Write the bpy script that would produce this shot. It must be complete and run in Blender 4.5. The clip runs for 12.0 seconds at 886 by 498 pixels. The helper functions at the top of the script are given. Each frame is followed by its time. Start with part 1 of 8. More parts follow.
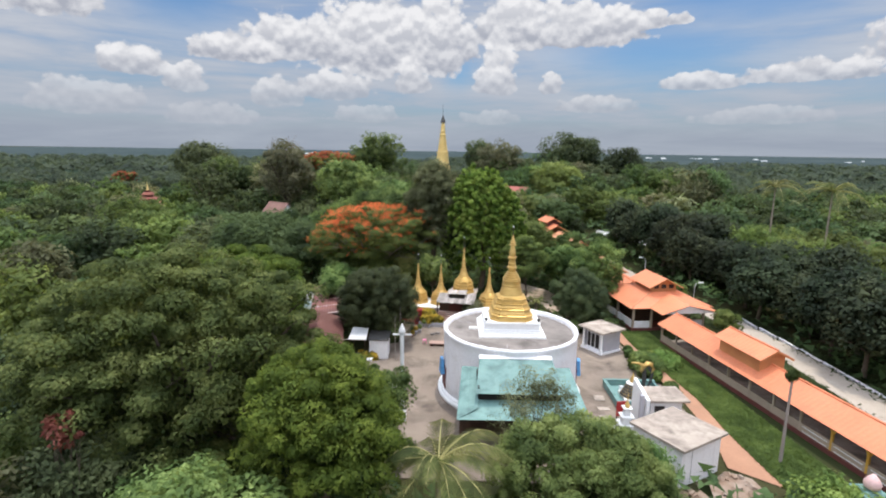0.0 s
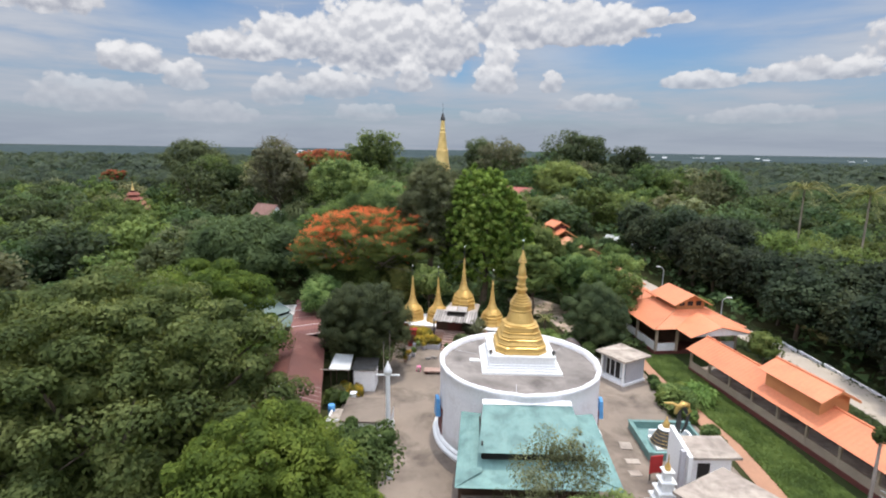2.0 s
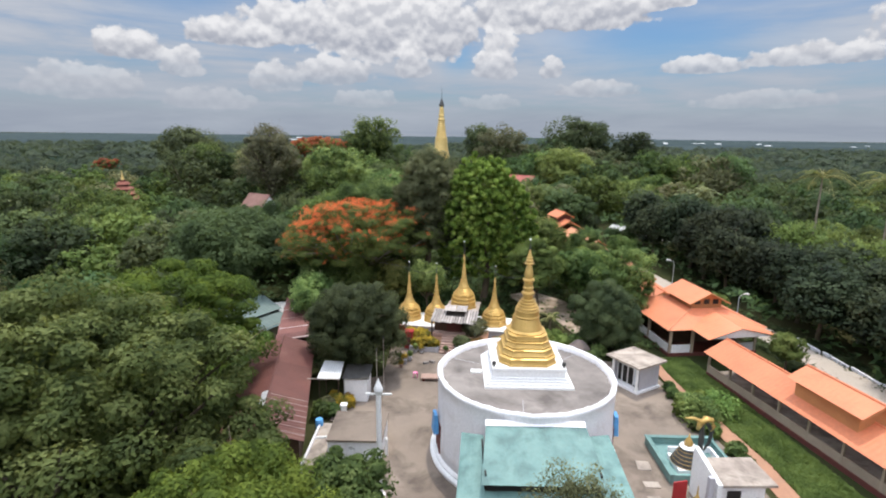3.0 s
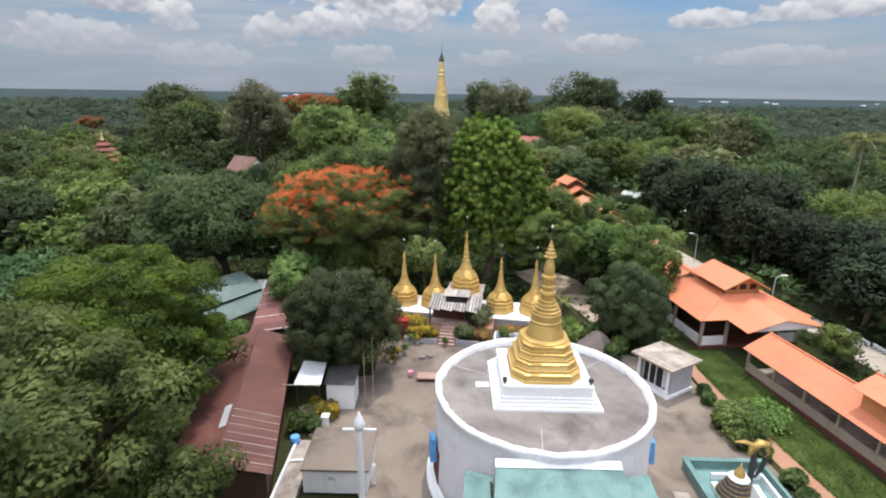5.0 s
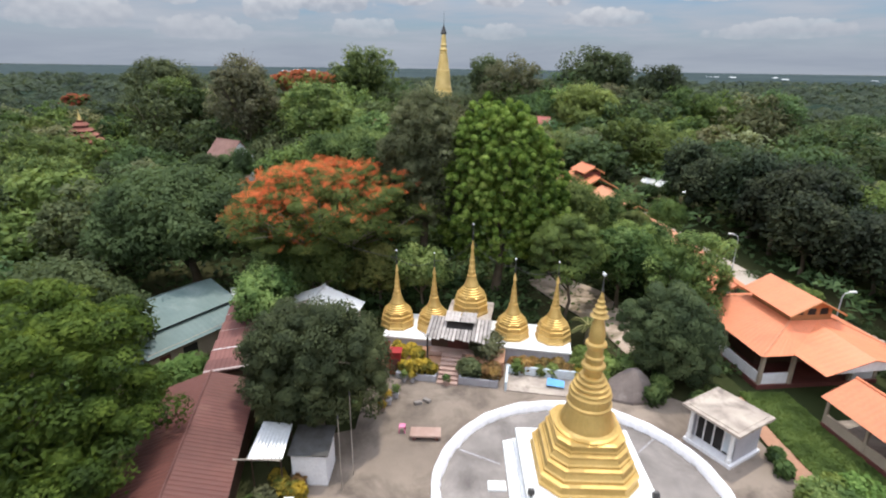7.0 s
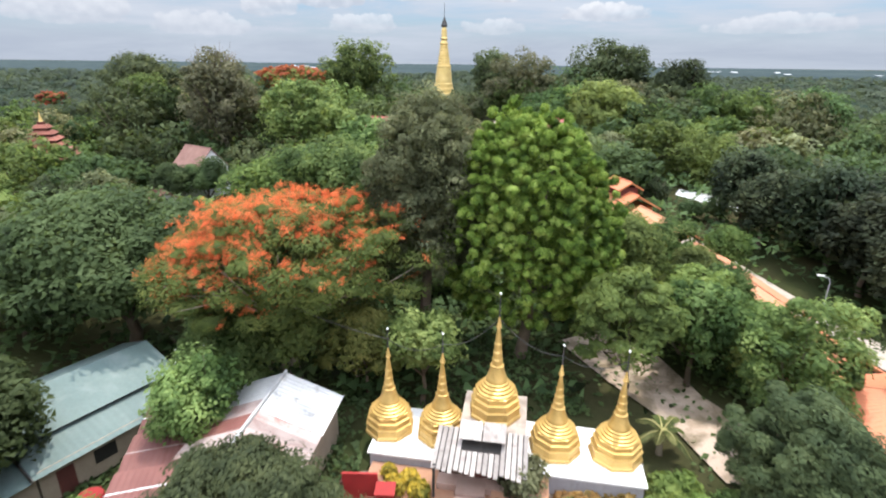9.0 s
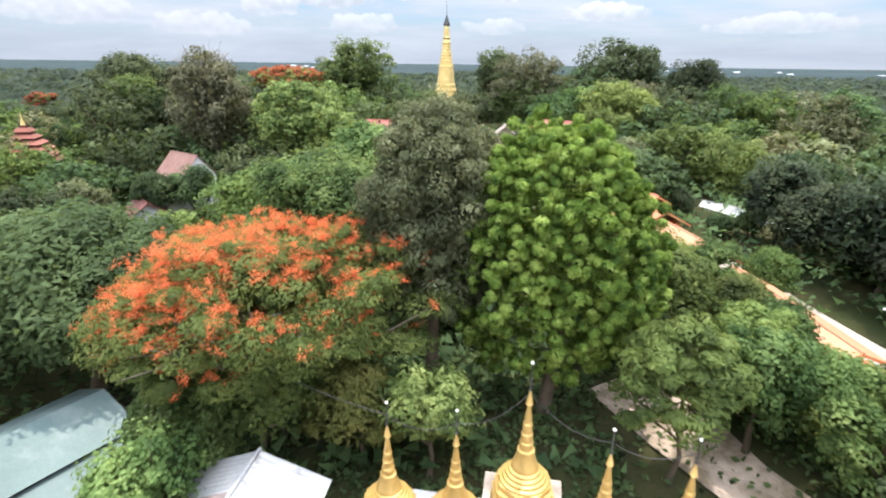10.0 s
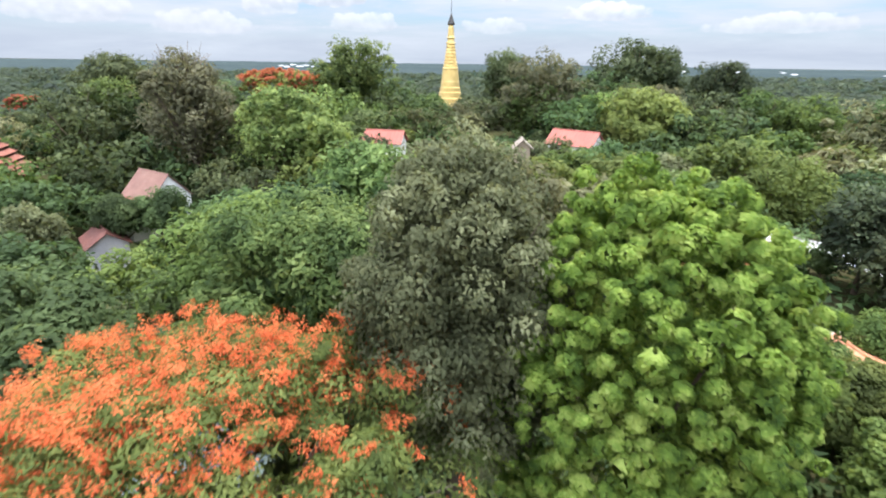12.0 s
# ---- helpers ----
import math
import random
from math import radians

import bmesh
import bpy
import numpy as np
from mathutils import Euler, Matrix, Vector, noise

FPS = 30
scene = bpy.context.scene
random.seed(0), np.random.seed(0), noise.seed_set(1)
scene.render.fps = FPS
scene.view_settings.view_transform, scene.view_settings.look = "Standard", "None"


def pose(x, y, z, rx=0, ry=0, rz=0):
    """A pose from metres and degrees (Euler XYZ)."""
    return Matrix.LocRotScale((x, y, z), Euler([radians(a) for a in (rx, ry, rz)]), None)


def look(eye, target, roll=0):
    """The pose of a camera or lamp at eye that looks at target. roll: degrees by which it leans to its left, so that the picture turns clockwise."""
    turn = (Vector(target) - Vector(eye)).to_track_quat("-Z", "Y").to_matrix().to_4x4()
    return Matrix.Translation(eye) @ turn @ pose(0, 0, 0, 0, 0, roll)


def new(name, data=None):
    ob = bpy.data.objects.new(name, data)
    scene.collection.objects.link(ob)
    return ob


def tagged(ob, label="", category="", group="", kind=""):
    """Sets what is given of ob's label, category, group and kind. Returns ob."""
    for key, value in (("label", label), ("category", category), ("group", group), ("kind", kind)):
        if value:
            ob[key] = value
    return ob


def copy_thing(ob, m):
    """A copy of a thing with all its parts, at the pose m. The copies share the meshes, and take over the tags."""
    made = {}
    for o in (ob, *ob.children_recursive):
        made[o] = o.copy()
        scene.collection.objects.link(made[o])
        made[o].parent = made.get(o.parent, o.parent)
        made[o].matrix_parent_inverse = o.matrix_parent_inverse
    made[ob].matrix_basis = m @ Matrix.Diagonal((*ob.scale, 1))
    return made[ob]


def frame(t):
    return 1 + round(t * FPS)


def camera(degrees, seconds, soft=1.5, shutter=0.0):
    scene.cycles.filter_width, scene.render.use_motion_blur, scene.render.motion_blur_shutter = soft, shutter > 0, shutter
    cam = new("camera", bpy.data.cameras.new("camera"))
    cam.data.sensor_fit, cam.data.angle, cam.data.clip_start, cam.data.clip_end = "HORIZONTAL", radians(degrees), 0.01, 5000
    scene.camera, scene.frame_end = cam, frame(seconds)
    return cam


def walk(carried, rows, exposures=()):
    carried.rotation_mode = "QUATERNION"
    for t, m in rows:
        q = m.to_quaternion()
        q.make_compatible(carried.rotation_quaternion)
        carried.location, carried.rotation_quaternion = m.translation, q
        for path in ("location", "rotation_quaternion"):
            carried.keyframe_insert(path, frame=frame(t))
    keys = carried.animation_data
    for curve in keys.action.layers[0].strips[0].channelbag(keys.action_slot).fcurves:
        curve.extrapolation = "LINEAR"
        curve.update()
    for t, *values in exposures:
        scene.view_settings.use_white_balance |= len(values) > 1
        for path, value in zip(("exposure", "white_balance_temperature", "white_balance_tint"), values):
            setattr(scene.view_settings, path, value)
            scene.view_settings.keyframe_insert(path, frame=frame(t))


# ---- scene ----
cam = camera(80.0, 12.0, soft=2.0, shutter=0.5)
PATH = [
    (0, (0.972, 6.644, 21.699), (0.943, 8.608, 21.326), 0.8),
    (0.5, (1.074, 8.06, 21.688), (1.045, 10.024, 21.313), 0.9),
    (1, (1.127, 10.054, 21.62), (1.098, 12.019, 21.245), 0.9),
    (1.5, (1.142, 12.471, 21.678), (1.112, 14.435, 21.301), 0.8),
    (2, (1.151, 14.574, 21.658), (1.121, 16.538, 21.28), 0.9),
    (2.5, (1.162, 16.459, 21.703), (1.133, 18.421, 21.313), 0.9),
    (3, (1.216, 18.773, 21.739), (1.188, 20.727, 21.313), 0.7),
    (5, (1.124, 26.141, 21.735), (1.099, 28.057, 21.162), 0.8),
    (5.5, (1.16, 28.443, 21.754), (1.133, 30.352, 21.158), 0.8),
    (6, (1.135, 30.537, 21.809), (1.109, 32.44, 21.195), 0.8),
    (6.5, (1.067, 32.831, 21.82), (1.042, 34.729, 21.189), 0.8),
    (6.7, (1.087, 33.872, 21.861), (1.057, 35.766, 21.22), 0.8),
    (8.3, (0.564, 45.01, 21.886), (0.53, 46.89, 21.204), 0.8),
    (8.5, (0.342, 46.365, 21.762), (0.315, 48.249, 21.09), 0.8),
    (9, (0.07, 49.74, 21.745), (0.042, 51.625, 21.075), 0.7),
    (9.5, (-0.318, 53.376, 21.768), (-0.346, 55.26, 21.098), 0.7),
    (10, (-0.64, 56.365, 21.795), (-0.67, 58.249, 21.125), 0.7),
    (10.5, (-1.032, 59.384, 21.819), (-1.062, 61.269, 21.15), 0.7),
    (11, (-1.439, 62.505, 21.944), (-1.471, 64.389, 21.274), 0.6),
    (11.5, (-1.806, 65.421, 22.12), (-1.837, 67.305, 21.45), 0.7),
    (12, (-2.096, 67.999, 22.447), (-2.126, 69.882, 21.775), 0.8),
]
walk(cam, [(t, look(eye, target, roll)) for t, eye, target, roll in PATH],
     exposures=[(0.0, 0.07), (6.5, 0.02), (8.5, 0.42), (10.5, 0.93), (12.0, 0.92)])

# ---------------------------------------------------------------- light
SUN_EL, SUN_AZ = 74.0, 24.0          # degrees; azimuth clockwise from +y
def sun_way():
    e, a = radians(SUN_EL), radians(SUN_AZ)
    return Vector((math.cos(e) * math.sin(a), math.cos(e) * math.cos(a), math.sin(e)))

sun = new("sun", bpy.data.lights.new("sun", "SUN"))
sun.data.energy, sun.data.angle, sun.data.color = 2.65, radians(0.6), (1.0, 0.93, 0.82)
sun.matrix_world = look(sun_way() * 300, (0, 0, 0))


class Net:
    """Short hand for node trees."""
    def __init__(self, tree):
        self.tree = tree
        self.nodes, self.links = tree.nodes, tree.links

    def put(self, kind, **sets):
        n = self.nodes.new(kind)
        for key, value in sets.items():
            if key == "op":
                n.operation = value
            elif key == "blend":
                n.data_type, n.blend_type = "RGBA", value
            elif key == "dtype":
                n.data_type = value
        return n

    def plug(self, source, socket):
        if isinstance(source, bpy.types.NodeSocket):
            self.links.new(source, socket)
        else:
            socket.default_value = source

    def math(self, op, a, b=0.0, c=0.0, clamp=False):
        n = self.put("ShaderNodeMath", op=op)
        n.use_clamp = clamp
        for s, v in zip(n.inputs, (a, b, c)):
            self.plug(v, s)
        return n.outputs[0]

    def mix(self, f, a, b, blend="MIX"):
        n = self.put("ShaderNodeMix", blend=blend)
        for s, v in zip((n.inputs[0], n.inputs[6], n.inputs[7]), (f, a, b)):
            self.plug(v if isinstance(v, bpy.types.NodeSocket) or isinstance(v, (int, float)) else (*v[:3], 1.0), s)
        return n.outputs[2]

    def noise(self, vector, scale, detail=4.0, rough=0.55, distort=0.0):
        n = self.put("ShaderNodeTexNoise")
        if vector is not None:
            self.links.new(vector, n.inputs["Vector"])
        n.inputs["Scale"].default_value, n.inputs["Detail"].default_value = scale, detail
        n.inputs["Roughness"].default_value, n.inputs["Distortion"].default_value = rough, distort
        return n.outputs["Fac"]

    def span(self, v, a, b, c=0.0, d=1.0, smooth=False):
        n = self.put("ShaderNodeMapRange")
        n.interpolation_type = "SMOOTHSTEP" if smooth else "LINEAR"
        for s, x in zip(n.inputs, (v, a, b, c, d)):
            self.plug(x, s)
        return n.outputs[0]


world = bpy.data.worlds.new("sky")
scene.world = world
world.use_nodes = True
w = Net(world.node_tree)
w.nodes.clear()
sky = w.put("ShaderNodeTexSky")
sky.sky_type, sky.sun_disc = "NISHITA", False
sky.sun_elevation, sky.sun_rotation = radians(SUN_EL), radians(SUN_AZ)
sky.air_density, sky.dust_density, sky.ozone_density = 1.0, 1.2, 2.0
way = w.put("ShaderNodeTexCoord").outputs["Generated"]
sep = w.put("ShaderNodeSeparateXYZ")
w.links.new(way, sep.inputs[0])
az = w.math("MULTIPLY", w.math("ARCTAN2", sep.outputs[0], sep.outputs[1]), 57.2958)
el = w.math("MULTIPLY", w.math("ARCSINE", sep.outputs[2]), 57.2958)


def dome(kx, ky, ox=0.0, oy=0.0):
    """Sky coordinates in degrees of turn and height."""
    c = w.put("ShaderNodeCombineXYZ")
    w.links.new(w.math("MULTIPLY_ADD", az, kx, ox), c.inputs[0])
    w.links.new(w.math("MULTIPLY_ADD", el, ky, oy), c.inputs[1])
    return c.outputs[0]


# heaps of cumulus: turn, foot, half width, rise
HEAPS = [(-15.5, 9.4, 6.0, 3.6), (-8.0, 9.0, 8.0, 6.6), (-2.5, 9.2, 5.5, 6.6), (-21.5, 8.6, 4.5, 2.4), (7.0, 11.2, 5.5, 4.4), (13.0, 11.0, 6.5, 3.6), (18.5, 11.8, 3.0, 1.5), (21.6, 11.9, 1.6, 0.9),
         (4.6, 6.7, 2.3, 4.4), (3.6, 6.6, 1.6, 2.6), (10.0, 6.1, 1.4, 1.8), (-4.4, 6.4, 1.8, 2.8), (-36.5, 12.0, 5.0, 5.5), (-30.5, 6.8, 3.6, 2.4), (-26.0, 5.6, 2.6, 2.2), (-18.0, 4.6, 3.2, 2.4),
         (-12.0, 5.4, 4.0, 2.6), (-34.0, 3.4, 5.0, 2.6), (-9.0, 3.0, 4.0, 1.6), (-24.0, 2.6, 4.5, 1.8), (24.0, 6.2, 4.0, 1.4), (33.0, 6.6, 6.0, 1.6), (15.0, 4.2, 4.5, 1.4), (29.0, 3.0, 6.0, 1.4), (4.0, 3.0, 3.2, 1.4),
         (42.0, 8.0, 7.0, 4.0), (75.0, 14.0, 16.0, 12.0), (-80.0, 14.0, 18.0, 14.0), (150.0, 18.0, 32.0, 18.0), (-140.0, 20.0, 30.0, 18.0)]


def swirl(kind, scale, ox, oy):
    """Round cloud cells, in degrees of turn and height."""
    n = w.put("ShaderNodeTexVoronoi")
    n.voronoi_dimensions, n.feature = "2D", kind
    w.links.new(dome(scale, scale * 1.2, ox, oy), n.inputs["Vector"])
    n.inputs["Scale"].default_value = 1.0
    return n.outputs["Distance"]


def billow(up):
    """Cauliflower edges of a heap, at a point or a little above it."""
    a = w.math("MULTIPLY", w.math("SUBTRACT", 0.50, swirl("F1", 0.42, 3.1, 1.7 + 0.42 * up)), 0.60)
    b = w.math("MULTIPLY", w.math("SUBTRACT", 0.50, swirl("F1", 1.05, 7.7, 4.2 + 1.05 * up)), 0.30)
    c = w.math("MULTIPLY", w.math("SUBTRACT", w.noise(dome(0.8, 0.95, 1.0, 5.0 + 0.95 * up), 1.0, 7.0, 0.62), 0.5), 0.85)
    return w.math("ADD", w.math("ADD", a, b), c)


puff, puff_up = billow(0.0), billow(0.75)
wob = w.math("MULTIPLY", w.math("SUBTRACT", w.noise(dome(0.3, 0.4, 3.0, 1.0), 1.0, 3.0, 0.6), 0.5), 3.0)
aw = w.math("ADD", az, wob)
heap, tall = -3.0, 0.0
for a0, foot, wa, rise in HEAPS:
    across = w.math("POWER", w.math("ABSOLUTE", w.math("DIVIDE", w.math("SUBTRACT", aw, a0), wa)), 2.0)
    lift = w.math("DIVIDE", w.math("SUBTRACT", el, foot), rise)
    below = w.math("MULTIPLY", w.math("MINIMUM", lift, 0.0), 3.2)
    above = w.math("MAXIMUM", lift, 0.0)
    q = w.math("SUBTRACT", 1.0, w.math("ADD", across, w.math("ADD", w.math("MULTIPLY", below, below), w.math("MULTIPLY", above, above))))
    heap = w.math("MAXIMUM", heap, q)
    tall = w.math("MAXIMUM", tall, w.math("MULTIPLY", w.math("MULTIPLY", above, 1.0), w.span(q, -0.2, 0.3, 0.0, 1.0)))
dens = w.math("ADD", heap, w.math("MULTIPLY", puff, 1.25))
gate = w.math("MULTIPLY", w.span(dens, 0.10, 0.42, 0.0, 1.0, True), w.span(el, 1.5, 8.5, 0.38, 1.0, True))
# gaps of clear blue: turn, height, half width, half height
gap = 0.0
for a0, e0, wa, we in ((-26.0, 13.5, 6.0, 3.2), (20.0, 9.4, 9.0, 2.6), (27.0, 14.5, 11.0, 3.5), (13.0, 19.0, 8.0, 2.0), (0.5, 8.0, 2.0, 1.6), (-20.0, 16.0, 6.0, 2.0)):
    q = w.math("ADD", w.math("POWER", w.math("ABSOLUTE", w.math("DIVIDE", w.math("SUBTRACT", aw, a0), wa)), 2.0),
               w.math("POWER", w.math("ABSOLUTE", w.math("DIVIDE", w.math("SUBTRACT", el, e0), we)), 2.0))
    gap = w.math("MAXIMUM", gap, w.math("POWER", 2.718, w.math("MULTIPLY", q, -0.8)))
streaks = w.noise(dome(0.06, 0.42, 5.0, 3.0), 1.0, 6.0, 0.62, 0.3)
veil = w.span(streaks, 0.30, 0.62, 0.45, 0.97, True)
veil = w.math("MULTIPLY", veil, w.math("MULTIPLY_ADD", gap, -0.95, 1.0))
veil = w.math("MAXIMUM", veil, w.span(el, 6.5, 1.0, 0.0, 0.95, True))
relief = w.span(w.math("SUBTRACT", puff, puff_up), -0.22, 0.30, 0.0, 1.0)
lit = w.math("ADD", w.math("MULTIPLY", relief, 0.62), w.math("MULTIPLY", w.span(tall, 0.0, 0.55), 0.50), clamp=True)
far_cloud = w.mix(lit, (0.44, 0.47, 0.54), (0.64, 0.66, 0.71))
high_cloud = w.mix(lit, (0.43, 0.455, 0.53), (0.90, 0.90, 0.925))
cloud = w.mix(w.span(el, 3.0, 9.0, 0.0, 1.0, True), far_cloud, high_cloud)
pale = w.mix(w.span(el, 0.0, 9.0), (0.37, 0.415, 0.50), (0.50, 0.535, 0.615))
pale = w.mix(w.span(streaks, 0.35, 0.68), w.mix(1.0, pale, (0.92, 0.93, 0.95), "MULTIPLY"), w.mix(1.0, pale, (1.14, 1.13, 1.10), "MULTIPLY"))
clear = w.mix(1.0, sky.outputs[0], (0.066, 0.090, 0.112), "MULTIPLY")
air = w.mix(veil, clear, pale)
air = w.mix(gate, air, cloud)
# added fill: the unseen upper sky brightened all round, rising with height
air = w.mix(w.span(el, 20.0, 62.0, 0.0, 1.0, True), air, w.mix(1.0, air, (3.5, 3.45, 3.35), "MULTIPLY"))
# added fill: unseen sky opposite the sun brightened, as sunlit clouds there would be
facing_sun = w.math("MULTIPLY", w.math("COSINE", w.math("MULTIPLY", w.math("SUBTRACT", az, SUN_AZ), 0.0174533)), -1.0)
air = w.mix(w.span(facing_sun, -0.35, 0.8, 0.0, 1.0, True), air, w.mix(1.0, air, (1.9, 1.85, 1.78), "MULTIPLY"))
back = w.put("ShaderNodeBackground")
w.links.new(air, back.inputs[0])
back.inputs[1].default_value = 0.92
w.links.new(back.outputs[0], w.put("ShaderNodeOutputWorld").inputs[0])

# ---------------------------------------------------------------- materials
def surface(name, a, b, rough=0.8, scale=0.5, fine=12.0, bump=0.15, metal=0.0, stain=None, stain_at=(0.55, 0.72), stain_scale=0.35,
            streak=None, coat=0.0, vary=0.12, bump_scale=None, spec=0.4):
    """Two base colours in broad patches, finer grain, an optional stain or run-down streak, and relief."""
    m = bpy.data.materials.new(name)
    m.use_nodes = True
    n = Net(m.node_tree)
    bsdf = n.nodes["Principled BSDF"]
    pos = n.put("ShaderNodeNewGeometry").outputs["Position"]
    col = n.mix(n.span(n.noise(pos, scale, 5.0), 0.35, 0.65), a, b)
    grain = n.noise(pos, fine, 3.0)
    col = n.mix(0.28, col, n.mix(n.span(grain, 0.3, 0.7), tuple(0.55 * x for x in a), tuple(min(1.0, 1.25 * x) for x in b)))
    if stain:
        f = n.span(n.noise(pos, stain_scale, 7.0, 0.65, 0.4), *stain_at, 0.0, 0.9)
        col = n.mix(f, col, stain)
    if streak:
        c = n.put("ShaderNodeMapping")
        n.links.new(pos, c.inputs[0])
        c.inputs["Scale"].default_value = (2.2, 2.2, 0.16)
        col = n.mix(n.span(n.noise(c.outputs[0], 1.3, 6.0, 0.6), 0.52, 0.75, 0.0, 0.75), col, streak)
    rand = n.put("ShaderNodeObjectInfo").outputs["Random"]
    h = n.put("ShaderNodeHueSaturation")
    n.links.new(col, h.inputs["Color"])
    n.links.new(n.span(rand, 0.0, 1.0, 1.0 - vary, 1.0 + vary), h.inputs["Value"])
    n.links.new(h.outputs[0], bsdf.inputs["Base Color"])
    n.links.new(n.span(grain, 0.2, 0.8, max(0.05, rough - 0.12), min(1.0, rough + 0.12)), bsdf.inputs["Roughness"])
    bsdf.inputs["Metallic"].default_value = metal
    bsdf.inputs["Specular IOR Level"].default_value = spec
    bsdf.inputs["Coat Weight"].default_value = coat
    if bump:
        k = n.put("ShaderNodeBump")
        k.inputs["Strength"].default_value, k.inputs["Distance"].default_value = bump, 0.05
        n.links.new(n.noise(pos, bump_scale or fine * 0.6, 5.0), k.inputs["Height"])
        n.links.new(k.outputs[0], bsdf.inputs["Normal"])
    return m


def leafage(name, dark, mid, light, flower=None, flower_share=0.0, patch=0.35, glow=0.36, rough=0.7, spread=0.16):
    """Leaves: colour by leaf, by clump and by tree; light passes through the blade."""
    m = bpy.data.materials.new(name)
    m.use_nodes = True
    n = Net(m.node_tree)
    n.nodes.clear()
    geo = n.put("ShaderNodeNewGeometry")
    pos, island = geo.outputs["Position"], geo.outputs["Random Per Island"]
    patchy = n.span(n.noise(pos, patch, 4.0), 0.33, 0.67)
    broad = n.span(n.noise(pos, 0.04, 3.0), 0.3, 0.7, -0.16, 0.16)
    tone = n.math("ADD", broad, n.math("ADD", n.math("MULTIPLY", patchy, 0.68), n.math("MULTIPLY", island, 0.32)))
    col = n.mix(n.span(tone, 0.1, 0.55), dark, mid)
    col = n.mix(n.span(tone, 0.5, 0.95), col, light)
    if flower:
        f = n.math("ADD", n.math("MULTIPLY", n.span(n.noise(pos, 0.55, 3.0), 0.3, 0.7), 0.55), n.math("MULTIPLY", island, 0.45))
        col = n.mix(n.span(f, 1.0 - flower_share - 0.05, 1.0 - flower_share + 0.05), col, flower)
    rand = n.put("ShaderNodeObjectInfo").outputs["Random"]
    h = n.put("ShaderNodeHueSaturation")
    n.links.new(col, h.inputs["Color"])
    n.links.new(n.span(rand, 0.0, 1.0, 0.5 - 0.12 * spread, 0.5 + 0.16 * spread), h.inputs["Hue"])
    n.links.new(n.span(n.math("FRACT", n.math("MULTIPLY", rand, 7.31)), 0.0, 1.0, 1.0 - 2.2 * spread, 1.0 + 1.6 * spread), h.inputs["Value"])
    d = n.put("ShaderNodeBsdfPrincipled")
    n.links.new(h.outputs[0], d.inputs["Base Color"])
    turn = n.put("ShaderNodeVectorTransform")
    turn.vector_type, turn.convert_from, turn.convert_to = "NORMAL", "OBJECT", "WORLD"
    bough = n.put("ShaderNodeAttribute")
    bough.attribute_name = "bough"
    n.links.new(bough.outputs["Vector"], turn.inputs[0])
    n.links.new(turn.outputs[0], d.inputs["Normal"])
    d.inputs["Roughness"].default_value = rough
    d.inputs["Specular IOR Level"].default_value = 0.18
    t = n.put("ShaderNodeBsdfTranslucent")
    n.links.new(n.mix(1.0, h.outputs[0], (1.32, 1.22, 0.62), "MULTIPLY"), t.inputs[0])
    x = n.put("ShaderNodeMixShader")
    x.inputs[0].default_value = glow
    n.links.new(d.outputs[0], x.inputs[1])
    n.links.new(t.outputs[0], x.inputs[2])
    n.links.new(x.outputs[0], n.put("ShaderNodeOutputMaterial").inputs[0])
    return m


WHITEWASH = surface("whitewash", (0.89, 0.88, 0.90), (0.82, 0.81, 0.84), 0.75, 0.4, 9.0, 0.25, stain=(0.64, 0.60, 0.58), stain_at=(0.54, 0.78), stain_scale=0.5, vary=0.03, streak=(0.70, 0.68, 0.69))
WHITE_CLEAN = surface("white_lime", (0.84, 0.84, 0.83), (0.77, 0.77, 0.77), 0.7, 0.6, 10.0, 0.15, vary=0.04)
CEMENT = surface("cement", (0.33, 0.295, 0.272), (0.195, 0.172, 0.158), 0.9, 0.45, 14.0, 0.2, stain=(0.11, 0.095, 0.088), stain_at=(0.46, 0.70), vary=0.05)
COURT = surface("court_concrete", (0.30, 0.242, 0.194), (0.18, 0.142, 0.114), 0.9, 0.20, 9.0, 0.25, stain=(0.095, 0.074, 0.060), stain_at=(0.47, 0.68), stain_scale=0.32, vary=0.05)
PALE_SLAB = surface("weathered_roof_slab", (0.48, 0.415, 0.35), (0.33, 0.275, 0.235), 0.9, 0.5, 12.0, 0.25, stain=(0.16, 0.13, 0.112), stain_at=(0.44, 0.66), stain_scale=0.7)
GOLD = surface("gold_paint", (0.70, 0.47, 0.165), (0.56, 0.36, 0.11), 0.40, 1.4, 16.0, 0.14, metal=0.45, stain=(0.36, 0.22, 0.07), stain_at=(0.55, 0.82), stain_scale=1.1, vary=0.06)
GOLD_FAR = surface("gold_leaf", (0.88, 0.66, 0.28), (0.74, 0.52, 0.18), 0.4, 0.5, 6.0, 0.1, metal=0.3, vary=0.05)
ORANGE_ROOF = surface("orange_sheet_roof", (0.70, 0.242, 0.122), (0.62, 0.205, 0.098), 0.55, 0.25, 5.0, 0.05, stain=(0.48, 0.165, 0.085), stain_at=(0.52, 0.82), stain_scale=0.5, vary=0.08)
BLEACHED_ROOF = surface("bleached_orange_roof", (0.62, 0.285, 0.16), (0.55, 0.235, 0.125), 0.6, 0.3, 5.0, 0.05, stain=(0.46, 0.19, 0.10), stain_at=(0.5, 0.8), vary=0.08)
ORANGE_WALL = surface("ochre_plaster", (0.52, 0.24, 0.10), (0.44, 0.19, 0.08), 0.8, 0.8, 10.0, 0.2)
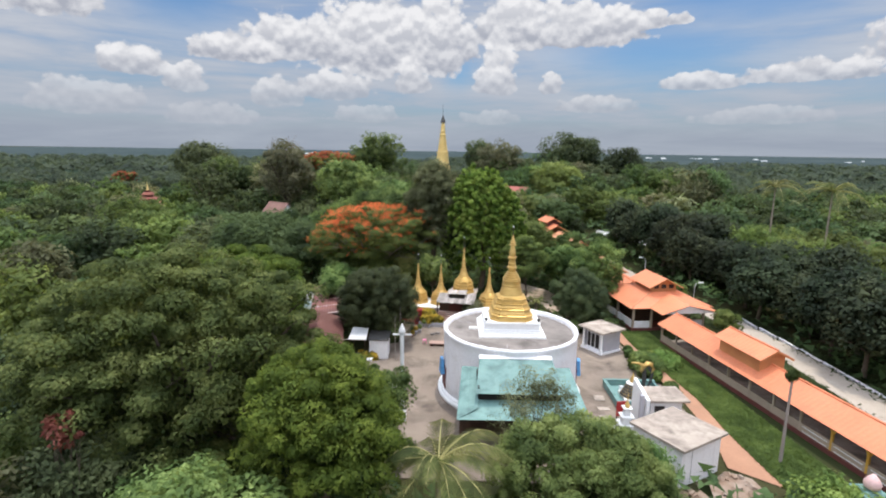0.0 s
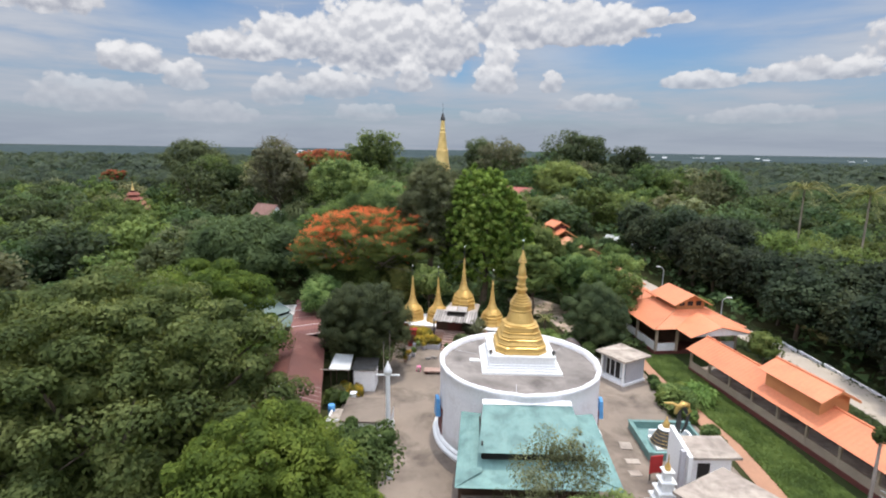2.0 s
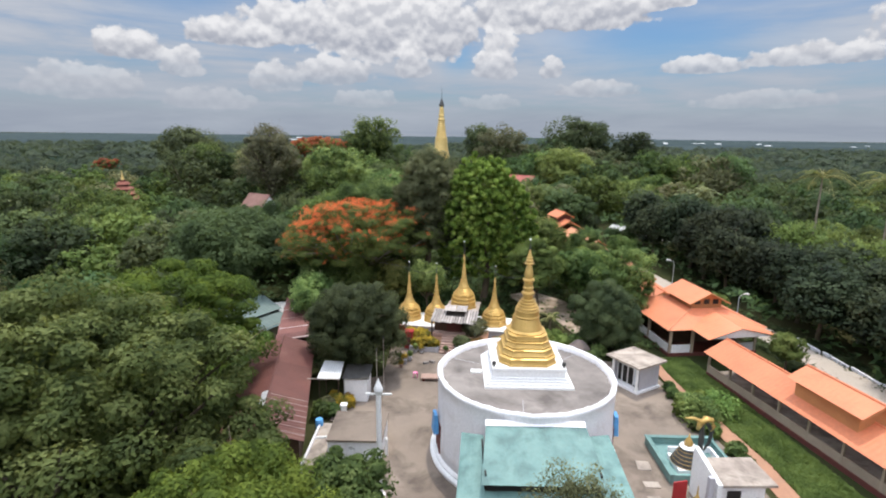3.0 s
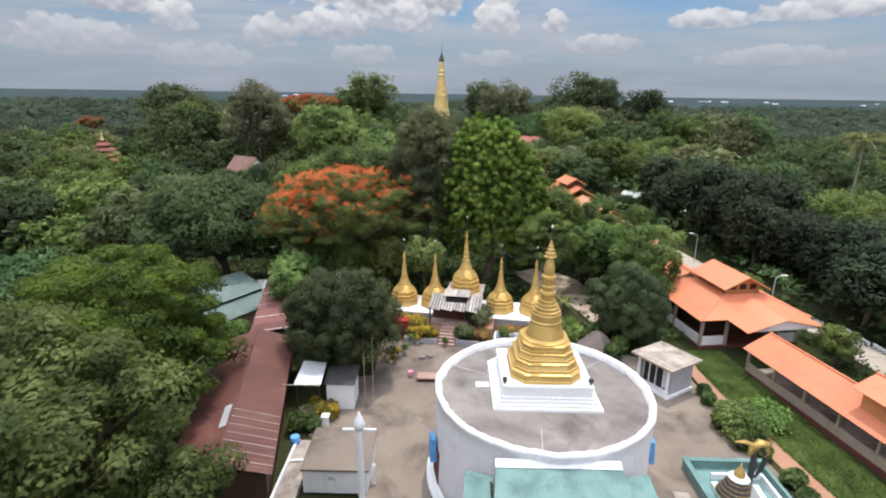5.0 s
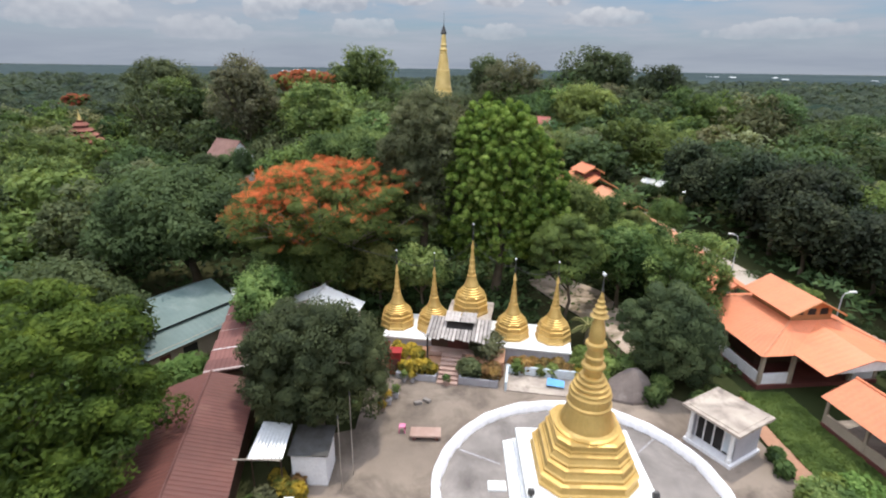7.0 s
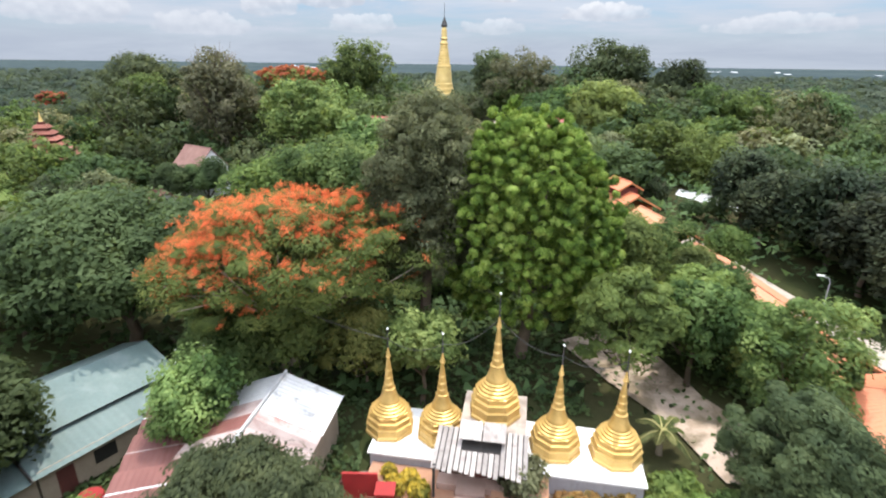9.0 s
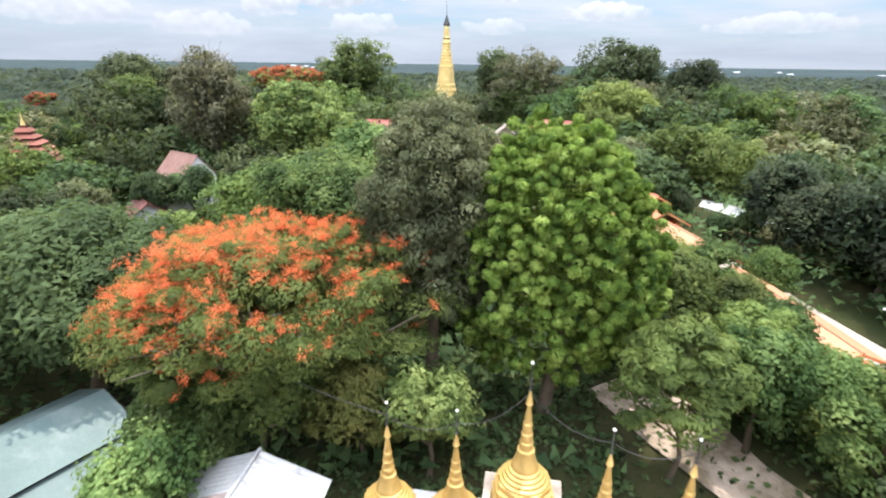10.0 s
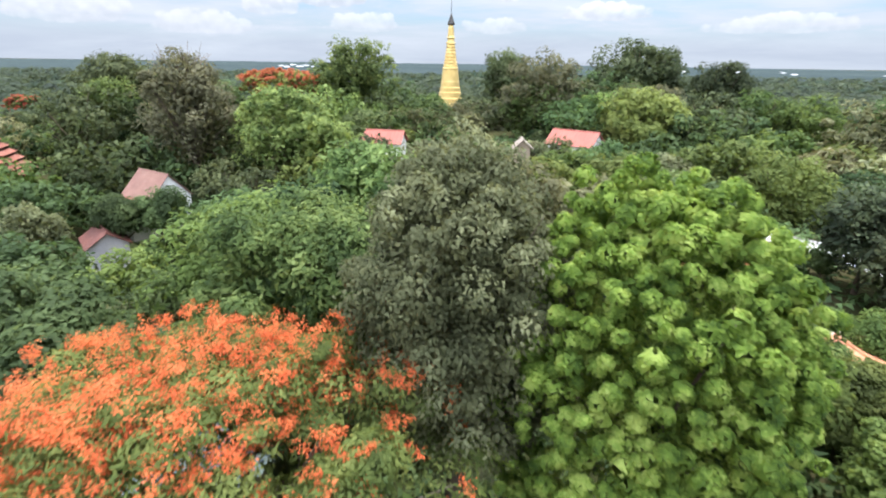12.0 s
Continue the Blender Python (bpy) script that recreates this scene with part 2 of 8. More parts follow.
RED_SHEET = surface("rusty_red_sheet", (0.165, 0.062, 0.048), (0.12, 0.045, 0.038), 0.65, 0.5, 7.0, 0.08, stain=(0.23, 0.115, 0.085), stain_at=(0.55, 0.8), vary=0.2)
RUST_SHEET = surface("faded_red_sheet", (0.205, 0.088, 0.074), (0.15, 0.058, 0.050), 0.65, 0.7, 8.0, 0.08, stain=(0.33, 0.235, 0.21), stain_at=(0.58, 0.78), vary=0.25)
FADED_SHEET = surface("weathered_pinkish_sheet", (0.44, 0.36, 0.34), (0.33, 0.25, 0.235), 0.65, 0.9, 8.0, 0.08, stain=(0.24, 0.11, 0.09), stain_at=(0.54, 0.72), stain_scale=0.9, vary=0.2)
OLD_TILE = surface("old_brownish_tile", (0.30, 0.17, 0.14), (0.22, 0.115, 0.095), 0.8, 0.6, 8.0, 0.2, stain=(0.38, 0.27, 0.23), stain_at=(0.55, 0.75))
GREEN_SHEET = surface("green_sheet_roof", (0.165, 0.225, 0.215), (0.120, 0.175, 0.170), 0.6, 0.4, 6.0, 0.06, stain=(0.25, 0.295, 0.285), stain_at=(0.52, 0.78), vary=0.06)
TEAL_SHEET = surface("teal_sheet", (0.205, 0.345, 0.32), (0.14, 0.262, 0.25), 0.65, 0.9, 7.0, 0.08, stain=(0.085, 0.155, 0.15), stain_at=(0.47, 0.70), stain_scale=0.9, vary=0.14)
TEAL_PAINT = surface("teal_paint", (0.13, 0.25, 0.24), (0.20, 0.33, 0.31), 0.7, 0.8, 9.0, 0.15)
ZINC = surface("zinc_sheet", (0.52, 0.54, 0.56), (0.66, 0.67, 0.68), 0.45, 0.6, 9.0, 0.05, metal=0.35, stain=(0.34, 0.28, 0.24), stain_at=(0.60, 0.78), vary=0.1)
GREY_PLANK = surface("grey_boards", (0.44, 0.40, 0.375), (0.31, 0.275, 0.255), 0.85, 2.0, 16.0, 0.25, stain=(0.17, 0.145, 0.13), stain_at=(0.55, 0.75), stain_scale=3.0, vary=0.35)
# near-black paint standing in for the shade inside openings and gaps
DARK = surface("opening_shade", (0.030, 0.026, 0.024), (0.020, 0.018, 0.017), 0.8, 1.0, 8.0, 0.0)
DARK_WOOD = surface("dark_wood", (0.10, 0.055, 0.035), (0.065, 0.036, 0.024), 0.7, 1.5, 16.0, 0.2, vary=0.2)
RED_PAINT = surface("red_paint", (0.42, 0.03, 0.03), (0.33, 0.025, 0.025), 0.6, 1.0, 9.0, 0.08)
MAROON = surface("maroon_plinth", (0.15, 0.045, 0.035), (0.11, 0.035, 0.03), 0.8, 0.7, 9.0, 0.15)
BLUE_TARP = surface("blue_tarpaulin", (0.09, 0.30, 0.62), (0.13, 0.38, 0.70), 0.5, 1.5, 9.0, 0.15)
PALE_BLUE = surface("pale_blue_wall", (0.52, 0.60, 0.66), (0.62, 0.67, 0.71), 0.8, 0.8, 9.0, 0.1)
GREY_WALL = surface("grey_plaster", (0.47, 0.46, 0.49), (0.39, 0.38, 0.41), 0.85, 0.6, 10.0, 0.2, streak=(0.30, 0.29, 0.29))
YELLOW_WALL = surface("cream_panels", (0.42, 0.34, 0.26), (0.34, 0.27, 0.21), 0.85, 0.8, 10.0, 0.2)
YELLOW_PAINT = surface("yellow_paint", (0.62, 0.36, 0.06), (0.54, 0.30, 0.05), 0.6, 1.0, 8.0, 0.1)
TERRACOTTA = surface("red_tile_roof", (0.33, 0.12, 0.085), (0.25, 0.09, 0.065), 0.8, 0.6, 8.0, 0.2, stain=(0.40, 0.24, 0.18), stain_at=(0.55, 0.75))
PINK_ROOF = surface("salmon_roof", (0.44, 0.14, 0.11), (0.36, 0.11, 0.085), 0.7, 0.4, 6.0, 0.1)
BRICK_STEP = surface("worn_brick", (0.44, 0.31, 0.26), (0.34, 0.22, 0.18), 0.85, 1.0, 10.0, 0.2)
PINK = surface("pink_cloth", (0.75, 0.10, 0.30), (0.80, 0.35, 0.50), 0.7, 2.0, 9.0, 0.05)
IRON = surface("weathered_iron", (0.10, 0.10, 0.10), (0.06, 0.055, 0.05), 0.6, 2.0, 12.0, 0.1, metal=0.4)
CONCRETE_POST = surface("concrete_pole", (0.34, 0.30, 0.27), (0.25, 0.21, 0.19), 0.9, 0.8, 10.0, 0.15)
LAMP_WHITE = surface("lamp_shell", (0.82, 0.82, 0.80), (0.78, 0.78, 0.76), 0.5, 2.0, 8.0, 0.0)
ROCK = surface("granite", (0.235, 0.19, 0.17), (0.13, 0.105, 0.095), 0.9, 0.6, 6.0, 0.5, stain=(0.36, 0.31, 0.28), stain_at=(0.6, 0.75))
EARTH = surface("laterite_path", (0.44, 0.24, 0.15), (0.36, 0.19, 0.12), 0.95, 0.35, 6.0, 0.35, stain=(0.30, 0.20, 0.13), vary=0.03)
ROAD = surface("pale_concrete_road", (0.50, 0.43, 0.36), (0.42, 0.36, 0.30), 0.9, 0.25, 6.0, 0.2, stain=(0.34, 0.28, 0.22), vary=0.03)
RUBBLE = surface("rubble", (0.36, 0.28, 0.22), (0.26, 0.17, 0.12), 0.95, 1.2, 9.0, 0.5, stain=(0.48, 0.44, 0.40))
SAND = surface("bare_sandy_soil", (0.52, 0.42, 0.34), (0.42, 0.32, 0.25), 0.95, 0.4, 6.0, 0.3, stain=(0.18, 0.14, 0.09), stain_at=(0.45, 0.6))
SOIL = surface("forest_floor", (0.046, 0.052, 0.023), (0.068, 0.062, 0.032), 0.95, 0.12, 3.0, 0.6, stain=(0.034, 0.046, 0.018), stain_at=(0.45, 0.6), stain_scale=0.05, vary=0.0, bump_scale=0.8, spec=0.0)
BARK = surface("bark", (0.15, 0.115, 0.085), (0.09, 0.07, 0.05), 0.9, 1.5, 9.0, 0.6, vary=0.25)
PALM_RIB = surface("palm_rib", (0.40, 0.36, 0.14), (0.30, 0.28, 0.10), 0.6, 1.5, 9.0, 0.05)
BARK_PALE = surface("pale_bark", (0.30, 0.25, 0.20), (0.22, 0.18, 0.14), 0.9, 1.5, 9.0, 0.5, vary=0.2)

LEAF_BROAD = leafage("broad_leaves", (0.044, 0.076, 0.025), (0.114, 0.168, 0.050), (0.280, 0.350, 0.125), patch=0.45)
LEAF_DARK = leafage("dark_leaves", (0.034, 0.050, 0.024), (0.064, 0.086, 0.037), (0.124, 0.150, 0.068), patch=0.5, glow=0.26)
PALE_SHEET = surface("stained_white_sheet", (0.70, 0.70, 0.70), (0.60, 0.60, 0.60), 0.55, 0.7, 8.0, 0.06, stain=(0.26, 0.245, 0.235), stain_at=(0.54, 0.68), stain_scale=0.8)
LEAF_FRESH = leafage("fresh_leaves", (0.034, 0.060, 0.012), (0.082, 0.130, 0.020), (0.188, 0.250, 0.045), patch=0.6, glow=0.36)
LEAF_GREY = leafage("greyish_leaves", (0.070, 0.076, 0.038), (0.142, 0.150, 0.076), (0.290, 0.298, 0.168), patch=0.45, glow=0.32)
LEAF_BRIGHT = leafage("bright_leaves", (0.058, 0.096, 0.024), (0.130, 0.190, 0.044), (0.258, 0.325, 0.094), patch=0.45, glow=0.25)
LEAF_TUFT = leafage("tufted_leaves", (0.082, 0.130, 0.026), (0.278, 0.362, 0.066), (0.600, 0.650, 0.190), patch=0.9, glow=0.44)
LEAF_DOME = leafage("domed_leaves", (0.100, 0.130, 0.040), (0.170, 0.212, 0.062), (0.270, 0.310, 0.100), patch=0.4)
# leaf colour darkened to paint in the shade of the woods beyond the road
LEAF_DEEP = leafage("painted_shade_leaves", (0.014, 0.023, 0.013), (0.030, 0.043, 0.022), (0.066, 0.084, 0.040), patch=0.35, glow=0.16, spread=0.22)
LEAF_YELLOW = leafage("yellowish_leaves", (0.060, 0.092, 0.028), (0.130, 0.184, 0.050), (0.235, 0.292, 0.094), patch=0.5)
LEAF_FLAME = leafage("feathery_leaves", (0.070, 0.094, 0.026), (0.135, 0.164, 0.044), (0.235, 0.252, 0.080), patch=0.7)
FLAME = leafage("flame_blossom", (0.460, 0.095, 0.040), (0.660, 0.165, 0.066), (0.780, 0.250, 0.110), patch=0.9, glow=0.42, spread=0.05)
LEAF_FOREST = leafage("woodland_leaves", (0.034, 0.058, 0.024), (0.072, 0.114, 0.043), (0.140, 0.200, 0.086), patch=0.22, spread=0.2)
# leaf colours pulled towards blue for the haze of distance
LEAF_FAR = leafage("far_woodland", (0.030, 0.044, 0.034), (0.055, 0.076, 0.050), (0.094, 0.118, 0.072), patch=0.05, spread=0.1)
LEAF_BROWN = leafage("brownish_leaves", (0.080, 0.085, 0.050), (0.140, 0.145, 0.085), (0.225, 0.222, 0.140), patch=0.5)
# bluish haze painted into the canopy slightly, into the horizon sheet strongly
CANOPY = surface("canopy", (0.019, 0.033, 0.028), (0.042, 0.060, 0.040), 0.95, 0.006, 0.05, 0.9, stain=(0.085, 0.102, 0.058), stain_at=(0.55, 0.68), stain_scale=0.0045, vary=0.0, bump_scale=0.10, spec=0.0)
DISTANCE = surface("painted_haze", (0.046, 0.064, 0.068), (0.062, 0.082, 0.084), 1.0, 0.003, 0.02, 0.0, stain=(0.034, 0.050, 0.054), stain_at=(0.5, 0.7), stain_scale=0.002, vary=0.0, spec=0.0)
# copy of the flame blossom, dulled in colour to stand for haze
FLAME_FAR = leafage("haze_dulled_blossom", (0.260, 0.075, 0.045), (0.380, 0.100, 0.060), (0.500, 0.150, 0.090), patch=0.4, spread=0.05)
LEAF_PALM = leafage("palm_fronds", (0.046, 0.060, 0.018), (0.095, 0.112, 0.034), (0.22, 0.215, 0.085), patch=0.9)
LEAF_GRASS = leafage("grass_blades", (0.056, 0.090, 0.022), (0.096, 0.145, 0.034), (0.150, 0.205, 0.058), patch=0.5, spread=0.02)
LEAF_CROTON = leafage("croton_leaves", (0.085, 0.105, 0.022), (0.36, 0.26, 0.04), (0.66, 0.47, 0.06), patch=1.5, spread=0.05)
LEAF_RUSSET = leafage("russet_leaves", (0.075, 0.080, 0.030), (0.22, 0.13, 0.055), (0.40, 0.26, 0.085), patch=1.4, spread=0.1)
LEAF_RED = leafage("red_young_leaves", (0.10, 0.03, 0.02), (0.19, 0.06, 0.045), (0.28, 0.11, 0.085), patch=1.2, spread=0.05)
ORANGE_BLOOM = leafage("orange_bloom", (0.60, 0.18, 0.08), (0.75, 0.26, 0.12), (0.85, 0.40, 0.22), patch=1.2, spread=0.05)

# ---------------------------------------------------------------- building blocks
class Geo:
    """Points and faces of one mesh, gathered piece by piece."""
    def __init__(self):
        self.v, self.f = [], []

    def add(self, pts, faces):
        k = len(self.v)
        self.v += [tuple(p) for p in pts]
        self.f += [tuple(i + k for i in face) for face in faces]
        return self

    def box(self, x0, x1, y0, y1, z0, z1, taper=0.0):
        t = taper
        return self.add([(x0, y0, z0), (x1, y0, z0), (x1, y1, z0), (x0, y1, z0), (x0 + t, y0 + t, z1), (x1 - t, y0 + t, z1), (x1 - t, y1 - t, z1), (x0 + t, y1 - t, z1)],
                        [(3, 2, 1, 0), (4, 5, 6, 7), (0, 1, 5, 4), (1, 2, 6, 5), (2, 3, 7, 6), (3, 0, 4, 7)])

    def prism(self, ring, z0, z1):
        n = len(ring)
        return self.add([(x, y, z0) for x, y in ring] + [(x, y, z1) for x, y in ring],
                        [tuple(range(n))[::-1], tuple(range(n, 2 * n))] + [(i, (i + 1) % n, n + (i + 1) % n, n + i) for i in range(n)])

    def lathe(self, profile, sides=32, x=0.0, y=0.0, turn=0.0, start=0.0, sweep=360.0, cap=True):
        full = sweep >= 360
        m = sides if full else sides + 1
        pts = []
        for r, z in profile:
            for i in range(m):
                a = radians(turn + start + sweep * i / sides)
                pts.append((x + r * math.cos(a), y + r * math.sin(a), z))
        faces = []
        for j in range(len(profile) - 1):
            for i in range(sides):
                k = (i + 1) % m
                faces.append((j * m + i, j * m + k, (j + 1) * m + k, (j + 1) * m + i))
        if full and cap:
            faces.append(tuple(range(m))[::-1])
            faces.append(tuple(range((len(profile) - 1) * m, len(profile) * m)))
        return self.add(pts, faces)

    def tube(self, path, radii, sides=7):
        pts, faces = [], []
        for i, p in enumerate(path):
            p = Vector(p)
            d = Vector(path[min(i + 1, len(path) - 1)]) - Vector(path[max(i - 1, 0)])
            d = d.normalized() if d.length > 1e-6 else Vector((0, 0, 1))
            u = d.orthogonal().normalized()
            v = d.cross(u)
            r = radii if isinstance(radii, (int, float)) else radii[i]
            for k in range(sides):
                a = 2 * math.pi * k / sides
                pts.append(p + (u * math.cos(a) + v * math.sin(a)) * r)
        for i in range(len(path) - 1):
            for k in range(sides):
                a, b = i * sides + k, i * sides + (k + 1) % sides
                faces.append((a, b, b + sides, a + sides))
        faces.append(tuple(range(sides))[::-1])
        faces.append(tuple(range((len(path) - 1) * sides, len(path) * sides)))
        return self.add(pts, faces)

    def slab(self, a, b, c, d, thick=0.05):
        """A plate between four corners, laid round counter-clockwise seen from above."""
        a, b, c, d = map(Vector, (a, b, c, d))
        n = (b - a).cross(d - a).normalized() * thick
        return self.add([a - n, b - n, c - n, d - n, a, b, c, d], [(3, 2, 1, 0), (4, 5, 6, 7), (0, 1, 5, 4), (1, 2, 6, 5), (2, 3, 7, 6), (3, 0, 4, 7)])

    def sheet(self, a, b, c, d, pitch=0.25, depth=0.03, thick=0.015):
        """Corrugated sheeting: a to b is the low edge, d to c the high one; the ribs run uphill."""
        a, b, c, d = map(Vector, (a, b, c, d))
        up = (b - a).cross(d - a).normalized()
        n = max(4, int((b - a).length / pitch) * 2)
        pts, faces = [], []
        for i in range(n + 1):
            f = i / n
            o = up * (depth if i % 2 else 0.0)
            pts += [a.lerp(b, f) + o, d.lerp(c, f) + o, a.lerp(b, f) + o - up * thick, d.lerp(c, f) + o - up * thick]
        for i in range(n):
            k, q = 4 * i, 4 * i + 4
            faces += [(k, q, q + 1, k + 1), (k + 2, k + 3, q + 3, q + 2), (k, k + 2, q + 2, q), (k + 1, q + 1, q + 3, k + 3)]
        faces += [(0, 1, 3, 2), (4 * n, 4 * n + 2, 4 * n + 3, 4 * n + 1)]
        return self.add(pts, faces)


def mesh_of(name, geo, material, smooth=False):
    me = bpy.data.meshes.new(name)
    me.from_pydata(geo.v, [], geo.f)
    me.materials.append(material)
    if smooth:
        me.polygons.foreach_set("use_smooth", [True] * len(me.polygons))
    me.update()
    return me


def part(name, geo, material, parent=None, label="", smooth=False, at=None):
    """Links one mesh, under a thing or under a part."""
    ob = new(name, geo if isinstance(geo, bpy.types.Mesh) else mesh_of(name, geo, material, smooth))
    if parent is not None:
        ob.parent = parent
    if at is not None:
        ob.matrix_basis = at
    if label:
        ob["label"] = label
    return ob


def thing(name, m, label, category, group="", kind=""):
    ob = new(name)
    ob.empty_display_size = 0.3
    ob.matrix_basis = m
    return tagged(ob, label, category, group, kind)


def piece(name, geo, material, label="", category="", kind="", smooth=False, group=""):
    """A thing or a bit of the setting that is one mesh."""
    return tagged(part(name, geo, material, smooth=smooth), label, category, group, kind)


def quads(name, pts, material, out=None):
    """A mesh of loose blades from an array (n, corners, 3); out is the way each blade's bough faces, which softens its shading."""
    n, k = pts.shape[:2]
    me = bpy.data.meshes.new(name)
    me.vertices.add(k * n)
    me.vertices.foreach_set("co", np.ascontiguousarray(pts, dtype=np.float32).ravel())
    me.loops.add(k * n)
    me.loops.foreach_set("vertex_index", np.arange(k * n, dtype=np.int32))
    me.polygons.add(n)
    me.polygons.foreach_set("loop_start", np.arange(0, k * n, k, dtype=np.int32))
    me.polygons.foreach_set("loop_total", np.full(n, k, dtype=np.int32))
    me.update(calc_edges=True)
    if out is None:
        out = np.tile([0.0, 0.0, 1.0], (n, 1))
    face = np.cross(pts[:, 1] - pts[:, 0], pts[:, -1] - pts[:, 0])
    face /= np.linalg.norm(face, axis=1)[:, None] + 1e-9
    face *= np.where(np.sum(face * out, 1) < 0, -1.0, 1.0)[:, None]
    way = out * 0.7 + face * 0.55
    way /= np.linalg.norm(way, axis=1)[:, None] + 1e-9
    me.attributes.new("bough", "FLOAT_VECTOR", "POINT").data.foreach_set("vector", np.repeat(way, k, 0).astype(np.float32).ravel())
    me.materials.append(material)
    return me


def facing(pts, radii, centre=(0, 0, 0)):
    """The outward way of a crown at each of its blades."""
    d = (pts.mean(1) - np.array(centre)) / np.array(radii) ** 2
    d = d / (np.linalg.norm(d, axis=1)[:, None] + 1e-9) + np.array([0, 0, 0.25])
    return d / (np.linalg.norm(d, axis=1)[:, None] + 1e-9)


def height(x, y):
    """The lie of the land: a level terrace, a hill ahead, lower ground to both sides and towards the plain."""
    x, y = np.asarray(x, float), np.asarray(y, float)
    up = np.clip((y - 76) / 135.0, 0, 1)
    hill = 8.0 * up * up * (3 - 2 * up) * np.exp(-((x - 2) / 62.0) ** 2) * np.exp(-(np.maximum(0, y - 225) / 78.0) ** 2)
    side = np.clip((-x - 9) / 14.0, 0, 1)
    dip = -4.6 * side * side * (3 - 2 * side)
    east = np.clip((x - 42) / 30.0, 0, 1)
    dip = dip - 4.0 * east * east * (3 - 2 * east)
    far = np.clip((np.hypot(x, y - 40) - 260) / 900.0, 0, 1)
    roll = 0.35 * np.sin(x * 0.11 + 1.3) * np.sin(y * 0.09) * np.clip((np.hypot((x - 10) / 34.0, (y - 55) / 34.0) - 1.0), 0, 1)
    near = np.clip((26 - y) / 14.0, 0, 1)
    return np.maximum(hill + dip * (1 - np.clip((y - 120) / 120.0, 0, 1) * 0.3), -5.0) + roll - 4.0 * far - 2.5 * near


def ground_z(x, y):
    return float(height(x, y))


# ---------------------------------------------------------------- ground
def stretch(lo, hi, fine, count):
    """Steps that are close together in the middle and wide far out."""
    u = np.linspace(-1, 1, count)
    s = np.sinh(u * 5.4) / math.sinh(5.4)
    return np.where(s < 0, -lo * s, hi * s)


gx, gy = stretch(-4700, 4700, 2, 190), stretch(-3500, 4780, 2, 190) + 58
X, Y = np.meshgrid(gx, gy)
Z = height(X, Y) - 0.02 - 0.25 * ((X > -6.5) & (X < 20.5) & (Y > 38.5) & (Y < 67.5))
g = Geo()
g.v = [tuple(p) for p in np.stack([X, Y, Z], -1).reshape(-1, 3)]
nx, ny = len(gx), len(gy)
g.f = [(j * nx + i, j * nx + i + 1, (j + 1) * nx + i + 1, (j + 1) * nx + i) for j in range(ny - 1) for i in range(nx - 1)]
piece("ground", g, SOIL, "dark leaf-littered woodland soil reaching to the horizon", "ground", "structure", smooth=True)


def carpet(name, ring, z, thick, material, label, category="pavement", step=1.2, lift=0.03):
    """A paved or bare patch that lies on the land."""
    xs, ys = [p[0] for p in ring], [p[1] for p in ring]
    bm = bmesh.new()
    face = bm.faces.new([bm.verts.new((x, y, 0)) for x, y in ring])
    if z is None:
        for axis, a, b in ((0, min(xs), max(xs)), (1, min(ys), max(ys))):
            for k in range(1, int((b - a) / step)):
                co = [0, 0, 0]
                no = [0, 0, 0]
                co[axis], no[axis] = a + k * step, 1
                bmesh.ops.bisect_plane(bm, geom=bm.verts[:] + bm.edges[:] + bm.faces[:], plane_co=co, plane_no=no)
        for v in bm.verts:
            v.co.z = ground_z(v.co.x, v.co.y) + lift
    else:
        low = bm.verts[:]
        bmesh.ops.extrude_face_region(bm, geom=[face])
        for v in bm.verts:
            v.co.z = z
        for v in low:
            v.co.z = z - thick
        bmesh.ops.recalc_face_normals(bm, faces=bm.faces[:])
    me = bpy.data.meshes.new(name)
    bm.to_mesh(me)
    bm.free()
    me.materials.append(material)
    return tagged(new(name, me), label, category, "", "structure")


carpet("pavement", [(-3.4, 38.5), (14.0, 38.2), (16.0, 43.5), (21.2, 45.0), (21.2, 51.0), (20.9, 57.5), (20.5, 64.5), (17.5, 67.2), (12.6, 70.6), (8.0, 72.0), (4.0, 72.6), (-3.4, 73.6), (-4.8, 73.4),
                    (-4.8, 63.5), (-7.6, 62.5), (-7.9, 55.6), (-3.6, 54.6), (-3.3, 47)], 0.0, 0.6, COURT, "stained brown-grey concrete court round the white drum")
carpet("dirt_path", [(20.3, 67.2), (20.8, 64.2), (20.75, 60.0), (21.3, 56.0), (21.75, 51), (21.6, 45.0), (20.6, 40.4), (23.3, 38.2), (23.0, 45), (23.2, 51), (22.5, 57), (22.0, 61.2), (21.8, 64.7), (21.8, 68)], None, 0, EARTH, "reddish laterite footpath beside the grass strip", "path", 1.5, 0.05)
carpet("road", [(35.0, 4), (35.6, 30), (36.2, 50), (36.2, 62), (35.2, 74), (32.2, 87), (29.8, 98), (27.5, 112), (30.5, 113), (33.2, 99), (35.6, 88), (38.4, 75), (39.8, 62), (39.9, 50), (39.6, 30), (39.0, 4)], None, 0, ROAD, "pale worn concrete road along the covered walkway", "road", 2.0, 0.28)
carpet("bare_ground", [(15.4, 73.0), (18.9, 72.6), (19.6, 77.0), (17.6, 81), (16.4, 86), (12.6, 90), (9.0, 88), (11.6, 82.5), (14.2, 78.0)], None, 0, SAND, "pale sandy bare soil under the trees", "ground", 1.5, 0.16)
carpet("rubble", [(13.5, 36.5), (16.5, 37.0), (20.2, 40.0), (21.6, 39.2), (21.8, 37.0), (19, 35.2), (15, 34.6)], None, 0, RUBBLE, "brown rubble and broken brick on the slope edge", "rubble", 1.0, 0.06)

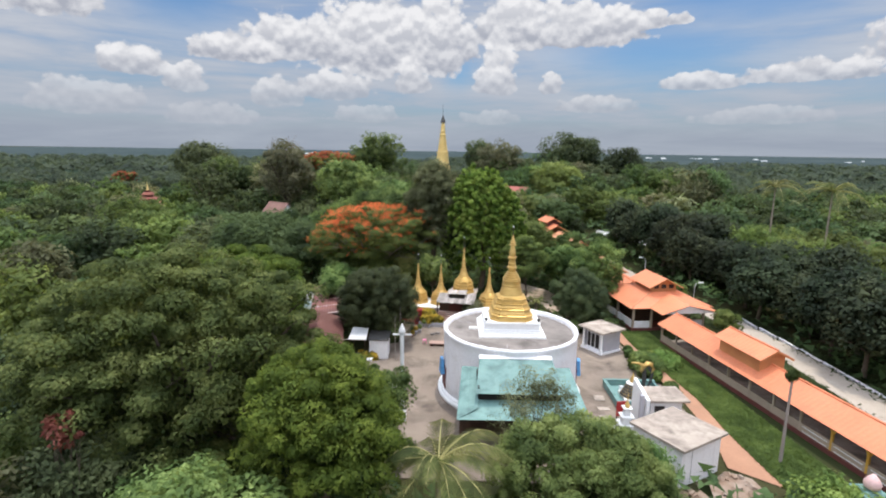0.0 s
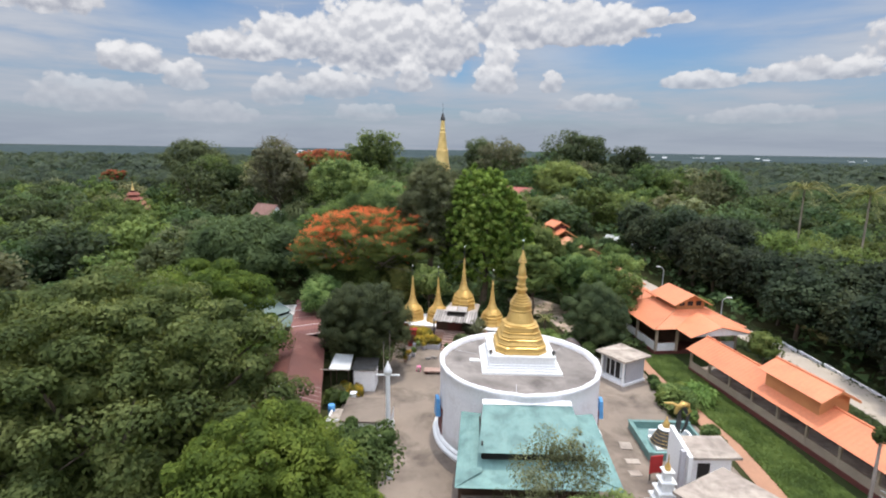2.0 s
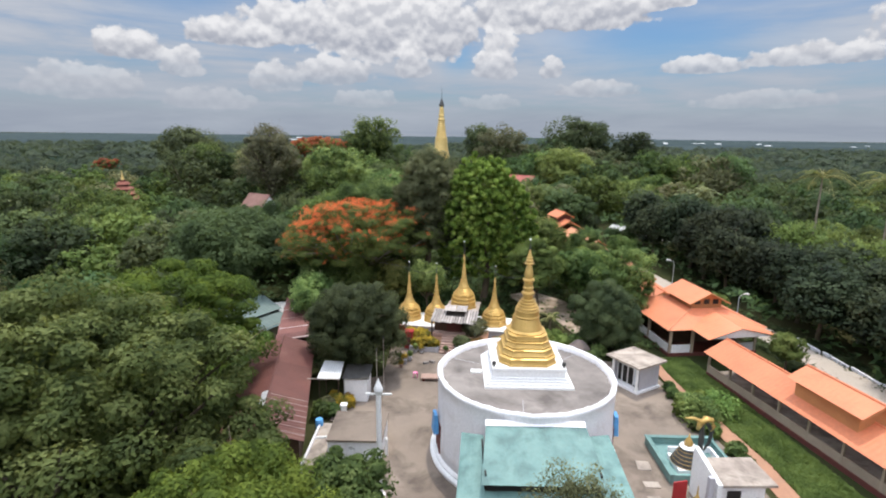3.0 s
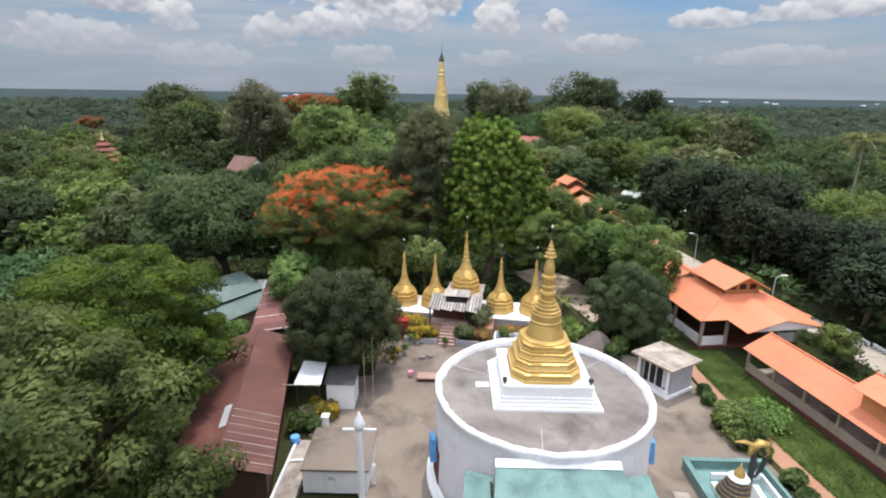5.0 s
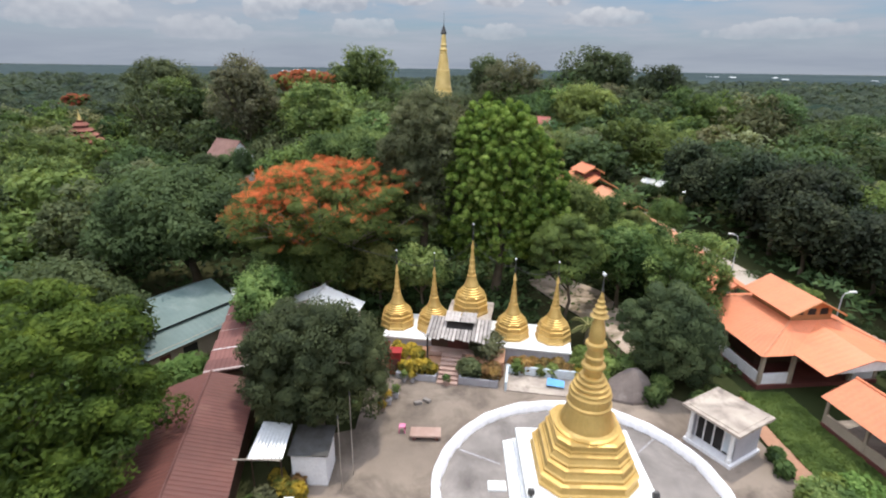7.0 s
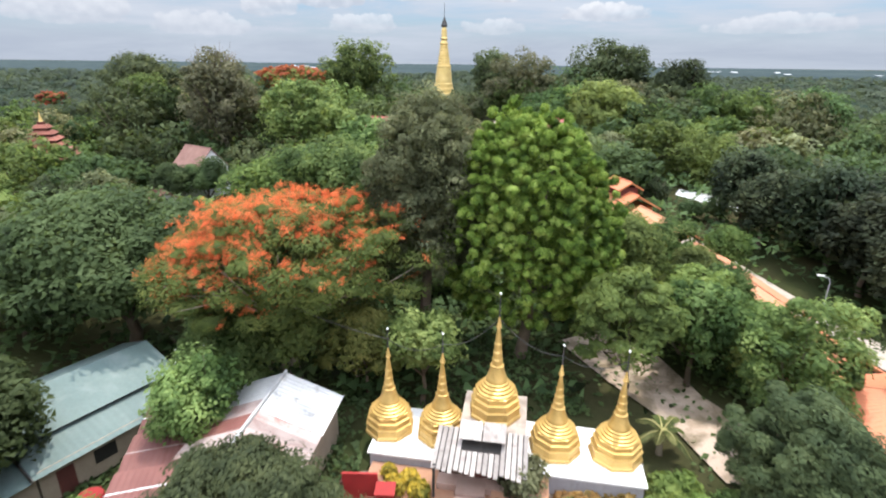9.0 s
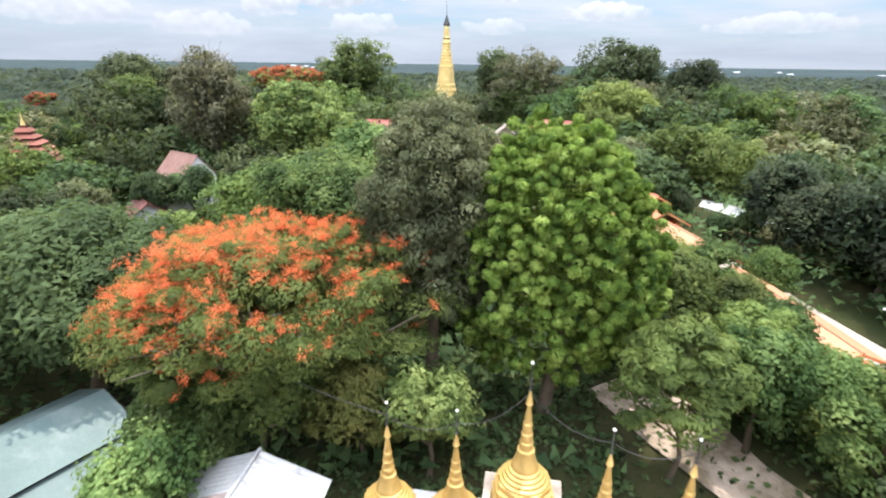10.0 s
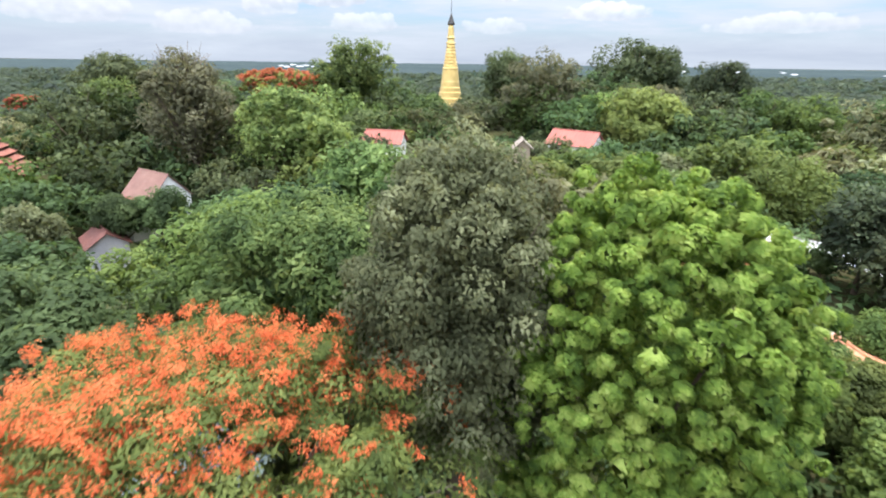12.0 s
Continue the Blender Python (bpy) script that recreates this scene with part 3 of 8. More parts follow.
# ---------------------------------------------------------------- stupas
def stupa_profile(h, r, tall=True):
    """Bell, rings, lotus bands and bud, as shares of height and foot radius."""
    if tall:
        rows = [(0.60, 0.245), (0.60, 0.258), (0.54, 0.262), (0.49, 0.272), (0.475, 0.290), (0.43, 0.330), (0.39, 0.362), (0.375, 0.372), (0.40, 0.376), (0.405, 0.390), (0.375, 0.396), (0.372, 0.428), (0.385, 0.432), (0.385, 0.444), (0.355, 0.449)]
        z, w, n, dz, dw = 0.449, 0.372, 4, 0.0238, 0.046
    else:
        rows = [(0.77, 0.240), (0.75, 0.260), (0.675, 0.266), (0.655, 0.286), (0.585, 0.292), (0.565, 0.310), (0.495, 0.317), (0.475, 0.335), (0.41, 0.343), (0.405, 0.365), (0.355, 0.395), (0.305, 0.428), (0.265, 0.462), (0.245, 0.478),
                (0.265, 0.484), (0.265, 0.496), (0.20, 0.504), (0.19, 0.550), (0.21, 0.557), (0.175, 0.566), (0.165, 0.620), (0.18, 0.627), (0.145, 0.637), (0.135, 0.700), (0.15, 0.708), (0.12, 0.718), (0.10, 0.775), (0.07, 0.825), (0.05, 0.862)]
        return [(a * r, b * h) for a, b in rows]
    for k in range(n):
        rows += [(w - 0.035, z + dz * 0.2), (w - 0.004, z + dz * 0.45), (w - 0.012, z + dz * 0.85), (w - 0.045, z + dz)]
        z, w = z + dz, w - dw
    rows += [(0.155, 0.546), (0.165, 0.575), (0.215, 0.596), (0.205, 0.606), (0.150, 0.614), (0.150, 0.636), (0.172, 0.642), (0.168, 0.650), (0.138, 0.656), (0.138, 0.694), (0.190, 0.714), (0.185, 0.724), (0.132, 0.731), (0.142, 0.762), (0.130, 0.792), (0.098, 0.830), (0.07, 0.862)]
    return [(a * r, b * h) for a, b in rows]


def redented(half, cut, z):
    """A square ring with stepped-in corners."""
    a, b = half, half - cut
    c = half - cut * 0.5
    return [(x, y, z) for x, y in ((-b, -a), (b, -a), (c, -c), (a, -b), (a, b), (c, c), (b, a), (-b, a), (-c, c), (-a, b), (-a, -b), (-c, -c))]


def rings(levels):
    g = Geo()
    n = len(levels[0])
    for lev in levels:
        g.v += lev
    for j in range(len(levels) - 1):
        g.f += [(j * n + i, j * n + (i + 1) % n, (j + 1) * n + (i + 1) % n, (j + 1) * n + i) for i in range(n)]
    g.f.append(tuple(range(n))[::-1])
    g.f.append(tuple(range((len(levels) - 1) * n, len(levels) * n)))
    return g


def gold_stupa(name, m, h, r, label, square=False, group="", vane=IRON):
    root = thing(name, m, label, "stupa", group)
    g = Geo()
    steps = []
    if square:
        # four redented terraces that draw in more the higher they stand
        for a, b, z0, z1 in ((0.90, 0.86, 0.0, 0.070), (0.815, 0.75, 0.070, 0.138), (0.715, 0.65, 0.138, 0.200), (0.625, 0.59, 0.200, 0.250)):
            t = z1 - z0
            for c, f in ((a, 0.0), (a, 0.22), (a - 0.025, 0.28), (b - 0.01, 0.66), (b + 0.025, 0.74), (b + 0.025, 0.90), (b - 0.03, 1.0)):
                steps.append(redented(c * r, c * r * 0.36, (z0 + t * f) * h))
        part("terrace", rings(steps), GOLD, root)
    else:
        prof = []
        for a, z in ((1.03, 0.0), (1.03, 0.03), (0.97, 0.04), (0.96, 0.095), (1.0, 0.103), (1.0, 0.118), (0.91, 0.126), (0.90, 0.165), (0.93, 0.171), (0.93, 0.186), (0.83, 0.194), (0.82, 0.222), (0.84, 0.228), (0.84, 0.238), (0.75, 0.246)):
            prof.append((a * r, z * h))
        part("terrace", g.lathe(prof, 8, turn=22.5), GOLD, root)
    scale = 1.0
    part("bell", Geo().lathe([(a * scale, z) for a, z in stupa_profile(h, r, square)], 28), GOLD, root, smooth=False)
    s = h * 0.862
    hti = Geo()
    for k in range(5):
        q = r * (0.150 - 0.028 * k) * (1.0 if square else 0.72)
        hti.lathe([(q, s + k * h * 0.025), (q * 1.06, s + k * h * 0.025 + h * 0.006), (q * 0.72, s + k * h * 0.025 + h * 0.014), (q * 0.62, s + (k + 1) * h * 0.025)], 12)
    part("umbrella", hti, GOLD, root, "pierced gilt crown")
    reach = h * (1.07 if square else 1.17)
    rod = Geo().tube([(0, 0, s), (0, 0, reach)], [0.05, 0.022], 6)
    for f in (0.35, 0.5, 0.64):
        q = s + (reach - s) * f
        rod.lathe([(0.03, q), (0.1 - 0.06 * f, q + 0.03), (0.02, q + 0.1)], 8)
    part("vane", rod, vane, root, "thin dark finial rod")
    part("bulb", Geo().lathe([(0.02, reach), (0.07, reach + 0.05), (0.07, reach + 0.1), (0.02, reach + 0.15)], 8), LAMP_WHITE, root, "small white lamp bulb")
    return root


# ---------------------------------------------------------------- the white drum with its stupa
CX, CY = 6.5, 52.6
drum = thing("drum_building", pose(CX, CY, 0), "round whitewashed drum building with a flat cement roof", "shrine")
shell = Geo().lathe([(5.72, 0.3), (6.07, 0.3), (6.03, 1.2), (6.0, 2.4), (5.98, 3.6), (5.98, 4.9), (6.0, 5.62), (6.06, 5.72), (6.05, 5.86), (5.96, 5.94), (5.80, 5.93), (5.72, 5.84), (5.66, 5.53)], 144, cap=False)
for k, (x, y, z) in enumerate(shell.v):
    a = math.atan2(y, x)
    q = 1 + 0.0035 * math.sin(7 * a + 2.1 * z) + 0.0025 * math.sin(23 * a + 1.3 * z) + (0.007 * math.sin(31 * a) * math.sin(12 * a + 1) + 0.004 * math.sin(57 * a) if z > 5.5 and math.hypot(x, y) < 5.85 else 0.0)
    shell.v[k] = (x * q, y * q, z + (0.022 * math.sin(9 * a + 0.5) * math.sin(26 * a) if z > 5.6 else 0.0))
part("wall", shell, WHITEWASH, drum, smooth=True)
part("roof_slab", Geo().lathe([(5.74, 5.38), (5.74, 5.52)], 96), CEMENT, drum, "grey stained cement roof")
part("plinth", Geo().lathe([(6.5, 0.0), (6.52, 0.16), (6.44, 0.26), (6.30, 0.30), (6.30, 0.42), (6.2, 0.5), (6.0, 0.52)], 96, cap=False), WHITE_CLEAN, drum, "rounded white skirting ledge")
for sx, a in ((-1, 190), (1, -8)):
    d = pose(0, 0, 0, 0, 0, a)
    part("doorway", Geo().box(5.9, 6.06, -0.75, 0.75, 0.3, 2.5), MAROON, drum, "dark red doorway", at=d)
    aw = Geo().box(6.04, 6.42, -0.5, 0.5, 1.85, 3.2, 0.08)
    part("awning", aw, BLUE_TARP, drum, "bright blue hung tarpaulin", at=d)
for k in range(3):
    a = radians((-100, 40, 150)[k])
    part("crack_line", Geo().slab(*[(r * math.cos(a + o), r * math.sin(a + o), 5.526) for r, o in ((3.6, 0), (5.6, 0.02), (5.6, 0.028), (3.6, 0.010))], 0.004), GREY_WALL, drum, "pale repaired seam in the cement")

BX, BY = 6.52, 53.15
base = thing("stepped_base", pose(BX, BY, 5.52), "bright white stepped base under the stupa", "plinth")
hx, hy, z = 2.92, 2.62, 0.0
for k in range(4):
    part("step", Geo().box(-hx, hx, -hy, hy, z, z + 0.155, 0.012), WHITE_CLEAN, base)
    hx, hy, z = hx - 0.13, hy - 0.13, z + 0.15
part("block", Geo().box(-hx, hx, -hy, hy, z - 0.02, z + 0.50), WHITE_CLEAN, base)
part("coping", Geo().box(-hx - 0.06, hx + 0.06, -hy - 0.06, hy + 0.06, z + 0.50, z + 0.64, 0.02), WHITE_CLEAN, base)
part("side_step", Geo().box(-3.75, -3.0, -0.35, 0.15, 0.0, 0.10), WHITE_CLEAN, base)
top = 5.52 + z + 0.64
for dx in (-2.3, 2.3):
    lamp = thing("spotlight", pose(BX + dx, BY - 1.85, top), "small black floodlight on the white base", "lamp", "floodlights")
    part("stand", Geo().box(-0.05, 0.05, -0.05, 0.05, 0, 0.16), IRON, lamp)
    part("head", Geo().box(-0.13, 0.13, -0.08, 0.08, 0.14, 0.36, 0.02), IRON, lamp)
gold_stupa("stupa", pose(BX, BY, top), 7.62, 2.13, "large gold stupa on octagonal terraces, ringed spire", square=True)

# the teal sheet porch against the drum
porch = thing("porch", pose(0, 0, 0), "teal corrugated sheet porch in two tiers before the drum", "porch")
part("upper_roof", Geo().sheet((3.0, 42.9, 4.0), (9.6, 42.9, 4.0), (9.2, 46.75, 5.35), (3.45, 46.75, 5.35), 0.9, 0.012), TEAL_SHEET, porch, "faded teal sheets")
part("flashing", Geo().slab((3.4, 46.45, 5.30), (9.2, 46.45, 5.30), (9.2, 46.85, 5.46), (3.4, 46.85, 5.46), 0.03), WHITEWASH, porch, "white mortar joint")
part("side_roof", Geo().sheet((1.6, 41.4, 2.75), (3.2, 42.4, 3.15), (3.35, 47.0, 4.35), (2.05, 47.6, 4.15), 0.8, 0.012), TEAL_SHEET, porch)
part("side_roof", Geo().sheet((9.4, 42.4, 3.15), (11.2, 41.4, 2.75), (10.9, 47.6, 4.15), (9.3, 47.0, 4.35), 0.8, 0.012), TEAL_SHEET, porch)
part("front_roof", Geo().sheet((1.6, 41.4, 2.72), (11.2, 41.4, 2.72), (9.5, 43.6, 3.35), (3.1, 43.6, 3.35), 0.9, 0.012), TEAL_SHEET, porch)
# near-black walls paint the shade of the gap between the roof tiers
part("vent_wall", Geo().box(3.2, 9.4, 43.4, 43.5, 3.2, 4.1).box(3.2, 3.3, 43.4, 46.7, 3.2, 4.3).box(9.3, 9.4, 43.4, 46.7, 3.2, 4.3), DARK, porch, "near-black panel painted as the shade under the upper roof")
for x in (1.9, 4.9, 7.9, 10.9):
    part("post", Geo().box(x - 0.09, x + 0.09, 41.6, 41.78, 0, 2.7), DARK_WOOD, porch)
part("back_wall", Geo().box(2.0, 10.8, 44.6, 44.75, 0, 3.2), DARK_WOOD, porch)

# ---------------------------------------------------------------- the row of small stupas
shrine = pose(3.6, 74.6, 0, 0, 0, -8.5)
plat = thing("stupa_platform", shrine, "white painted platform under a row of stupas", "platform")
part("block", Geo().box(-7.6, 7.1, -2.2, 1.9, -0.3, 1.2, 0.04), GREY_WALL, plat, "weathered plaster sides")
part("top_slab", Geo().box(-7.7, 7.2, -2.3, 2.0, 1.2, 1.32), WHITE_CLEAN, plat)
for x in (-7.0, -3.9, 2.55, 5.85):
    gold_stupa("small_stupa", shrine @ pose(x, 0.0 if x < 0 else -0.05, 1.32, 0, 0, 8.5), 5.5, 1.42, "small gold stupa with an octagonal foot on the white platform", group="row of stupas")
block = thing("shrine_block", shrine @ pose(-0.9, 0.3, 0), "grey plastered shrine block carrying the middle stupa", "shrine")
part("body", Geo().box(-1.55, 1.55, -1.6, 1.5, 0, 2.75), GREY_WALL, block)
part("cornice", Geo().box(-1.8, 1.8, -1.85, 1.75, 2.75, 3.0), PALE_SLAB, block)
part("roof_stub", Geo().box(-0.8, 0.8, -2.3, -1.86, 2.2, 2.5, 0.05), GREY_PLANK, block, "weathered grey boards")
# flat panel, not a recess; its shade is only painted
part("niche", Geo().box(-0.9, 0.9, -1.66, -1.58, 2.0, 2.6), DARK, block, "near-black panel painted as a niche's shade")
gold_stupa("small_stupa", shrine @ pose(-0.9, 0.3, 3.0, 0, 0, 8.5), 6.2, 1.45, "gold stupa raised on the middle block", group="row of stupas")

awn = thing("entrance_awning", shrine @ pose(-1.35, -3.2, 0), "weathered grey sheet awning over the shrine door", "awning")
# near-black board paints the shade seen between the battens
part("under_board", Geo().slab((-2.3, -1.0, 2.70), (2.3, -1.0, 2.70), (2.3, 1.5, 3.16), (-2.3, 1.5, 3.16), 0.04), DARK, awn, "board painted near-black as the shade between the battens")
for k in range(17):
    x = -2.4 + k * 0.285
    y0, y1 = -1.15 - 0.07 * ((k * 5) % 4), 0.05 if 5 <= k <= 11 else 1.5
    part("batten", Geo().slab((x, y0, 2.94 + 0.19 * y0), (x + 0.22, y0, 2.94 + 0.19 * y0), (x + 0.22, y1, 2.94 + 0.19 * y1), (x, y1, 2.94 + 0.19 * y1), 0.05), GREY_PLANK, awn)
for x in (-1.2, 0.03):
    part("ridge_cap", Geo().sheet((x, 0.35, 3.42), (x + 1.17, 0.35, 3.42), (x + 1.17, 1.6, 3.66), (x, 1.6, 3.66), 0.24, 0.03), GREY_PLANK, awn, "raised grey sheet cap")
for x in (-2.25, 2.25):
    for y in (-1.0, 1.2):
        part("post", Geo().box(x - 0.06, x + 0.06, y - 0.06, y + 0.06, 0.6 if y < 0 else 1.0, 2.8), IRON, awn)
part("front_wall", Geo().box(-2.2, 2.2, 0.28, 0.36, 1.0, 2.75), DARK_WOOD, awn, "dark timber front")
part("door", Geo().box(-0.9, 0.75, 0.2, 0.28, 1.2, 2.6), MAROON, awn, "dark red shrine door")
part("threshold", Geo().box(-2.2, 2.2, -0.5, 0.28, 0.8, 1.18), BRICK_STEP, awn)

stair = thing("steps", shrine @ pose(-1.75, -3.4, 0), "worn brick steps up to the shrine", "stairs")
for k in range(7):
    part("step", Geo().box(-0.75, 0.75, -2.9 + 0.34 * k, -2.55 + 0.34 * k + (0.6 if k == 6 else 0), 0, 0.17 * (k + 1)), BRICK_STEP, stair)
land = Geo().box(-7.4, -0.7, -4.9, -2.3, -0.2, 0.75).box(-0.7, 2.2, -4.4, -2.3, -0.2, 1.16)
piece("terrace_bed", Geo().add([shrine @ Vector(p) for p in land.v], land.f), EARTH, "raised soil bed before the shrine", "planting bed", "structure")


def planter(x0, x1, y0, y1, zt, label):
    t = thing("planter", shrine @ pose(0, 0, 0), label, "planter", "planter walls")
    for g in (Geo().box(x0, x1, y0, y0 + 0.14, 0, zt), Geo().box(x0, x0 + 0.14, y0 + 0.14, y1, 0, zt), Geo().box(x1 - 0.14, x1, y0 + 0.14, y1, 0, zt)):
        part("kerb", g, GREY_WALL, t)
    part("soil", Geo().box(x0 + 0.14, x1 - 0.14, y0 + 0.14, y1, 0, zt - 0.12), SOIL, t)


planter(-5.6, -2.6, -6.1, -4.9, 0.5, "grey concrete planter by the steps")
planter(-0.95, 1.9, -6.0, -4.4, 0.55, "grey concrete planter beside the steps")
tank = thing("water_tank", shrine @ pose(2.4, -6.2, 0), "low open tank with pale blue worn walls", "tank")
for g in (Geo().box(0, 6.6, 2.2, 2.36, 0, 0.75), Geo().box(0, 0.16, 0, 2.2, 0, 0.7), Geo().box(6.44, 6.6, 0, 2.2, 0, 0.7)):
    part("wall", g, PALE_BLUE, tank)
part("floor", Geo().box(0.16, 6.44, 0, 2.2, 0, 0.08), PALE_SLAB, tank)
piece("blue_sheet", Geo().slab((8.1, 68.5, 0.30), (9.3, 68.2, 0.30), (9.5, 68.9, 0.40), (8.3, 69.3, 0.42), 0.03), BLUE_TARP, "crumpled bright blue plastic sheet", "tarpaulin")

# ---------------------------------------------------------------- kiosk by the court
def kiosk():
    k = thing("kiosk", pose(17.45, 60.9, 0, 0, 0, 31.5), "small white kiosk with a stained flat slab roof", "kiosk")
    w, d, h = 2.75, 2.85, 2.45
    part("floor", Geo().box(-0.15, w + 0.1, -0.15, d + 0.1, 0, 0.22), WHITEWASH, k)
    part("roof", Geo().box(-0.45, w + 0.35, -0.45, d + 0.35, h, h + 0.16).box(-0.2, w + 0.1, -0.2, d + 0.1, h + 0.16, h + 0.2), PALE_SLAB, k, "stained concrete slab")
    part("side_wall", Geo().box(0.25, w, 0, 0.14, 0.22, h).box(w - 0.14, w, 0.14, d, 0.22, h).box(0.25, w - 0.14, d - 0.14, d, 0.22, h), GREY_WALL, k)
    for y in (0.0, d - 0.26):
        part("column", Geo().lathe([(0.17, 0.22), (0.17, 0.5), (0.12, 0.55), (0.12, h - 0.2), (0.17, h - 0.12), (0.17, h)], 10, 0.05, y + 0.13), WHITE_CLEAN, k)
    fr = part("window_wall", Geo().box(0.6, 0.68, 0.14, d - 0.14, 0.22, h), DARK, k, "dark glazed front")
    for y in (0.2, 0.85, 1.5, 2.1, 2.62):
        part("mullion", Geo().box(0.54, 0.6, y, y + 0.07, 0.22, h), WHITE_CLEAN, fr)
    part("transom", Geo().box(0.53, 0.59, 0.14, d - 0.14, 1.85, 1.92), WHITE_CLEAN, fr)
    part("panel", Geo().box(0.55, 0.6, 0.27, 0.84, 0.4, 1.8), PALE_BLUE, fr, "pale window panel")


kiosk()


# ---------------------------------------------------------------- covered walkway and hall
def gable_roof(parent, y0, y1, half, eave, ridge, over=0.0, mat=ORANGE_ROOF, name="roof"):
    """Two sheet slopes with the ridge along y."""
    for s in (-1, 1):
        if s < 0:
            g = Geo().sheet((-half, y1, eave), (-half, y0, eave), (0, y0, ridge), (0, y1, ridge), 0.42, 0.012, 0.04)
        else:
            g = Geo().sheet((half, y0, eave), (half, y1, eave), (0, y1, ridge), (0, y0, ridge), 0.42, 0.012, 0.04)
        part(name, g, mat, parent)
    part("ridge_tile", Geo().tube([(0, y0, ridge + 0.02), (0, y1, ridge + 0.02)], 0.09, 6), mat, parent)
    part("barge_board", Geo().add([(-half, y0, eave - 0.05), (0, y0, ridge - 0.05), (half, y0, eave - 0.05), (half, y0, eave - 0.22), (0, y0, ridge - 0.24), (-half, y0, eave - 0.22),
                                   (-half, y0 + 0.06, eave - 0.05), (0, y0 + 0.06, ridge - 0.05), (half, y0 + 0.06, eave - 0.05), (half, y0 + 0.06, eave - 0.22), (0, y0 + 0.06, ridge - 0.24), (-half, y0 + 0.06, eave - 0.22)],
                                  [(0, 1, 4, 5), (1, 2, 3, 4), (6, 11, 10, 7), (7, 10, 9, 8), (5, 4, 10, 11), (4, 3, 9, 10), (0, 6, 7, 1), (1, 7, 8, 2)]), ORANGE_WALL, parent)


def walkway(m, length, bays, eave, ridge, half, label, roof=ORANGE_ROOF, ornate=3):
    c = thing("covered_walkway", m, label, "walkway", "covered walkway")
    gable_roof(c, 0, length, half, eave, ridge, mat=roof)
    part("floor", Geo().box(-half + 0.55, half - 0.55, 0, length, -0.8, 0.3), PALE_SLAB, c)
    part("footing", Geo().box(-half + 0.5, -half + 0.62, 0, length, -0.8, 0.36), MAROON, c)
    for s in (-1, 1):
        x = s * (half - 0.65)
        for k in range(bays + 1):
            y = 0.1 + (length - 0.2) * k / bays
            fancy = k < ornate
            part("post", Geo().box(x - 0.085, x + 0.085, y - 0.085, y + 0.085, 0.3, eave + 0.2), YELLOW_PAINT if fancy else YELLOW_WALL, c)
            if fancy and s < 0:
                part("bracket", Geo().add([(x - 0.03, y - 0.6, eave + 0.05), (x + 0.03, y - 0.6, eave + 0.05), (x + 0.03, y + 0.6, eave + 0.05), (x - 0.03, y + 0.6, eave + 0.05), (x - 0.03, y - 0.07, eave - 0.75), (x + 0.03, y - 0.07, eave - 0.75), (x + 0.03, y + 0.07, eave - 0.75), (x - 0.03, y + 0.07, eave - 0.75)],
                                              [(0, 1, 2, 3), (4, 7, 6, 5), (0, 4, 5, 1), (1, 5, 6, 2), (2, 6, 7, 3), (3, 7, 4, 0)]), YELLOW_PAINT, c)
            if k < bays:
                y2 = 0.1 + (length - 0.2) * (k + 1) / bays
                part("parapet", Geo().box(x - 0.06, x + 0.06, y + 0.09, y2 - 0.09, 0.3, 0.98).box(x - 0.09, x + 0.09, y + 0.09, y2 - 0.09, 0.98, 1.04), YELLOW_WALL if s < 0 else GREY_WALL, c, "low cream parapet panel")
                if k < ornate and s < 0:
                    part("panel_frame", Geo().box(x - 0.075, x - 0.06, y + 0.3, y2 - 0.3, 0.42, 0.48).box(x - 0.075, x - 0.06, y + 0.3, y2 - 0.3, 0.80, 0.86), WHITE_CLEAN, c)
    part("tie_beam", Geo().box(-half + 0.57, -half + 0.73, 0, length, eave - 0.02, eave + 0.14).box(half - 0.73, half - 0.57, 0, length, eave - 0.02, eave + 0.14), DARK_WOOD, c)
    return c


def ridge_lantern(parent, y0, y1, half, eave, ridge, foot):
    part("lantern_wall", Geo().box(-half + 0.45, half - 0.45, y0 + 0.5, y1 - 0.5, foot, eave + 0.1), ORANGE_WALL, parent, "ochre clerestory wall")
    gable_roof(parent, y0, y1, half, eave, ridge, name="lantern_roof")
    part("lantern_gable", Geo().add([(-half + 0.45, y0 + 0.48, eave), (half - 0.45, y0 + 0.48, eave), (0, y0 + 0.48, ridge - 0.12)], [(0, 1, 2)]), ORANGE_WALL, parent)


W = pose(32.0, 34.2, 0, 0, 0, 9.3)
run = walkway(W, 31.4, 11, 2.35, 3.55, 2.2, "long walkway with an orange sheet roof and cream parapets", ornate=4)
ridge_lantern(run, 16.2, 22.5, 1.65, 4.15, 5.0, 2.7)


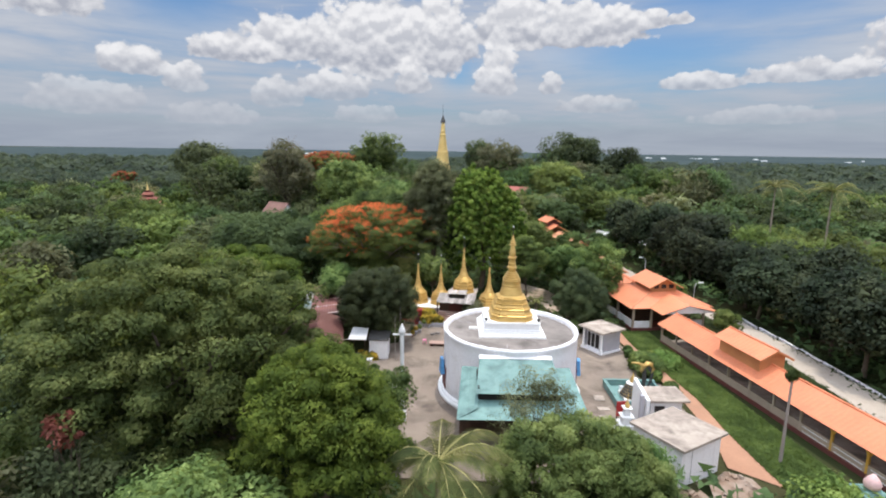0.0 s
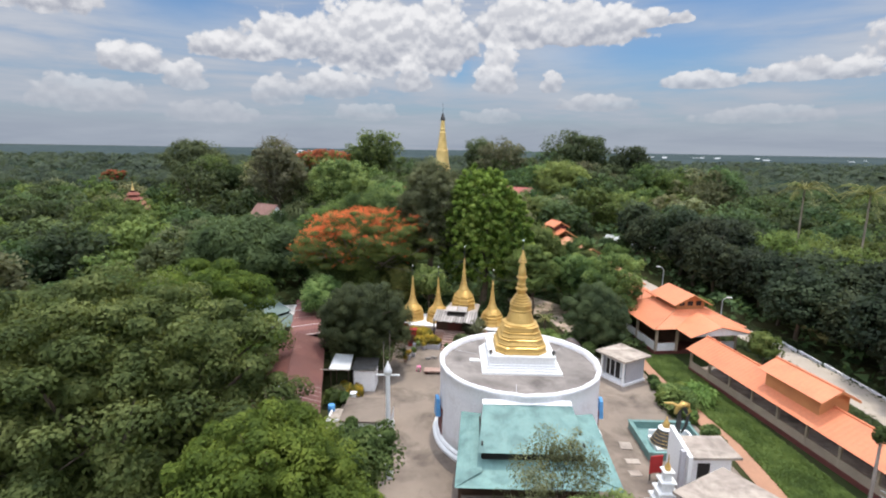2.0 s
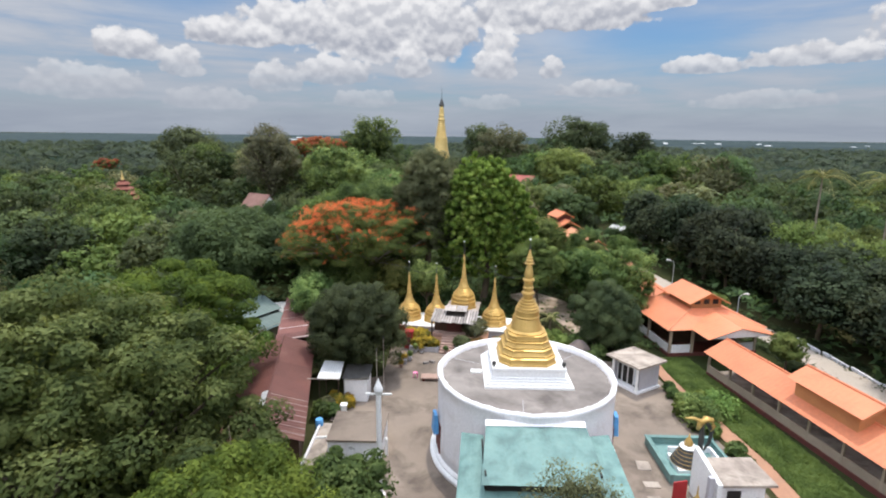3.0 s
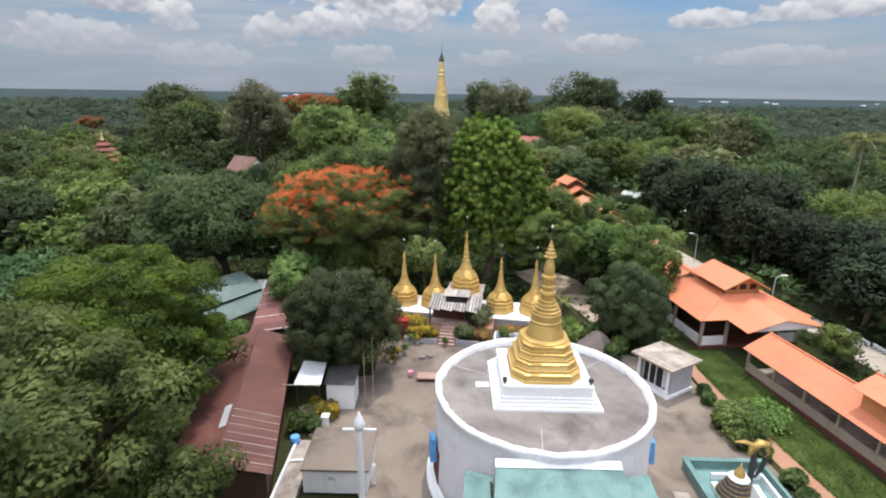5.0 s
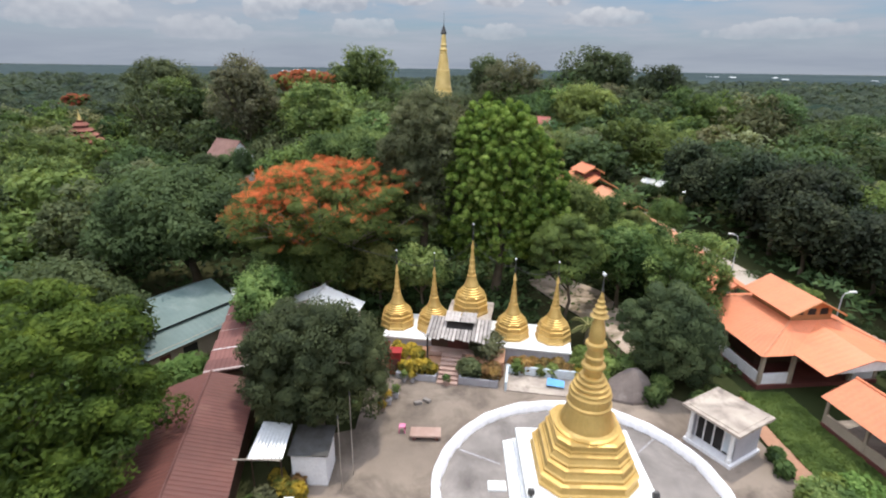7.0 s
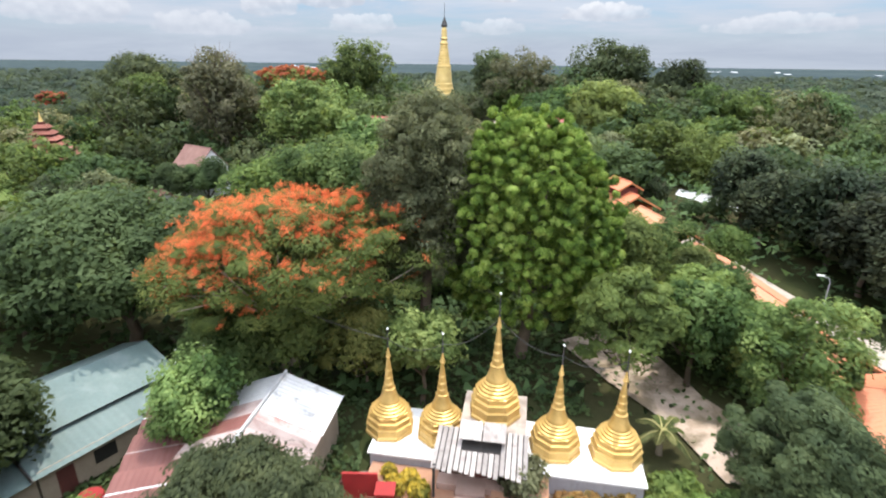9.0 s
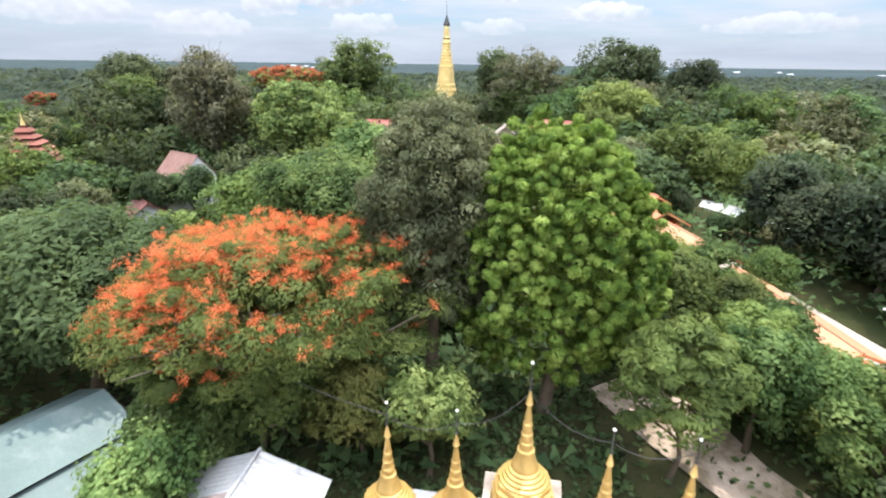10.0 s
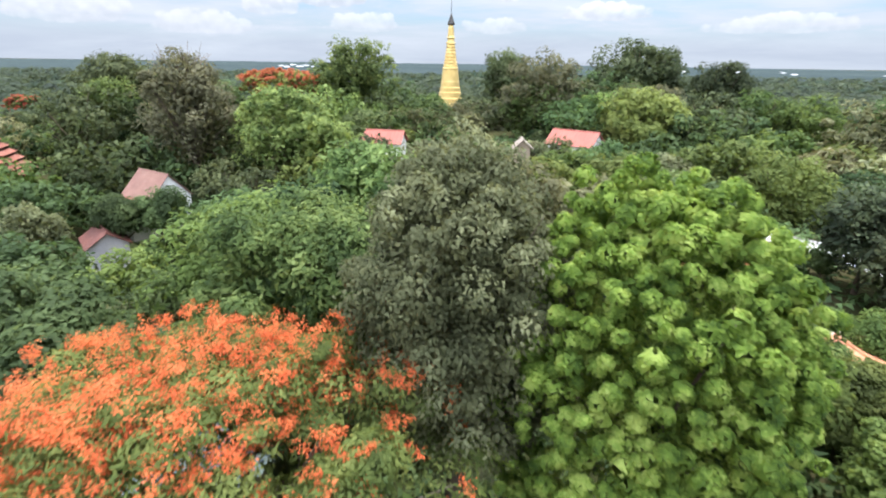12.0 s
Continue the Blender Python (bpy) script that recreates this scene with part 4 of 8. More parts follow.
def hall():
    h = thing("pavilion", pose(27.7, 73.6, 0, 0, 0, 7.5), "orange-roofed pavilion with a raised gabled lantern", "pavilion")
    # skirt roof: a hipped ring round the raised part, a porch gable towards the walkway
    lo, hi = 2.95, 4.35
    x0, x1, y0, y1 = -1.65, 1.85, -1.9, 2.6
    part("skirt_roof", Geo().sheet((-5.4, -4.4, lo), (5.2, -4.4, lo), (x1, y0, hi), (x0, y0, hi), 0.42, 0.012, 0.05), ORANGE_ROOF, h)
    part("skirt_roof", Geo().sheet((-5.4, 6.2, lo), (-5.4, -4.4, lo), (x0, y0, hi), (x0, y1, hi), 0.42, 0.012, 0.05), ORANGE_ROOF, h)
    part("skirt_roof", Geo().sheet((5.2, -4.4, lo), (5.2, 6.2, lo), (x1, y1, hi), (x1, y0, hi), 0.42, 0.012, 0.05), ORANGE_ROOF, h)
    part("skirt_roof", Geo().sheet((5.2, 6.2, lo), (-5.4, 6.2, lo), (x0, y1, hi), (x1, y1, hi), 0.42, 0.012, 0.05), ORANGE_ROOF, h)
    for a, b in (((-5.4, -4.4, lo), (x0, y0, hi)), ((5.2, -4.4, lo), (x1, y0, hi)), ((-5.4, 6.2, lo), (x0, y1, hi)), ((5.2, 6.2, lo), (x1, y1, hi))):
        part("hip_tile", Geo().tube([a, b], 0.08, 6), BLEACHED_ROOF, h)
    # porch gable that runs out over the walkway's end
    part("porch_roof", Geo().sheet((-2.9, -2.2, lo + 0.05), (-2.9, -7.2, lo + 0.05), (0.4, -7.2, 4.05), (0.4, -2.2, 4.25), 0.42, 0.012, 0.05), ORANGE_ROOF, h)
    part("porch_roof", Geo().sheet((4.6, -6.8, lo + 0.05), (4.6, -2.2, lo + 0.05), (0.4, -2.2, 4.25), (0.4, -7.2, 4.05), 0.42, 0.012, 0.05), ORANGE_ROOF, h)
    part("porch_gable", Geo().add([(-2.5, -7.0, lo + 0.05), (4.2, -6.7, lo + 0.05), (0.4, -7.0, 3.95), (-2.5, -6.9, lo + 0.05), (4.2, -6.6, lo + 0.05), (0.4, -6.9, 3.95)], [(0, 1, 2), (5, 4, 3), (0, 3, 4, 1), (1, 4, 5, 2), (2, 5, 3, 0)]), WHITEWASH, h, "white porch gable")
    # raised lantern with three small openings in its gable
    part("lantern_wall", Geo().box(-1.55, 1.75, -1.75, 2.5, 3.9, 5.1), ORANGE_WALL, h, "ochre lantern wall")
    part("lantern_gable", Geo().add([(-1.55, -1.76, 5.1), (1.75, -1.76, 5.1), (0.1, -1.76, 5.98), (-1.55, -1.70, 5.1), (1.75, -1.70, 5.1), (0.1, -1.70, 5.98)], [(0, 1, 2), (5, 4, 3), (0, 3, 4, 1), (1, 4, 5, 2), (2, 5, 3, 0)]), ORANGE_WALL, h)
    for x in (-0.9, 0.09, 1.08):
        part("vent", Geo().box(x - 0.3, x + 0.3, -1.80, -1.74, 4.72, 5.22), DARK, h, "small dark louvre opening")
    part("upper_roof", Geo().sheet((-2.15, 3.1, 4.95), (-2.15, -2.4, 4.95), (0.1, -2.4, 6.1), (0.1, 3.1, 6.1), 0.42, 0.012, 0.05), ORANGE_ROOF, h)
    part("upper_roof", Geo().sheet((2.35, -2.4, 4.95), (2.35, 3.1, 4.95), (0.1, 3.1, 6.1), (0.1, -2.4, 6.1), 0.42, 0.012, 0.05), ORANGE_ROOF, h)
    part("fascia", Geo().tube([(-2.15, -2.4, 4.88), (0.1, -2.4, 6.03), (2.35, -2.4, 4.88)], 0.07, 5), ORANGE_WALL, h)
    # posts, dado, and a dark box standing in for the inner shade
    part("floor", Geo().box(-4.9, 4.7, -4.0, 5.7, -0.6, 0.32), MAROON, h)
    for x, y in ((-4.7, -3.8), (-2.4, -3.9), (2.4, -3.9), (4.5, -3.8), (-4.7, 0.5), (-4.7, 5.4), (4.5, 0.5), (4.5, 5.4)):
        part("post", Geo().box(x - 0.12, x + 0.12, y - 0.12, y + 0.12, 0.32, 3.1), YELLOW_WALL, h)
    for a, b, c, d in ((-4.6, -2.5, -3.85, -3.7), (-4.75, -4.62, -3.6, 0.4), (-4.75, -4.62, 0.6, 5.3), (2.5, 4.4, -3.85, -3.7)):
        part("dado", Geo().box(a, b, c, d, 0.32, 1.15), WHITEWASH, h, "low white dado wall")
    part("inner_wall", Geo().box(-3.2, 3.2, -1.2, 3.0, 0.32, 3.6), DARK_WOOD, h)


hall()
walkway(pose(27.2, 80.6, 0.1, 1.5, 0, 5), 7.0, 3, 2.3, 3.3, 2.2, "walkway leaving the pavilion uphill, faded orange roof", ORANGE_ROOF, 0)
walkway(pose(26.6, 87.4, 0.5, 2.0, 0, 5.5), 14.6, 5, 2.6, 3.5, 2.3, "upper walkway with a sun-bleached orange roof", BLEACHED_ROOF, 0)
walkway(pose(25.0, 102.6, 1.8, 5.0, 0, 19), 8.6, 3, 2.5, 3.5, 1.9, "steep top end of the walkway, sun-bleached roof", BLEACHED_ROOF, 0)


def far_pavilion(m, label):
    h = thing("hill_pavilion", m, label, "pavilion")
    gable_roof(h, -4, 4, 3.2, 3.2, 4.9)
    part("body", Geo().box(-2.4, 2.4, -3.4, 3.4, -1.5, 3.3), ORANGE_WALL, h)
    gable_roof(h, -2.2, 2.2, 1.7, 5.2, 6.1, name="upper_roof")
    part("lantern", Geo().box(-1.2, 1.2, -1.8, 1.8, 4.2, 5.4), MAROON, h)


far_pavilion(pose(21.2, 114.6, 2.2, 0, 0, 14), "small orange-roofed pavilion on the walkway up the hill")

# ---------------------------------------------------------------- things round the court
def lotus_post():
    c = thing("lotus_column", pose(-2.75, 46.3, 0), "tall white column with a lotus-bud top and crossbar", "column")
    part("shaft", Geo().box(-0.32, 0.32, -0.32, 0.32, 0, 0.7, 0.03).lathe([(0.22, 0.7), (0.17, 1.0), (0.14, 7.2), (0.17, 7.3)], 14), WHITE_CLEAN, c)
    part("bud", Geo().lathe([(0.17, 7.3), (0.25, 7.42), (0.265, 7.56), (0.17, 7.82), (0.06, 8.05), (0.02, 8.2)], 14), WHITE_CLEAN, c, smooth=True)
    part("crossbar", Geo().box(-0.75, 0.75, -0.045, 0.045, 7.2, 7.29), WHITE_CLEAN, c)


def slim_flagpole(x, y, h):
    c = thing("flagpole", pose(x, y, 0), "slim weathered wooden flagpole with a finial", "flagpole", "flagpoles")
    part("pole", Geo().tube([(0, 0, 0), (0, 0, h)], [0.035, 0.02], 7), PALE_SLAB, c)
    part("finial", Geo().lathe([(0.02, h), (0.06, h + 0.1), (0.01, h + 0.3)], 8), IRON, c)


def cistern():
    c = thing("concrete_tank", pose(0, 0, 0), "square concrete water tank with a stained flat top", "tank")
    part("wall", Geo().box(-6.85, -3.25, 50.55, 50.75, 0, 1.5).box(-6.85, -6.65, 50.75, 54.2, 0, 1.5).box(-3.45, -3.25, 50.75, 54.2, 0, 1.5).box(-6.65, -3.45, 54.0, 54.2, 0, 1.5), WHITEWASH, c)
    part("top", Geo().box(-6.95, -3.15, 50.45, 54.3, 1.5, 1.62), COURT, c, "brown stained slab")
    for k in range(5):
        x = -5.4 + 0.14 * (k % 3)
        part("hole", Geo().box(x, x + 0.07, 50.53, 50.56, 0.9 + 0.13 * (k // 3), 0.97 + 0.13 * (k // 3)), DARK, c)
    led = thing("low_ledge", pose(0, 0, 0), "low pale concrete ledge beside the water tank", "ledge")
    part("slab", Geo().box(-8.2, -7.05, 49.2, 54.6, 0, 0.42), PALE_SLAB, led)
    part("kerb", Geo().box(-8.34, -8.2, 49.2, 54.6, 0, 0.6), WHITEWASH, led)
    bm_ = thing("white_beam", pose(-7.62, 52.6, 0.42, 0, 0, 8), "white painted beam lying on the ledge", "beam")
    part("beam", Geo().box(-0.55, 0.6, -0.07, 0.07, 0, 0.13), WHITE_CLEAN, bm_)
    post = thing("white_post", pose(-3.0, 51.4, 0), "short white post with a rounded cap", "post")
    part("shaft", Geo().box(-0.1, 0.1, -0.1, 0.1, 0, 1.1), WHITE_CLEAN, post)
    part("cap", Geo().lathe([(0.13, 1.1), (0.14, 1.2), (0.05, 1.34)], 10), WHITE_CLEAN, post)


def court_sheds():
    s = thing("white_shed", pose(-6.4, 59.7, 0), "low white shed with a dark slate-coloured roof", "shed")
    part("wall", Geo().box(-0.95, 0.95, -1.0, 0.95, 0, 2.05), WHITEWASH, s)
    part("roof", Geo().slab((-1.1, -1.15, 2.1), (1.1, -1.15, 2.1), (1.1, 1.1, 2.35), (-1.1, 1.1, 2.35), 0.06), IRON, s)
    a = thing("zinc_awning", pose(-8.5, 59.0, 0), "bent shiny zinc sheet on thin poles", "awning")
    part("sheet", Geo().sheet((-0.9, -1.1, 2.35), (0.95, -1.0, 2.35), (0.9, 1.2, 2.85), (-0.8, 1.35, 2.85), 0.2, 0.025), ZINC, a)
    for x, y in ((-0.75, -0.9), (0.8, -0.9), (-0.7, 1.1), (0.8, 1.1)):
        part("pole", Geo().tube([(x, y, 0), (x, y, 2.4)], 0.04, 6), DARK_WOOD, a)
    part("bamboo", Geo().tube([(-2.4, -1.2, 2.38), (0.9, -1.15, 2.38)], 0.045, 6), PALE_SLAB, a, "long pale bamboo pole")
    b = thing("white_pedestal", pose(-7.0, 56.7, 0), "small white plastered pedestal", "pedestal")
    part("block", Geo().box(-0.2, 0.2, -0.2, 0.2, 0, 0.75, 0.02).box(-0.26, 0.26, -0.26, 0.26, 0.75, 0.84), WHITE_CLEAN, b)
    r = thing("red_shrine_box", pose(-2.95, 70.3, 0.0), "bright red painted wooden box shrine", "shrine box")
    part("body", Geo().box(-0.42, 0.42, -0.35, 0.35, 0, 1.75), RED_PAINT, r)
    part("lid", Geo().box(-0.5, 0.5, -0.45, 0.45, 1.75, 1.84), RED_PAINT, r)
    part("panel", Geo().box(-0.3, 0.3, -0.425, -0.40, 0.3, 1.3), MAROON, r)
    r2 = thing("red_gate", pose(-4.3, 70.9, 0), "red painted low gate wall behind the box", "gate")
    part("board", Geo().box(-0.9, 0.9, -0.06, 0.06, 0.2, 2.2), RED_PAINT, r2)
    part("post", Geo().box(-1.0, -0.85, -0.1, 0.1, 0, 1.7), MAROON, r2)
    part("post", Geo().box(0.85, 1.0, -0.1, 0.1, 0, 1.7), MAROON, r2)
    t = thing("platform_bench", pose(-0.3, 63.0, 0), "low brown concrete bench slab on the court", "bench")
    part("top", Geo().box(-0.95, 0.95, -0.45, 0.45, 0.22, 0.34), BRICK_STEP, t)
    part("leg", Geo().box(-0.8, -0.6, -0.4, 0.4, 0, 0.22), MAROON, t)
    part("leg", Geo().box(0.6, 0.8, -0.4, 0.4, 0, 0.22), MAROON, t)
    c = thing("pink_stool", pose(-1.8, 63.4, 0), "pink plastic stool beside the low bench", "stool")
    part("seat", Geo().box(-0.2, 0.2, -0.2, 0.2, 0.4, 0.46), PINK, c)
    for x in (-0.16, 0.16):
        for y in (-0.16, 0.16):
            part("leg", Geo().tube([(x * 1.2, y * 1.2, 0), (x, y, 0.41)], 0.03, 5), PINK, c)


def side_roof(name, m, length, half, eave, ridge, mat, label, strips=0, wall=YELLOW_WALL, foot=-1.2):
    h = thing(name, m, label, "shed")
    n = max(1, int(length / 2.6))
    for k in range(n):
        y0, y1 = length * k / n, length * (k + 1) / n + 0.06
        dz = 0.012 * (k % 2)
        part("roof_sheet", Geo().sheet((-half, y1, eave + dz), (-half, y0, eave + dz), (0, y0, ridge + dz), (0, y1, ridge + dz), 0.3, 0.03, 0.02), mat, h)
        part("roof_sheet", Geo().sheet((half, y0, eave + dz), (half, y1, eave + dz), (0, y1, ridge + dz), (0, y0, ridge + dz), 0.3, 0.03, 0.02), mat, h)
    part("ridge_cap", Geo().tube([(0, -0.05, ridge + 0.03), (0, length + 0.05, ridge + 0.03)], 0.07, 6), RUST_SHEET, h)
    for k in range(strips):
        y = 0.6 + k * 0.75
        part("lap_strip", Geo().slab((0.05, y, ridge + 0.05), (half, y, eave + 0.05), (half, y + 0.045, eave + 0.05), (0.05, y + 0.045, ridge + 0.05), 0.01), FADED_SHEET, h, "bright lapped sheet edge")
    part("wall", Geo().box(-half + 0.35, half - 0.35, 0.3, length - 0.3, foot, eave + 0.1), wall, h)
    return h


def left_houses():
    red = side_roof("long_shed", pose(-10.7, 48.6, 0, 0, 0, 12.0), 16.4, 2.75, 2.3, 3.25, RED_SHEET, "long shed with a dark red corrugated roof", strips=7, wall=DARK_WOOD)
    part("skylight", Geo().slab((-0.50, 3.4, 3.16), (-0.08, 3.4, 3.31), (-0.08, 5.6, 3.31), (-0.50, 5.6, 3.16), 0.02), ZINC, red, "pale replaced sheet")
    lean = thing("lean_to_roof", pose(-14.5, 69.8, 0, 0, 0, 12), "faded red patched sheets over a passage", "shed")
    for k in range(9):
        y = -3.4 + k * 1.4
        part("roof_sheet", Geo().sheet((-1.75 + 0.1 * (k % 2), y, 2.05 + 0.03 * k), (1.75, y, 2.35 + 0.03 * k), (1.75, y + 1.5, 2.5 + 0.03 * k), (-1.75, y + 1.5, 2.2 + 0.03 * k), 0.3, 0.03), RUST_SHEET, lean)
        part("lap_strip", Geo().slab((-1.7, y + 0.02, 2.16 + 0.03 * k), (1.7, y + 0.02, 2.45 + 0.03 * k), (1.7, y + 0.2, 2.48 + 0.03 * k), (-1.7, y + 0.2, 2.19 + 0.03 * k), 0.01), (FADED_SHEET, RUST_SHEET, PALE_SHEET, RUST_SHEET)[k % 4], lean, "pale lapped edge")
    part("wall", Geo().box(-1.6, 1.6, -3.2, 9.0, -3.5, 2.0), DARK_WOOD, lean)
    g = thing("green_hall", pose(-24.4, 74.2, -4.4, 0, 0, -31), "hall with a two-tier faded green sheet roof", "hall")
    part("wall", Geo().box(-6.0, -0.4, 0.3, 10.0, 0, 2.5), YELLOW_WALL, g)
    part("lower_roof", Geo().sheet((0, 0, 2.35), (0, 10.6, 2.35), (-2.9, 10.6, 3.25), (-2.9, 0, 3.25), 0.5, 0.012), GREEN_SHEET, g)
    part("upper_roof", Geo().sheet((-2.4, -0.3, 3.45), (-2.4, 10.9, 3.45), (-6.4, 10.9, 4.75), (-6.4, -0.3, 4.75), 0.5, 0.012), GREEN_SHEET, g)
    part("back_roof", Geo().sheet((-10.2, 10.9, 3.3), (-10.2, -0.3, 3.3), (-6.4, -0.3, 4.75), (-6.4, 10.9, 4.75), 0.5, 0.012), GREEN_SHEET, g)
    part("vent_band", Geo().box(-2.75, -2.6, 0, 10.6, 3.2, 3.5), DARK, g)
    part("end_roof", Geo().sheet((-0.2, -4.2, 2.0), (-0.2, -0.1, 2.1), (-3.4, -0.1, 3.0), (-3.4, -4.2, 2.9), 0.5, 0.012), GREEN_SHEET, g)
    part("gutter", Geo().tube([(-2.9, -0.06, 3.3), (0.05, -0.06, 2.36)], 0.06, 5), IRON, g)
    part("door", Geo().box(-0.42, -0.36, 1.2, 2.2, 0, 1.9), MAROON, g)
    part("window", Geo().box(-0.42, -0.36, 3.4, 4.8, 0.9, 1.9), DARK, g)
    part("side_wall", Geo().box(-3.2, -0.5, -3.9, 0.2, 0, 2.05), YELLOW_WALL, g)
    d = thing("red_drum", pose(-21.3, 74.2, ground_z(-21.3, 74.2)), "large red round water drum", "drum")
    part("shell", Geo().lathe([(0.75, 0), (0.78, 0.1), (0.75, 0.2), (0.75, 1.2), (0.78, 1.3), (0.72, 1.4)], 20), RED_PAINT, d)
    w = thing("pale_roof_house", pose(-9.95, 73.75, 0, 0, 0, -6.8), "small house with a patched white and rusty gable roof", "house")
    part("white_sheet", Geo().sheet((3.5, -0.6, 2.9), (3.5, 3.0, 2.9), (0, 3.0, 4.2), (0, -0.6, 4.2), 0.3, 0.025), PALE_SHEET, w, "bright white mould-spotted sheet")
    for k in range(4):
        y = -3.4 + 0.7 * k
        part("roof_sheet", Geo().sheet((3.45, y, 2.87), (3.45, y + 0.72, 2.89), (0, y + 0.72, 4.19), (0, y, 4.17), 0.3, 0.025), FADED_SHEET, w)
    for k in range(5):
        y = 3.0 - 1.28 * k
        part("roof_sheet", Geo().sheet((-3.3, y, 2.9), (-3.3, y - 1.3, 2.88), (0, y - 1.3, 4.18), (0, y, 4.2), 0.3, 0.025), (ZINC, ZINC, FADED_SHEET, RUST_SHEET, FADED_SHEET)[k], w)
    part("ridge_cap", Geo().tube([(0, -3.4, 4.22), (0, 3.05, 4.24)], 0.11, 6), ZINC, w, "bent zinc ridge cap")
    part("wall", Geo().box(-2.9, 3.1, -3.1, 2.8, -0.8, 2.95), YELLOW_WALL, w)
    part("gable", Geo().add([(-2.9, 2.75, 2.95), (3.1, 2.75, 2.95), (0.1, 2.75, 4.05), (-2.9, 2.8, 2.95), (3.1, 2.8, 2.95), (0.1, 2.8, 4.05)], [(0, 1, 2), (5, 4, 3), (0, 3, 4, 1), (1, 4, 5, 2), (2, 5, 3, 0)]), YELLOW_WALL, w)
    zs = thing("zinc_lean_to", pose(-21.2, 88.0, ground_z(-21.2, 88.0), 0, 0, 25), "small lean-to of crumpled white zinc sheets", "shed")
    part("roof", Geo().sheet((-1.6, -1.3, 2.0), (1.6, -1.3, 1.9), (1.5, 1.3, 2.8), (-1.5, 1.2, 2.9), 0.3, 0.05), LAMP_WHITE, zs)
    part("wall", Geo().box(-1.3, 1.3, -0.9, 0.9, 0, 2.05), DARK_WOOD, zs)
    q = thing("green_roof_hut", pose(-10.6, 86.2, ground_z(-10.6, 86.2) - 1.3, 0, 0, -30), "hut with a faded green sheet roof under the flame tree", "hut")
    part("roof", Geo().sheet((-1.6, -3.0, 4.6), (-1.6, 3.0, 4.6), (-4.2, 3.0, 5.8), (-4.2, -3.0, 5.8), 0.3, 0.03), GREEN_SHEET, q)
    part("roof", Geo().sheet((-6.8, 3.0, 4.6), (-6.8, -3.0, 4.6), (-4.2, -3.0, 5.8), (-4.2, 3.0, 5.8), 0.3, 0.03), GREEN_SHEET, q)
    part("wall", Geo().box(-6.2, -2.2, -2.7, 2.7, 0, 4.7), YELLOW_WALL, q)


